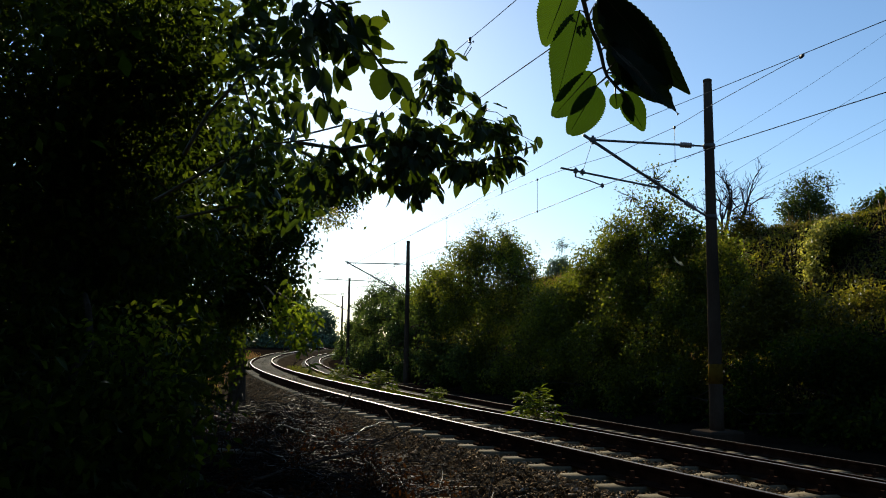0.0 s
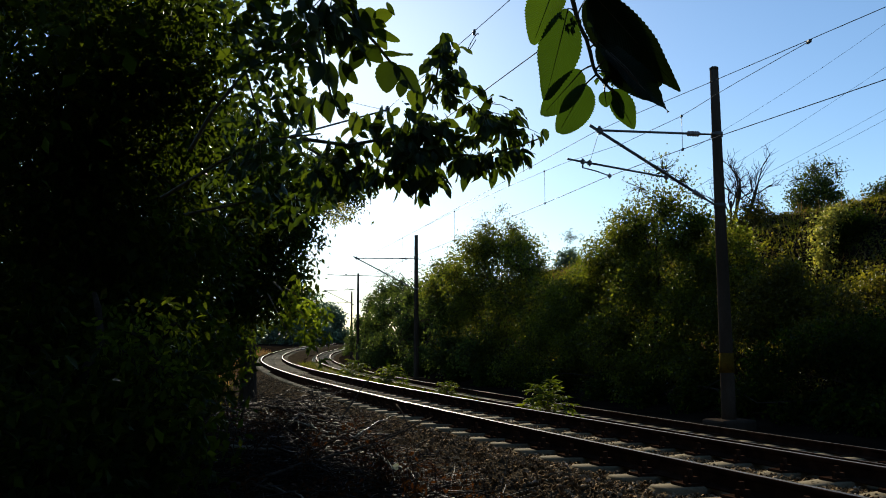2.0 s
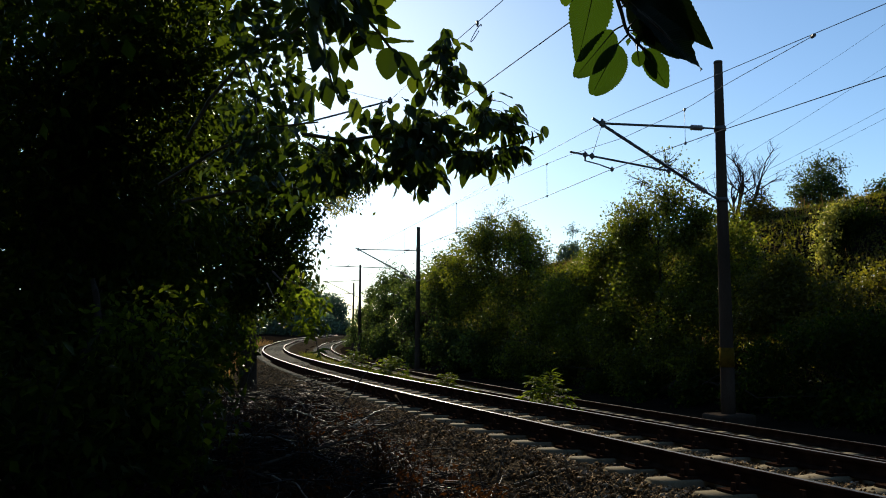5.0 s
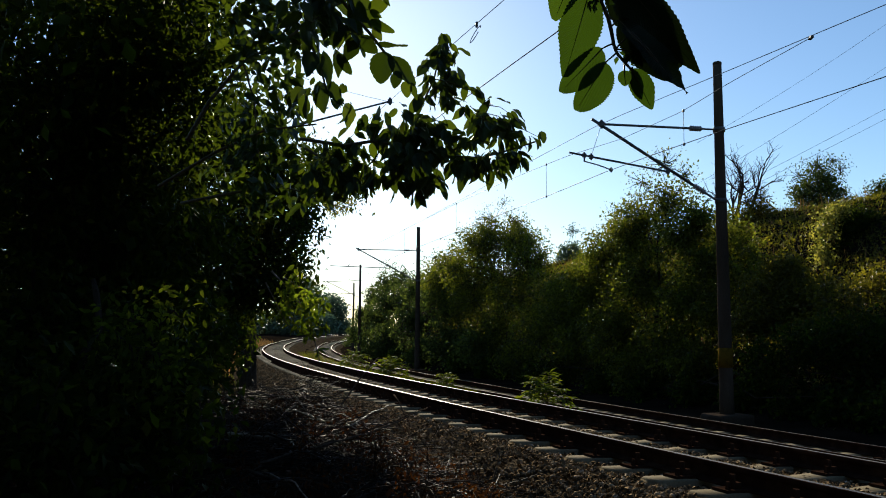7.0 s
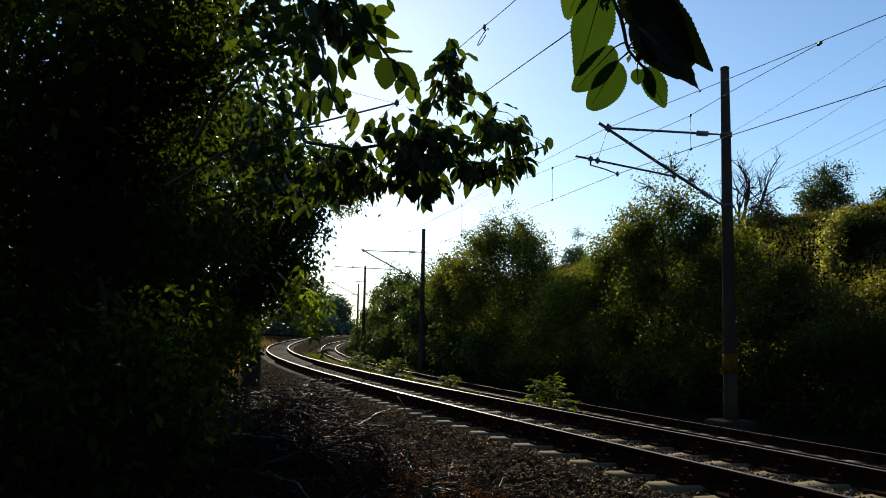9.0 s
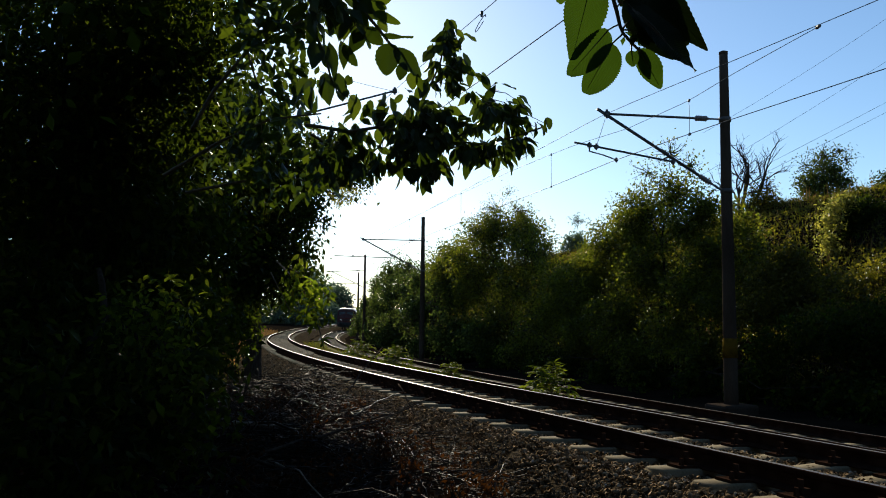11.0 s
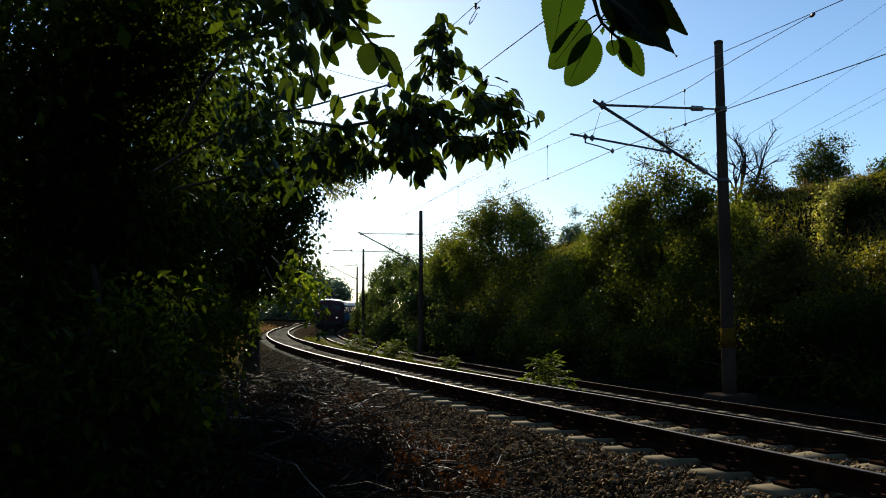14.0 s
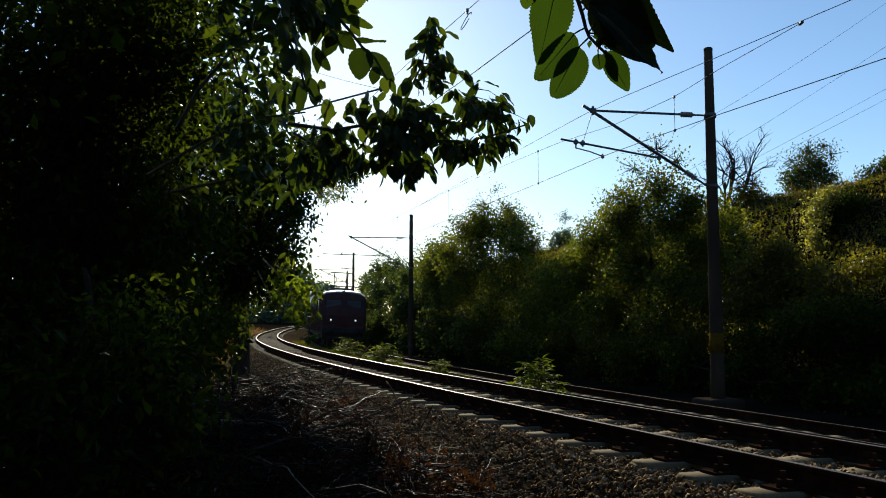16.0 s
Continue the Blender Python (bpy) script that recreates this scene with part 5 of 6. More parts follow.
# ---------------------------------------------------------------- near leaves
def blade_mesh(name, length, width, mat, teeth=20, fold=0.18, curl=0.12, wave=0.03, blunt=0.0, lean=0.0, seed=0):
    """A toothed leaf blade along +y from its stalk end, facing +z. blunt: 0 pointed, 1 round; lean: one half broader than the other."""
    rows, cols = teeth * 2 + 1, 4
    v, f, uv = [], [], []
    for i in range(rows):
        t = i / (rows - 1)
        sharp = (math.sin(math.pi * (t ** 0.8)) ** 0.75) * (1 - 0.45 * max(0, t - 0.6) / 0.4) + (0.10 * max(0, 1 - t) if t > 0.8 else 0)
        prof = sharp * (1 - blunt) + blunt * max(math.sin(math.pi * t ** 0.92), 0) ** 0.48
        half = 0.5 * width * max(prof, 0.004)
        tooth = 1.0 + (0.045 if i % 2 else -0.02) * (1 if 0.06 < t < 0.97 else 0)
        ph = wave * length * math.sin(t * 9 + seed)
        for j in range(-cols, cols + 1):
            a = j / cols
            x = a * half * (tooth if abs(j) == cols else 1) * (1 + lean * (1 if a > 0 else -1))
            z = fold * abs(x) - curl * length * t * t + ph * a * abs(a) + 0.006 * length * math.cos(t * 55 - abs(a) * 7) * abs(a)
            v.append((x, t * length + (0.012 * length * abs(a) if i < rows - 1 else 0), z))
    k = 2 * cols + 1
    i, j = np.meshgrid(np.arange(rows - 1), np.arange(k - 1), indexing="ij")
    f = np.stack([i * k + j, i * k + j + 1, (i + 1) * k + j + 1, (i + 1) * k + j], -1).reshape(-1, 4)
    me = fast_mesh(name, v, f, mat, True)
    lay = me.uv_layers.new(name="UVMap")
    co = np.array(v)
    idx = f.ravel()
    w = np.abs(co[idx, 0]) / width
    lay.data.foreach_set("uv", np.stack([co[idx, 1] / length - 0.55 * w, co[idx, 0] * 0 + 0.0], -1).ravel().astype(np.float32))
    return me


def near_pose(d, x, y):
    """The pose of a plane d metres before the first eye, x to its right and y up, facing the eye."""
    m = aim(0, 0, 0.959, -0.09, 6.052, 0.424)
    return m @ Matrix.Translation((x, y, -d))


def build_near_spray():
    """A twig of broad serrated leaves that hangs close before the lens."""
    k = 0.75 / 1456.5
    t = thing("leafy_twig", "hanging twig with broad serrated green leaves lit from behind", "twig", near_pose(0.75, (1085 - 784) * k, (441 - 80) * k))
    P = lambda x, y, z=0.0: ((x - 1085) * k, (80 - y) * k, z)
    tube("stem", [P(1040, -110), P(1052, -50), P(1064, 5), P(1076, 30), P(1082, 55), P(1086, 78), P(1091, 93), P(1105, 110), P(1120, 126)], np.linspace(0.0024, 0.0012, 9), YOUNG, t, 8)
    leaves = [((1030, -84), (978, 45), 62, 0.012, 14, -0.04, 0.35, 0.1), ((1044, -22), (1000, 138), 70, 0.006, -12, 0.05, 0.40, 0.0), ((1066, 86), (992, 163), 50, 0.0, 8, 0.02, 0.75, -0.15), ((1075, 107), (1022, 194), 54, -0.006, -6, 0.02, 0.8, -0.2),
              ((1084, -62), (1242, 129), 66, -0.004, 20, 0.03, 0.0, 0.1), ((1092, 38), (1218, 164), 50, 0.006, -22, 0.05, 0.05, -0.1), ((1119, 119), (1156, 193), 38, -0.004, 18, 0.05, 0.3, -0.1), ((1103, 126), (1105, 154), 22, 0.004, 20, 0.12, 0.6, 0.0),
              # first three here are added behind to darken the two broad right-hand leaves
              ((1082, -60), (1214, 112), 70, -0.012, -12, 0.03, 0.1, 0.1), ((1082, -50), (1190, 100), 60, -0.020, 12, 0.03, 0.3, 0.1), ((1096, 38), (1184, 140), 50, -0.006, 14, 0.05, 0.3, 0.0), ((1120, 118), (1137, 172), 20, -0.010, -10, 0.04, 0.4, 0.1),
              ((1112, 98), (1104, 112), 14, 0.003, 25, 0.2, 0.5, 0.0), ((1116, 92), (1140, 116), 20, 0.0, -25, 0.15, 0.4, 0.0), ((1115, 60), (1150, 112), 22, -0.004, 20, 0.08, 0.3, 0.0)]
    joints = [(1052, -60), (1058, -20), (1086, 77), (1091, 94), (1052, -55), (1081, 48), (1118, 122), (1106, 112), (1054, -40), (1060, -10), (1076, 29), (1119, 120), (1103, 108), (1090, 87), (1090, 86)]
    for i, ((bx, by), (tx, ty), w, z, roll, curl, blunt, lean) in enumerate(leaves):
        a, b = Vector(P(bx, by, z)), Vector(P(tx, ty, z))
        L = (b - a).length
        me = blade_mesh("leaf", L, w * k * 1.08, LEAF_NEAR_SHADED if i in (4, 5, 8, 9, 10) else LEAF_NEAR, 26 if L > 0.05 else 11, 0.16, curl, 0.03, blunt, lean, seed=i)
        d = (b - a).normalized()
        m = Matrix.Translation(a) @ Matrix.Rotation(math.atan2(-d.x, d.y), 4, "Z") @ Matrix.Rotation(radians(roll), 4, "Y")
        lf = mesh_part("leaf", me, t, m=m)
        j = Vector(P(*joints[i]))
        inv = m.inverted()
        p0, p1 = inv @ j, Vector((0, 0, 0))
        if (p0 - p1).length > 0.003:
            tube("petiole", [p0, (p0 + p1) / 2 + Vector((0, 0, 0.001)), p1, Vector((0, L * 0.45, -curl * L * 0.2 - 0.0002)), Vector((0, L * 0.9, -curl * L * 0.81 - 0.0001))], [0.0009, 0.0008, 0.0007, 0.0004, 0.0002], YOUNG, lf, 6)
    # pale tubes for the midrib lines of a folded leaf's underside
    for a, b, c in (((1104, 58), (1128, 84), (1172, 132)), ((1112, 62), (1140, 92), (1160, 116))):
        tube("fold_midrib", [P(*a, 0.012), P(*b, 0.013), P(*c, 0.012)], [0.0008, 0.0009, 0.0004], PALE_TWIG, t, 6, "pale midrib on the underside of a leaf fold")
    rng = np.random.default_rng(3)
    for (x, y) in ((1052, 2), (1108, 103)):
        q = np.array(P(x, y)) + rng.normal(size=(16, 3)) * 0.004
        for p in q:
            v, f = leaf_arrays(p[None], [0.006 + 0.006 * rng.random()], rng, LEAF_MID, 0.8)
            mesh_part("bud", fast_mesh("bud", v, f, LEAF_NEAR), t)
    return t


def hanging_twig(t, kinds, mat, stem, r, clusters, leaf, rng, dense=0.30, parts=60, droop=1.5, depth=0.09):
    """One twig of a branch: a stem, side twiglets to its leaf tufts, and leaves that hang from them. Tufts are (x, y, radius)."""
    st = hang([np.array((x, y, 0.0)) for x, y in stem], 0.0, 5)
    tube("stem", st, np.linspace(r, r * 0.4, len(st)), YOUNG, t, 6)
    P, A, side = [], [], []
    for x, y, q in clusters:
        c = np.array((x, y, rng.normal() * depth * 0.6))
        j = st[np.argmin(np.linalg.norm(st[:, :2] - c[:2], axis=1))]
        if np.linalg.norm(c - j) > 0.03:
            side.append(tube_arrays(np.array([j, (j + c) / 2 + (0, 0.012, 0), c]), np.array([0.0022, 0.0016, 0.0010]), 5, False))
        n = max(int(dense * (q / leaf) ** 2 * 100), 2)
        d = unit(rng.normal(size=(n, 3)))
        p = c + d * (q * rng.random(n) ** 0.5)[:, None] * np.array([1, 0.9, 1.4]) + np.array([0, 0.3 * leaf, 0])
        P.append(p)
        A.append(unit(d * np.array([0.8, 0.45, 0.7]) + rng.normal(size=(n, 3)) * 0.35 + np.array([0.12, -droop * 0.62, 0.1])))
    P, A = np.concatenate(P), np.concatenate(A)
    if side:
        tagged(mesh_part("twig_tangle", fast_mesh("twig_tangle", *joined(side), YOUNG, True), t), kind="stuff")
    order = np.argsort(-P[:, 2])
    P, A = P[order], A[order]
    n = len(P)
    up = unit(rng.normal(size=(n, 3)) * 0.8 + np.array([0, 0.9, 0.5]))
    B = unit(np.cross(A, up))
    C = np.cross(B, A)
    sz = leaf * (0.7 + 0.5 * rng.random(n))
    for i in range(min(n, parts)):
        mesh_part("leaf", kinds[i % len(kinds)], t, m=Matrix([[*(B[i, k], A[i, k], C[i, k])] + [P[i, k]] for k in range(3)] + [[0, 0, 0, 1]]) @ Matrix.Scale(sz[i], 4))
    if n > parts:
        tpl, f = LEAF_OVAL
        v = P[parts:, None] + sz[parts:, None, None] * (tpl[None, :, :1] * A[parts:, None] + tpl[None, :, 1:2] * B[parts:, None] + tpl[None, :, 2:] * C[parts:, None])
        f = (f[None] + (np.arange(n - parts) * len(tpl))[:, None, None]).reshape(-1, 3)
        tagged(mesh_part("inner_leaves", fast_mesh("inner_leaves", v.reshape(-1, 3), f, mat), t), kind="stuff")


def oval_kinds(mat):
    return [blade_mesh("leaf", 1.0, w, mat, 5, 0.3, c, 0.04, 0.35, seed=k) for k, (w, c) in enumerate(((0.50, 0.20), (0.54, 0.10), (0.46, 0.30), (0.52, -0.05), (0.40, 0.15)))]


def leaf_bunch(name, label, d, stems, blobs, n, leaf, seed, parts=300, droop=0.9, mat=None):
    """A leafy branch before the eye: stems and blobs in metres on a plane d metres away."""
    rng = np.random.default_rng(seed)
    mat = mat or LEAF_FRUIT
    t = thing(name, label, "branch", near_pose(d, 0, 0), "branches of the thicket")
    for st, r in stems:
        tube("stem", hang([np.array(q) for q in st], 0.0, 4), np.linspace(r, r * 0.4, 4 * (len(st) - 1) + 1), YOUNG, t, 7)
    b = np.asarray(blobs, float)
    w = b[:, 3] ** 1.7
    pick = rng.choice(len(b), n, p=w / w.sum())
    p = b[pick, :3] + unit(rng.normal(size=(n, 3))) * (b[pick, 3] * rng.random(n) ** 0.45)[:, None]
    kinds = [blade_mesh("leaf", 1.0, w, mat, 4, 0.25, c, 0.04, seed=k) for k, (w, c) in enumerate(((0.42, 0.22), (0.48, 0.12), (0.38, 0.32), (0.45, -0.05)))]
    order = np.argsort(-p[:, 2])
    p = p[order]
    ax = unit(rng.normal(size=(n, 3)) * np.array([1, 0.7, 0.8]) + np.array([0.1, -droop, 0]))
    up = unit(rng.normal(size=(n, 3)) + np.array([0, 0.8, 0.5]))
    bx = unit(np.cross(ax, up))
    cx = np.cross(bx, ax)
    sz = leaf * (0.6 + 0.6 * rng.random(n))
    rest = []
    for i in range(n):
        m = Matrix(((bx[i, 0], ax[i, 0], cx[i, 0], p[i, 0]), (bx[i, 1], ax[i, 1], cx[i, 1], p[i, 1]), (bx[i, 2], ax[i, 2], cx[i, 2], p[i, 2]), (0, 0, 0, 1))) @ Matrix.Scale(sz[i], 4)
        if i < parts:
            mesh_part("leaf", kinds[i % 4], t, m=m)
        else:
            rest.append(i)
    if rest:
        v, f = leaf_arrays(p[rest], sz[rest], rng, LEAF_FULL, 0, 0.5, np.array([0.1, -droop, 0.0]))
        tagged(mesh_part("inner_leaves", fast_mesh("inner_leaves", v, f, mat), t), kind="stuff")
    return t


def build_butterfly():
    t = thing("butterfly", "small white butterfly in flight", "butterfly")
    tube("body", [(0, -0.009, 0), (0, 0, 0.001), (0, 0.01, 0)], [0.0012, 0.002, 0.001], BLACK, t, 6)
    for sx in (-1, 1):
        for name, pts in (("forewing", [(0, 0.004), (0.012, 0.014), (0.022, 0.012), (0.018, 0.0), (0.006, -0.002)]), ("hindwing", [(0, 0.0), (0.008, -0.002), (0.016, -0.004), (0.013, -0.014), (0.004, -0.012)])):
            bm = bmesh.new()
            top = [bm.verts.new((sx * x, y, 0.001 + 0.5 * x)) for x, y in pts]
            bm.faces.new(top if sx > 0 else top[::-1])
            bmesh.ops.solidify(bm, geom=bm.faces[:], thickness=0.0003)
            part(name, bm, WING, t)
    return t


# ---------------------------------------------------------------- train
def section(w, z0, z1, crown, n=7, shoulder=0.28):
    """Half-round body section: (x, z) pairs, from one foot over the roof to the other."""
    pts = [(-w, z0), (-w, (z0 + z1) / 2), (-w, z1)]
    for i in range(1, n):
        a = math.pi * i / n
        pts.append((-w * math.copysign(abs(math.cos(a)) ** 0.75, math.cos(a)), z1 + (crown - z1) * math.sin(a) ** 0.8))
    return np.array(pts + [(w, z1), (w, (z0 + z1) / 2), (w, z0)])


def loft(name, rows, mat, parent, label="", closed=True):
    """A skin through sections: rows of (y for each point, section)."""
    k = len(rows[0][1])
    v = np.concatenate([np.stack([sec[:, 0], np.broadcast_to(y, (k,)), sec[:, 1]], -1) for y, sec in rows])
    bm = bmesh.new()
    vs = [bm.verts.new(q) for q in v]
    for i in range(len(rows) - 1):
        for j in range(k if closed else k - 1):
            q = (j + 1) % k
            bm.faces.new((vs[i * k + j], vs[i * k + q], vs[(i + 1) * k + q], vs[(i + 1) * k + j]))
    bm.faces.new(vs[:k][::-1])
    bm.faces.new(vs[-k:])
    bmesh.ops.recalc_face_normals(bm, faces=bm.faces[:])
    return part(name, bm, mat, parent, label, smooth=False)


def wheelset_mesh():
    v, f = lathe([(0.0, -0.80), (0.56, -0.80), (0.60, -0.78), (0.60, -0.68), (0.63, -0.66), (0.63, -0.64), (0.2, -0.66), (0.09, -0.6), (0.09, 0.6), (0.2, 0.66), (0.63, 0.64), (0.63, 0.66), (0.60, 0.68), (0.60, 0.78), (0.56, 0.80), (0.0, 0.80)], 20)
    return fast_mesh("wheelset", v[:, [2, 1, 0]], f, BLACK, True)


def bogie(parent, y, wheel, base=2.6):
    bm = box(2.1, base + 1.2, 0.18, 0, 0, 0.72, 0.04)
    for x in (-1.0, 1.0):
        box(0.16, base + 1.4, 0.34, x, 0, 0.70, 0.05, bm)
        for yy in (-base / 2, base / 2):
            box(0.24, 0.40, 0.40, x + math.copysign(0.06, x), yy, 0.60, 0.05, bm)
    b = part("bogie", bm, BLACK, parent, "sooty steel bogie", m=Matrix.Translation((0, y, 0)))
    for yy in (-base / 2, base / 2):
        mesh_part("wheelset", wheel, b, m=Matrix.Translation((0, yy, 0.63)))


def build_locomotive():
    L = 16.4
    t = thing("locomotive", "dull red electric locomotive with two lit headlamps", "locomotive")
    h = L / 2
    z0, z1 = 1.02, 3.12

    def rake(sec, k):
        return k * 0.42 * np.clip((sec[:, 1] - 2.15) / 1.5, 0, 1) ** 1.2

    rows = []
    for y, w, k in ((0.0, 1.30, 1.0), (0.10, 1.44, 1.0), (0.34, 1.50, 0.9), (0.9, 1.52, 0.5), (1.6, 1.52, 0.0)):
        sec = section(w, z0, z1, 3.55)
        rows.append((-h + y + rake(sec, k), sec))
    for y, w, k in ((1.6, 1.52, 0.0), (0.9, 1.52, 0.5), (0.34, 1.50, 0.9), (0.10, 1.44, 1.0), (0.0, 1.30, 1.0)):
        sec = section(w, z0, z1, 3.55)
        rows.append((h - y - rake(sec, k), sec))
    loft("body", rows, RED_PAINT, t, "dull red painted body with rounded nose")
    rows = []
    for y, w, top in ((0.44, 1.28, 3.56), (0.58, 1.46, 3.66), (1.2, 1.55, 3.74), (L - 1.2, 1.55, 3.74), (L - 0.58, 1.46, 3.66), (L - 0.44, 1.28, 3.56)):
        sec = section(w, 3.10, 3.16, top)
        rows.append((-h + y + 0 * sec[:, 0], sec))
    loft("roof", rows, ROOF_PAINT, t, "silvery curved roof")
    tilt = math.atan2(0.42, 1.5)
    for end in (-1, 1):
        for x in (-0.66, 0.66):
            m = Matrix.Translation((x, end * (h - 0.20), 2.72)) @ Matrix.Rotation(-end * tilt * 0.9, 4, "X") @ Matrix.Rotation(end * math.copysign(0.12, x), 4, "Z")
            fr = part("windscreen_frame", box(1.06, 0.10, 0.74, 0, 0, 0, 0.05), BLACK, t, m=m)
            part("pane", box(0.94, 0.05, 0.62, 0, end * 0.045, 0, 0.02), PANE, fr, "windscreen pane tinted for a mirrored sky")
        for x in (-0.79, 0.79):
            v, f = lathe([(0.0, 0.0), (0.15, 0.0), (0.17, 0.03), (0.17, 0.12), (0.14, 0.13), (0.12, 0.10), (0.0, 0.10)], 16)
            m = Matrix.Translation((x, end * (h - 0.06), 1.76)) @ Matrix.Rotation(-end * math.pi / 2, 4, "X")
            hl = mesh_part("headlamp", fast_mesh("headlamp", v, f, BLACK, True), t, "round headlamp", m)
            v, f = lathe([(0.0, 0.125), (0.045, 0.122), (0.062, 0.112), (0.062, 0.10), (0.0, 0.10)], 14)
            mesh_part("lens", fast_mesh("lens", v, f[:, ::-1], LAMP_GLOW if end < 0 else PANE, True), hl, "glowing lamp lens" if end < 0 else "dark lamp lens")
        v, f = lathe([(0.0, 0.0), (0.13, 0.0), (0.14, 0.2), (0.1, 0.24), (0.0, 0.24)], 12)
        mesh_part("top_lamp", fast_mesh("top_lamp", v, f, GREY_PAINT, True), t, "", Matrix.Translation((0, end * (h - 0.42), 3.55)) @ Matrix.Rotation(-end * math.pi / 2, 4, "X"))
        part("buffer_beam", box(2.7, 0.30, 0.42, 0, end * (h + 0.02), 1.06, 0.04), BLACK, t)
        for z, hh in ((1.98, 0.05), (1.52, 0.05)):
            part("nose_stripe", box(2.5, 0.06, hh, 0, end * (h + 0.01), z, 0.01), RED_BAND, t, "bright red stripe round the nose")
        for x in (-0.875, 0.875):
            v, f = lathe([(0.0, 0.0), (0.11, 0.0), (0.11, 0.32), (0.08, 0.34), (0.08, 0.46), (0.23, 0.48), (0.24, 0.51), (0.0, 0.53)], 16)
            mesh_part("buffer", fast_mesh("buffer", v, f, BLACK, True), t, "round steel buffer", Matrix.Translation((x, end * (h + 0.12), 1.06)) @ Matrix.Rotation(-end * math.pi / 2, 4, "X"))
        part("coupling_hook", box(0.08, 0.4, 0.14, 0, end * (h + 0.3), 1.02, 0.03), BLACK, t)
        bm = box(2.6, 0.08, 0.42, 0, end * (h - 0.05), 0.42, 0.03)
        part("plough", bm, BLACK, t, m=Matrix.Rotation(end * 0.04, 4, "X"))
        for x in (-1.53, 1.53):
            part("cab_door", box(0.04, 0.62, 1.9, x, end * (h - 2.1), 2.0, 0.015), RED_PAINT, t)
            part("cab_window", box(0.05, 0.7, 0.62, x, end * (h - 1.25), 2.7, 0.02), PANE, t)
            tube("handrail", [(x * 1.03, end * (h - 1.72), 1.2), (x * 1.05, end * (h - 1.72), 1.8), (x * 1.03, end * (h - 1.72), 2.4)], 0.016, STEEL, t, 6)
    for x in (-1.525, 1.525):
        for i in range(6):
            g = part("side_grille", box(0.05, 1.1, 0.5, x, -3.9 + 1.55 * i, 2.72, 0.02), BLACK, t, "dark louvred side grille")
            for j in range(4):
                part("louvre", box(0.03, 1.0, 0.04, x * 1.02, -3.9 + 1.55 * i, 2.54 + 0.11 * j), BLACK, g)
    part("underframe", box(2.5, L - 0.8, 0.34, 0, 0, 0.95, 0.04), BLACK, t)
    part("battery_box", box(2.3, 3.2, 0.5, 0, 0, 0.62, 0.06), BLACK, t)
    wheel = wheelset_mesh()
    for y in (-4.4, 4.4):
        bogie(t, y, wheel, 3.2)
    for y, up in ((-5.0, True), (4.4, False)):
        bm = box(1.5, 1.9, 0.09, 0, 0, 3.86, 0.03)
        for x in (-0.6, 0.6):
            for yy in (-0.75, 0.75):
                box(0.12, 0.12, 0.22, x, yy, 3.74, 0.03, bm)
        pg = part("pantograph", bm, STEEL, t, "steel pantograph on the roof", m=Matrix.Translation((0, y, 0)))
        top = 5.0 if up else 4.15
        for x in (-0.45, 0.45):
            tube("pantograph_arm", [(x, -0.8, 3.92), (x * 0.8, 0.9 if up else 1.1, (3.92 + top) / 2), (x * 1.1, 0.0, top - 0.05)], 0.028, STEEL, pg, 6)
            tube("pantograph_arm", [(x, 0.8, 3.92), (x * 0.8, -0.9 if up else -1.1, (3.92 + top) / 2), (x * 1.1, 0.0, top - 0.05)], 0.028, STEEL, pg, 6)
        for yy in (-0.16, 0.16):
            tube("collector", [(-0.95, yy, top - 0.22), (-0.72, yy, top - 0.03), (-0.5, yy, top), (0.5, yy, top), (0.72, yy, top - 0.03), (0.95, yy, top - 0.22)], 0.03, BLACK, pg, 6)
    for i in range(3):
        insul = insulator(t, (-0.4 + 0.4 * i, -2.0, 3.68), (-0.4 + 0.4 * i, -2.0, 4.05))
    part("roof_equipment", box(1.3, 1.6, 0.34, 0.0, -2.9, 3.86, 0.06), BLACK, t)
    for i in range(4):
        insulator(t, (-0.66 + 0.44 * i, -6.2, 3.62), (-0.66 + 0.44 * i, -6.2, 4.0))
    part("roof_crossbar", box(2.0, 0.10, 0.07, 0.0, -6.2, 4.02, 0.02), BLACK, t)
    tube("roof_busbar", [(0.1, -3.4, 4.06), (0.1, -0.4, 4.06), (0.1, 3.2, 4.06)], 0.03, COPPER, t, 6)
    return t


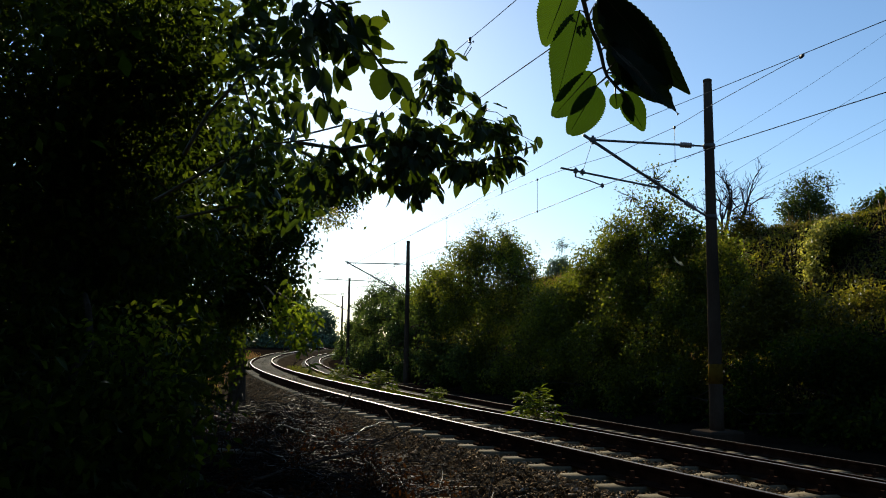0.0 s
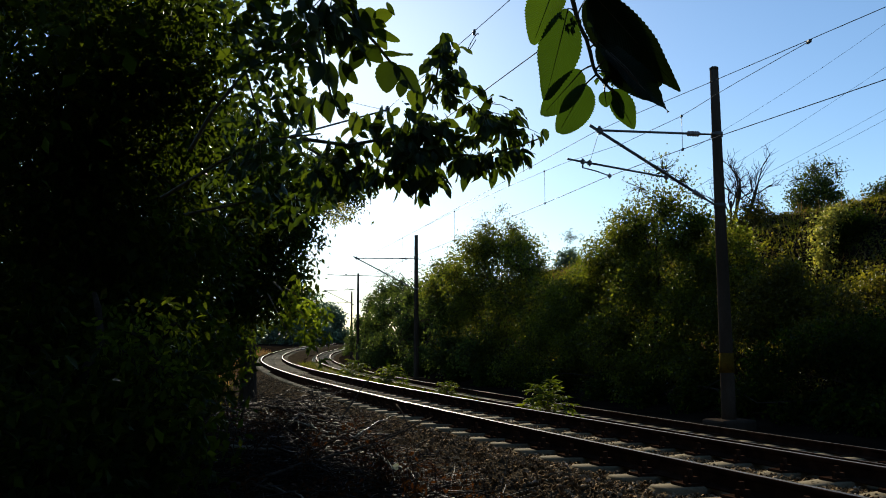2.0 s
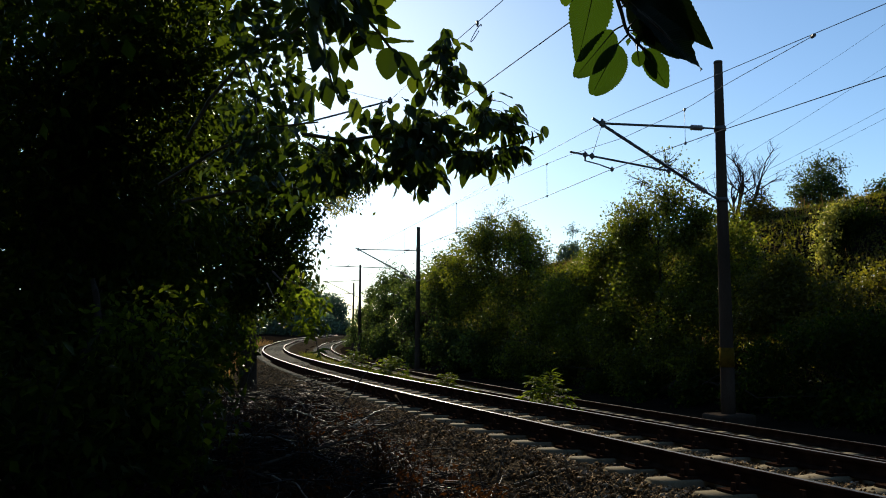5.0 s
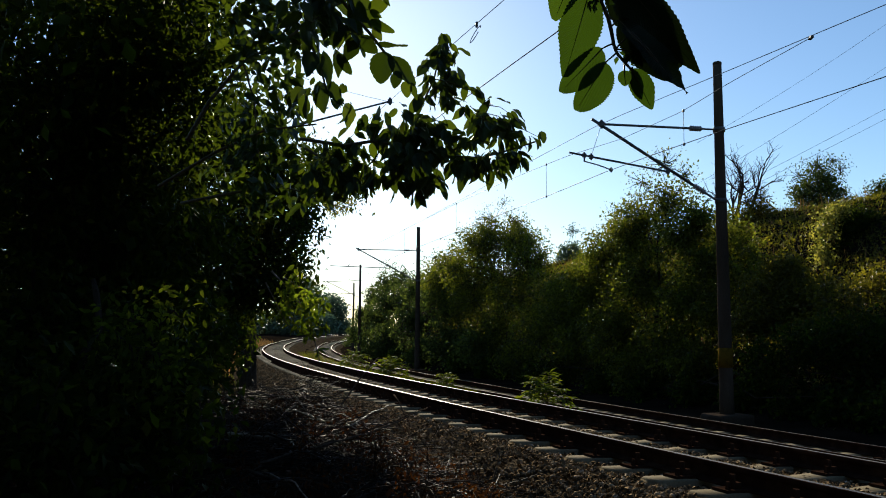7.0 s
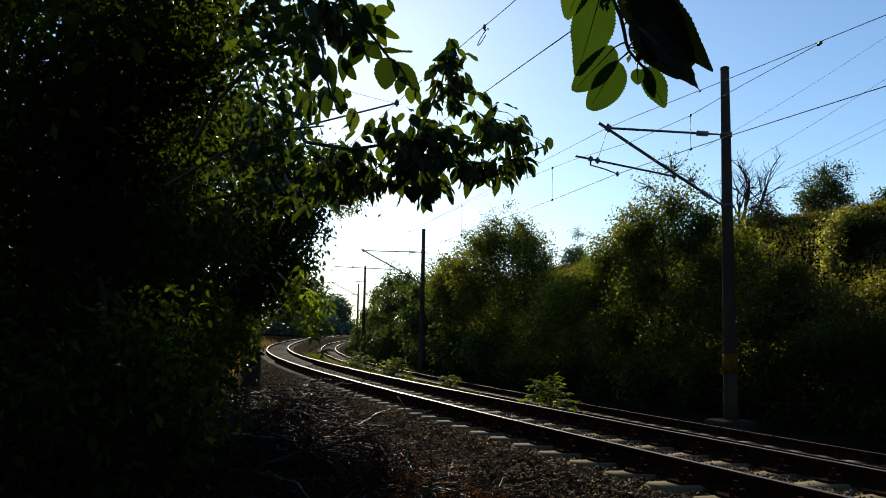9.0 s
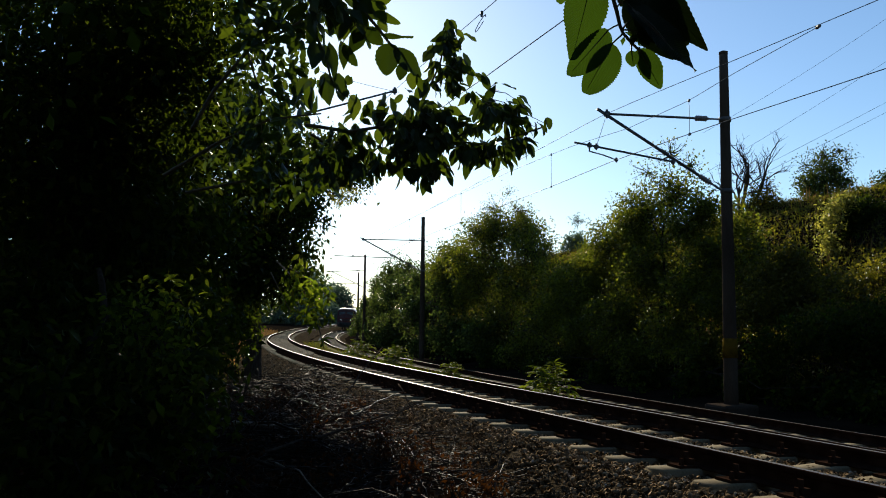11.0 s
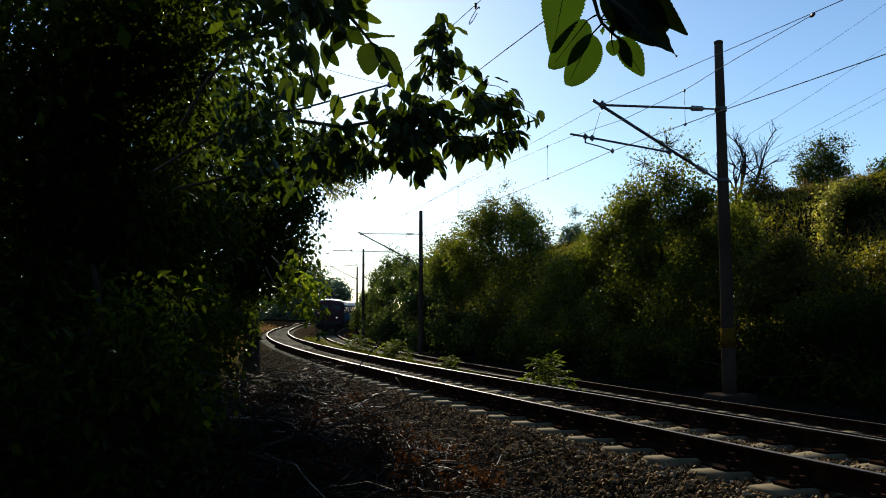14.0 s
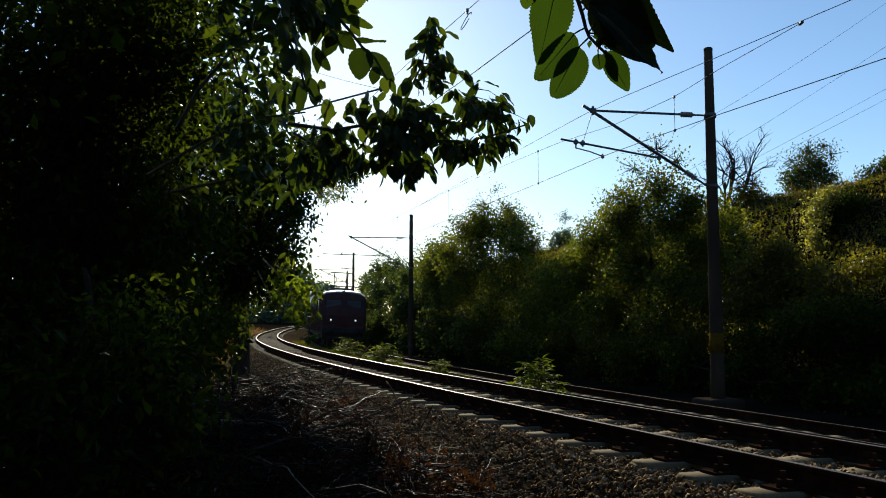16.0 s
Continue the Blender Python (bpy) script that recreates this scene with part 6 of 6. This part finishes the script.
def build_coach():
    L = 24.5
    t = thing("passenger_coach", "blue and pale teal passenger coach with a pale roof", "railway coach", group="coaches of the train")
    h = L / 2
    rows = []
    for y, w in ((0.0, 1.36), (0.12, 1.41), (L - 0.12, 1.41), (L, 1.36)):
        sec = section(w, 1.05, 3.2, 3.85)
        rows.append((-h + y + 0 * sec[:, 0], sec))
    loft("body", rows, TEAL_PAINT, t)
    rows = []
    for y, w in ((0.05, 1.36), (0.3, 1.44), (L - 0.3, 1.44), (L - 0.05, 1.36)):
        sec = section(w, 3.24, 3.3, 3.98)
        rows.append((-h + y + 0 * sec[:, 0], sec))
    loft("roof", rows, ROOF_PAINT, t, "pale grey curved roof")
    for x in (-1.415, 1.415):
        part("lower_panel", box(0.03, L - 2.6, 0.95, x, 0, 1.55, 0.01), BLUE_PAINT, t, "blue painted lower side")
        for i in range(11):
            w = part("window", box(0.04, 1.25, 0.95, x, -9.5 + 1.9 * i, 2.55, 0.05), BLACK, t)
            part("pane", box(0.05, 1.13, 0.83, x, -9.5 + 1.9 * i, 2.55, 0.03), PANE, w)
        for y in (-h + 0.75, h - 0.75):
            part("door", box(0.04, 0.8, 1.95, x, y, 2.1, 0.02), BLUE_PAINT, t)
    for e in (-1, 1):
        part("gangway", box(1.2, 0.5, 2.2, 0, e * (h + 0.15), 2.15, 0.08), BLACK, t)
        for x in (-0.875, 0.875):
            tube("buffer", [(x, e * (h - 0.1), 1.06), (x, e * (h + 0.4), 1.06), (x, e * (h + 0.44), 1.06)], [0.09, 0.09, 0.22], BLACK, t, 12)
    part("underframe", box(2.4, L - 4, 0.4, 0, 0, 0.85, 0.05), BLACK, t)
    wheel = wheelset_mesh()
    for y in (-8.7, 8.7):
        bogie(t, y, wheel)
    return t


def ride(s, half):
    """The pose of a vehicle whose pivots stand half a metre count before and behind s on the far track."""
    a, b = on_line(s - half, FAR_U, FAR_Z + rise(s - half)), on_line(s + half, FAR_U, FAR_Z + rise(s + half))
    d = b - a
    return Matrix.Translation(((a + b) / 2).tolist()) @ Matrix.Rotation(math.atan2(d[1], d[0]) - math.pi / 2, 4, "Z") @ Matrix.Rotation(math.atan2(d[2], math.hypot(d[0], d[1])), 4, "X") @ Matrix.Rotation(math.atan(CANT), 4, "Y")


# ---------------------------------------------------------------- the place
build_ground()
build_beds()
MAST_LABEL = "tall round concrete mast carrying the overhead line bracket"
build_mast(14.33, MAST_U, -0.80, 7.44, "tall round concrete mast with a faded yellow band", (3.358, 5.771), (3.119, 5.678), (0.10, 5.825), (0.12, 4.14),
           reg=((3.925, 4.972), (1.428, 4.724), (3.539, 4.80), (2.892, 4.66)), band=True)
build_mast(43.69, MAST_U, -0.93, 7.11, MAST_LABEL, (3.574, 5.844), (3.414, 5.754), (0.08, 5.80), (0.12, 4.08))
build_mast(76.3, MAST_U, -0.9, 7.60, "concrete mast with an overhead line bracket and a top bar", (3.236, 6.025), (3.05, 5.95), (0.10, 6.13), (0.12, 4.53), bar=((2.9, 7.47), (-2.6, 7.37)))
build_mast(100.0, MAST_U - 0.35, -0.9, 7.2, MAST_LABEL, (3.2, 5.9), (3.05, 5.8), (0.10, 5.9), (0.12, 4.3))
build_wires()
build_bank_trees()
bare_tree((12.33, 34.5, 5.58), [((0.50, 0.2, 1.42), 0.10), ((0.92, -0.2, 1.12), 0.085), ((-0.32, 0.1, 1.40), 0.07)], 9)
build_hill_cover()
build_left_thicket()
build_sun_flecks()
build_shade_trees()
sapling(12.97, -2.45, -0.50, 0.56, 0.69, 300)
sapling(19.08, -2.45, -0.50, 0.45, 0.44, 301)
sapling(25.46, -2.45, -0.50, 0.52, 0.77, 302)
sapling(32.77, -2.45, -0.50, 0.58, 0.83, 303)
grass_patch("track_grass", "green grass and weeds growing between the tracks", GRASS, [(18, 34, -3.2, -2.0, -0.62, 0.6), (34, 70, -3.4, -1.7, -0.6, 0.4)], 8000, 0.3, 41)
grass_patch("verge_grass", "green grass tufts at the foot of the trunk", GRASS, [(11, 17, 2.3, 3.2, None, 0.5), (17, 40, 1.9, 4.0, None, 0.5)], 2600, 0.26, 42)
grass_patch("dry_verge_grass", "dry brown grass along the far verge", STRAW, [(30, 110, 1.9, 7.0, None, 1.0)], 14000, 0.7, 43)
build_brushwood()
dry_weed(-0.47, 5.84, 0.36, 0.22, 160, 400)
dry_weed(-0.10, 7.73, 0.34, 0.18, 120, 401)
dry_weed(-1.14, 7.67, 0.40, 0.25, 160, 402)
dry_weed(-2.40, 9.33, 0.70, 0.22, 160, 403)
dry_weed(0.31, 5.83, 0.19, 0.16, 70, 404)
dry_weed(-0.24, 5.81, 0.29, 0.20, 120, 405)
dry_weed(-1.76, 8.42, 0.38, 0.25, 130, 406)
dry_weed(-1.03, 9.41, 0.34, 0.20, 120, 407)
dry_weed(0.19, 7.09, 0.19, 0.15, 70, 408)
dry_weed(-1.01, 6.25, 0.26, 0.20, 120, 409)
for i, (x, y, h, w) in enumerate(((-0.55, 5.15, 0.24, 0.20), (-0.25, 5.05, 0.26, 0.18), (0.08, 5.15, 0.22, 0.18), (0.30, 5.30, 0.20, 0.16), (-0.85, 5.05, 0.22, 0.20), (0.05, 6.4, 0.26, 0.2), (-0.35, 6.7, 0.3, 0.22),
                                  (-0.65, 6.9, 0.3, 0.24), (0.35, 6.3, 0.22, 0.16), (-0.15, 8.6, 0.3, 0.2), (-1.5, 6.6, 0.4, 0.3), (-1.25, 5.2, 0.3, 0.22), (-0.75, 8.4, 0.3, 0.25), (0.1, 7.5, 0.26, 0.18))):
    dry_weed(x, y, h, w, 110, 410 + i)
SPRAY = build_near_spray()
BRANCH = thing("fruit_tree_branch", "leafy branch with drooping oval leaves against the sky", "branch", near_pose(3.5, 0, 0), "branches of the thicket")
TWIG_RNG, OVALS = np.random.default_rng(51), oval_kinds(LEAF_FRUIT)
hanging_twig(BRANCH, OVALS, LEAF_FRUIT, [(-0.61, 0.469), (-0.418, 0.44), (-0.298, 0.459), (-0.154, 0.43), (-0.01, 0.399), (0.159, 0.387), (0.291, 0.423), (0.399, 0.459)], 0.008,
             [(-0.298, 0.483, 0.058), (-0.226, 0.483, 0.067), (-0.154, 0.471, 0.072), (-0.082, 0.464, 0.072), (-0.202, 0.399, 0.082), (-0.118, 0.392, 0.082), (-0.046, 0.411, 0.072), (0.026, 0.392, 0.062), (-0.25, 0.339, 0.067), (-0.154, 0.32, 0.072), (-0.082, 0.3, 0.072), (-0.034, 0.272, 0.048), (-0.106, 0.243, 0.043), (-0.202, 0.272, 0.048), (-0.288, 0.286, 0.048), (-0.346, 0.411, 0.048), (-0.394, 0.38, 0.053), (-0.447, 0.387, 0.048), (-0.322, 0.545, 0.038), (-0.26, 0.574, 0.029), (-0.394, 0.476, 0.038)], 0.077, TWIG_RNG, 0.24)
hanging_twig(BRANCH, OVALS, LEAF_FRUIT, [(-0.13, 0.519), (-0.077, 0.639), (-0.038, 0.723), (-0.022, 0.795), (-0.034, 0.848), (-0.01, 0.901)], 0.005,
             [(0.0, 0.824, 0.038), (-0.038, 0.771, 0.041), (0.038, 0.767, 0.043), (-0.048, 0.704, 0.038), (0.034, 0.699, 0.038), (0.0, 0.646, 0.041), (-0.072, 0.613, 0.034), (0.038, 0.613, 0.029), (0.101, 0.694, 0.024), (0.125, 0.661, 0.019), (-0.01, 0.901, 0.012), (-0.062, 0.831, 0.019), (0.053, 0.81, 0.017), (-0.118, 0.512, 0.053), (-0.038, 0.526, 0.048), (0.014, 0.483, 0.038), (-0.168, 0.55, 0.029)], 0.075, TWIG_RNG, 0.46)
hanging_twig(BRANCH, OVALS, LEAF_FRUIT, [(0.026, 0.406), (0.135, 0.488), (0.178, 0.567), (0.202, 0.622)], 0.005,
             [(0.096, 0.584, 0.026), (0.159, 0.567, 0.036), (0.207, 0.594, 0.022), (0.231, 0.536, 0.048), (0.293, 0.536, 0.031), (0.288, 0.572, 0.019), (0.159, 0.488, 0.048), (0.111, 0.459, 0.041), (0.25, 0.464, 0.043), (0.312, 0.464, 0.029), (0.36, 0.454, 0.022), (0.409, 0.464, 0.012)], 0.075, TWIG_RNG, 0.46)
hanging_twig(BRANCH, OVALS, LEAF_FRUIT, [(0.038, 0.387), (0.135, 0.339), (0.231, 0.344), (0.315, 0.375)], 0.005,
             [(0.074, 0.344, 0.048), (0.115, 0.31, 0.034), (0.159, 0.344, 0.043), (0.207, 0.372, 0.043), (0.231, 0.334, 0.034), (0.291, 0.372, 0.034), (0.339, 0.372, 0.022)], 0.075, TWIG_RNG, 0.46)
hanging_twig(BRANCH, OVALS, LEAF_FRUIT, [(-0.586, 0.43), (-0.442, 0.339), (-0.418, 0.279), (-0.442, 0.231)], 0.006,
             [(-0.514, 0.344, 0.048), (-0.466, 0.3, 0.048), (-0.394, 0.3, 0.041), (-0.37, 0.262, 0.026), (-0.413, 0.257, 0.026), (-0.562, 0.32, 0.038), (-0.548, 0.243, 0.038), (-0.49, 0.238, 0.029), (-0.502, 0.195, 0.024), (-0.466, 0.43, 0.034), (-0.334, 0.339, 0.038)], 0.075, TWIG_RNG, 0.46)
SHOOT = thing("hanging_shoot", "hanging shoot with large drooping leaves near the lens", "branch", near_pose(2.0, 0, 0), "branches of the thicket")
hanging_twig(SHOOT, OVALS, LEAF_FRUIT, [(-0.308, 0.688), (-0.225, 0.578), (-0.177, 0.523), (-0.143, 0.479), (-0.115, 0.455), (-0.085, 0.402)], 0.005,
             [(-0.335, 0.585, 0.047), (-0.28, 0.585, 0.047), (-0.228, 0.578, 0.044), (-0.236, 0.52, 0.044), (-0.198, 0.496, 0.022), (-0.328, 0.53, 0.033), (-0.266, 0.475, 0.019)], 0.070, TWIG_RNG, 0.30, 40, depth=0.05)
hanging_twig(SHOOT, OVALS, LEAF_FRUIT, [(-0.335, 0.523), (-0.301, 0.455), (-0.287, 0.4), (-0.266, 0.352)], 0.004,
             [(-0.305, 0.444, 0.022), (-0.328, 0.379, 0.03), (-0.291, 0.375, 0.027), (-0.253, 0.35, 0.019), (-0.335, 0.441, 0.019), (-0.225, 0.338, 0.011)], 0.070, TWIG_RNG, 0.30, 40, depth=0.05)
for i, (a, b, w, roll) in enumerate([((-0.139, 0.476), (-0.152, 0.398), 0.058, 12), ((-0.132, 0.465), (-0.065, 0.395), 0.041, -20), ((-0.107, 0.43), (-0.118, 0.386), 0.027, 10), ((-0.091, 0.405), (-0.085, 0.364), 0.026, -15), ((-0.076, 0.402), (-0.063, 0.358), 0.016, 30), ((-0.168, 0.496), (-0.085, 0.486), 0.015, 60), ((-0.177, 0.551), (-0.117, 0.52), 0.023, 35), ((-0.17, 0.531), (-0.147, 0.501), 0.023, -30), ((-0.181, 0.581), (-0.132, 0.588), 0.032, 25), ((-0.176, 0.575), (-0.148, 0.556), 0.019, 40), ((-0.148, 0.617), (-0.128, 0.584), 0.012, 20), ((-0.198, 0.603), (-0.176, 0.575), 0.027, -25), ((-0.198, 0.512), (-0.159, 0.471), 0.036, 30), ((-0.253, 0.471), (-0.221, 0.419), 0.027, 30), ((-0.287, 0.479), (-0.271, 0.386), 0.027, -35)]):
    a, b = Vector((*a, 0.02)), Vector((*b, 0.02))
    d = (b - a).normalized()
    mesh_part("leaf", blade_mesh("leaf", (b - a).length, w * 1.1, LEAF_FRUIT, 8, 0.2, 0.06, 0.03, 0.4, seed=i), SHOOT, m=Matrix.Translation(a) @ Matrix.Rotation(math.atan2(-d.x, d.y), 4, "Z") @ Matrix.Rotation(radians(roll), 4, "Y"))
leaf_bunch("sunlit_sprig", "bright green leafy sprig hanging beside the trunk", 7.0, [([(-1.461, -0.187, 0.000), (-1.269, -0.380, 0.000), (-1.149, -0.572, 0.000), (-1.096, -0.764, 0.000), (-1.048, -0.956, 0.000)], 0.008), ([(-1.365, -0.235, 0.000), (-1.125, -0.380, 0.000), (-0.956, -0.572, 0.000)], 0.006), ([(-1.509, -0.284, 0.000), (-1.365, -0.572, 0.000), (-1.269, -0.716, 0.000)], 0.006)],
                   [(-1.173, -0.452, -0.004, 0.125), (-1.077, -0.572, 0.115, 0.106), (-1.293, -0.356, 0.111, 0.125), (-0.995, -0.668, 0.054, 0.048), (-1.134, -0.726, 0.010, 0.058), (-1.365, -0.548, -0.054, 0.115), (-1.028, -0.476, -0.081, 0.077), (-1.197, -0.620, 0.113, 0.087), (-1.245, -0.211, 0.004, 0.096), (-1.067, -0.870, -0.092, 0.038)], 260, 0.078, 53, 300, mat=LEAF_SPRIG)
leaf_bunch("fruit_tree_branch", "low branch with large drooping sunlit leaves in the thicket", 4.2, [([(-1.309, 0.551, 0.000), (-1.194, 0.753, 0.000), (-1.021, 0.954, 0.000), (-0.761, 1.099, 0.000), (-0.531, 1.329, 0.000)], 0.012), ([(-1.453, 0.320, 0.000), (-1.165, 0.493, 0.000), (-0.905, 0.608, 0.000), (-0.646, 0.637, 0.000)], 0.01), ([(-1.338, 0.234, 0.000), (-1.050, 0.291, 0.000), (-0.819, 0.320, 0.000), (-0.675, 0.277, 0.000)], 0.009), ([(-1.021, 0.954, 0.000), (-0.963, 0.753, 0.000), (-0.949, 0.522, 0.000), (-0.905, 0.349, 0.000)], 0.006)],
                   [(-0.923, 0.998, 0.173, 0.138), (-0.899, 1.237, -0.410, 0.206), (-0.612, 1.151, 0.218, 0.150), (-1.226, 0.770, -0.991, 0.143), (-1.012, 0.787, -0.280, 0.200), (-0.869, 0.957, -0.592, 0.181), (-1.025, 0.437, -0.017, 0.174), (-0.987, 0.699, -0.864, 0.191), (-0.861, 0.314, 0.077, 0.136), (-0.765, 0.599, -0.366, 0.113), (-0.670, 0.311, 0.118, 0.101), (-1.132, 1.378, -0.456, 0.144), (-1.017, 1.494, -0.519, 0.194), (-1.015, 0.991, -0.035, 0.145), (-0.815, 1.012, 0.229, 0.177), (-0.788, 1.322, -0.601, 0.181), (-0.984, 0.537, 0.208, 0.110), (-0.956, 0.656, 0.154, 0.181), (-0.969, 0.941, -0.860, 0.191), (-1.135, 0.403, -0.278, 0.184), (-0.893, 0.540, -0.148, 0.164), (-0.882, 0.252, 0.173, 0.133), (-0.783, 0.517, -0.201, 0.109), (-0.893, 0.320, -0.920, 0.127), (-1.172, 1.306, -0.428, 0.143), (-1.047, 1.403, -0.434, 0.191)], 1050, 0.088, 55, 300)
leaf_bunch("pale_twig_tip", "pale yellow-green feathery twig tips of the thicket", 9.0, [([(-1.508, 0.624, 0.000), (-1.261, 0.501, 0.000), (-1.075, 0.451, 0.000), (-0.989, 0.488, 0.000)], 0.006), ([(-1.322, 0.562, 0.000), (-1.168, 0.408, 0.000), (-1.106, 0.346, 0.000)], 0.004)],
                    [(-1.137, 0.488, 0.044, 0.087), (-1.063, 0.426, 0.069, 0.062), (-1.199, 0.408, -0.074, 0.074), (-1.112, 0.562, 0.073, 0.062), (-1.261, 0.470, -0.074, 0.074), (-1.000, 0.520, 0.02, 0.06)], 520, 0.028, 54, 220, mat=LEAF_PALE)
BUTTERFLY = build_butterfly()
LOCOMOTIVE = build_locomotive()
COACHES = [build_coach()]
COACHES += [copy_thing(COACHES[0], Matrix.Identity(4)) for _ in range(2)]
build_stones()
sleeper, clip = sleeper_mesh(), fastening_mesh()
build_track("near railway track of rusty rails on concrete sleepers", 0.0, 0.0, -13.0, 175, 32, sleeper, clip)
build_track("far railway track of rusty rails on concrete sleepers", FAR_U, FAR_Z, -13.0, 330, 8, sleeper, clip)


def motions():
    def sway(ob, rows):
        rest = ob.matrix_basis.copy()
        walk(ob, [(t, Matrix.Translation((x / 1000, y / 1000, z / 1000)) @ rest @ Matrix.Rotation(radians(sum(turn)), 4, "Z")) for t, x, y, z, *turn in rows])

    sway(SPRAY, [
        (0.0, -47.7, 27.0, 11.2, 2.1),
        (0.5, -54.2, 14.7, 25.3, 2.0),
        (1.0, -37.3, 39.6, 6.8, 2.0),
        (1.5, -57.4, 21.3, -4.4, 0.9),
        (2.0, -61.7, 44.3, -1.8, 1.5),
        (2.5, -41.2, 55.0, 19.4, 3.0),
        (3.0, -29.3, 51.3, 27.2, 4.0),
        (3.5, -40.0, 55.4, 15.2, 4.0),
        (4.0, -33.1, 52.3, 16.3, 4.0),
        (6.5, 11.8, 18.5, 15.7, 2.0),
        (7.0, 0.0, 0.0, 0.0, 0.0),
        (7.5, -9.1, -12.2, 6.4, 0.2),
        (8.0, -11.7, -9.9, 10.7, 0.5),
        (8.5, -0.7, -1.0, 2.2, 0.7),
        (9.0, -1.4, -0.0, 9.7, 0.9),
        (11.5, 1.8, -1.6, 1.8, 3.0),
        (12.0, -8.8, 0.5, -6.6, 3.4),
        (12.5, -6.4, -12.8, -5.2, 3.7),
        (13.0, -6.9, -14.7, 1.2, 4.2),
        (13.5, -4.1, -16.0, 5.3, 4.8),
        (14.0, 16.6, 2.4, 2.8, 5.3),
        (14.5, 16.3, -6.5, -2.7, 5.8),
        (15.0, 14.3, -11.3, 0.9, 5.0),
        (15.5, 14.9, -16.5, 1.8, 4.3),
        (16.0, 2.7, -34.7, -5.4, 3.5),])
    sway(BRANCH, [
        (0.0, -20, 22, 58),
        (0.5, -29, 13, 44),
        (1.0, -27, 37, 30),
        (1.5, -28, 16, 45),
        (2.0, -19, 39, 51),
        (2.5, -18, 52, 46),
        (3.0, -19, 48, 59),
        (3.5, -15, 51, 58),
        (4.0, -19, 50, 37),
        (6.5, 12, 19, 10),
        (7.0, 0, 0, 0),
        (7.5, -6, -12, 5),
        (8.0, -4, -10, 12),
        (8.5, 2, -1, 4),
        (9.0, -3, 2, -7),
        (11.5, 5, -3, 16),
        (12.0, -1, -2, 15),
        (12.5, -3, -15, 12),
        (13.0, -4, -15, 6),
        (13.5, -2, -15, -1),
        (14.0, 16, 2, 7),
        (14.5, 23, -7, 5),
        (15.0, 17, -12, 4),
        (15.5, 15, -17, 7),
        (16.0, 5, -36, 6),])
    sway(SHOOT, [
        (0.0, -26, 27, 12),
        (0.5, -34, 16, 10),
        (1.0, -45, 41, -8),
        (1.5, -37, 20, 5),
        (2.0, -23, 43, 11),
        (2.5, -9, 56, 13),
        (3.0, -32, 54, 2),
        (3.5, -41, 57, 1),
        (4.0, -24, 53, 11),
        (6.5, 2, 20, 3),
        (7.0, 0, 0, 0),
        (7.5, 6, -13, 11),
        (8.0, -16, -9, -3),
        (8.5, -26, 1, -14),
        (9.0, -12, 2, -5),
        (11.5, 3, 0, -9),
        (12.0, -9, 2, -18),
        (12.5, -26, -10, -28),
        (13.0, -24, -12, -27),
        (13.5, -10, -13, -20),
        (14.0, -1, 5, -24),
        (14.5, -8, -3, -33),
        (15.0, -7, -8, -29),
        (15.5, -4, -14, -23),
        (16.0, -11, -32, -28),])
    walk(BUTTERFLY, [
        (0.0, pose(0.71, 2.53, 1.25, 35, 20, 40)),
        (0.1, pose(0.74, 2.53, 1.05, 35, 20, 63)),
        (0.2, pose(0.81, 2.53, 0.79, 35, 20, 69)),
        (0.3, pose(0.76, 2.51, 0.87, 35, 20, 52)),
        (0.4, pose(0.70, 2.51, 1.00, 35, 20, 26)),
        (0.5, pose(0.66, 2.51, 1.12, 35, 20, 10)),
        (0.7, pose(0.54, 2.51, 1.09, 35, 20, 40)),
        (0.9, pose(0.43, 2.54, 0.99, 35, 20, 69)),
        (1.1, pose(0.34, 2.54, 0.94, 35, 20, 26)),
        (1.3, pose(0.21, 2.52, 0.88, 35, 20, 17)),
        (1.5, pose(0.12, 2.52, 0.85, 35, 20, 64)),
        (1.8, pose(-0.05, 2.54, 0.72, 35, 20, 25)),
        (2.1, pose(-0.27, 2.54, 0.55, 35, 20, 41)),
        (2.5, pose(-0.71, 2.56, 0.35, 35, 20, 25)),
        (3.0, pose(-1.59, 2.55, 0.31, 35, 20, 68)),
        (3.6, pose(-2.60, 1.60, -0.30, 0, 0, 40)),
        (16.0, pose(-2.60, 1.60, -0.30, 0, 0, 40)),
    ])
    times = [i * 0.5 for i in range(33)]
    nose = lambda t: 51.4 + 17.37 * (16.0 - t)
    walk(LOCOMOTIVE, [(t, ride(nose(t) + 8.2, 4.4)) for t in times])
    for i, coach in enumerate(COACHES):
        walk(coach, [(t, ride(nose(t) + 17.3 + 12.25 + 25.4 * i, 8.7)) for t in times])


motions()
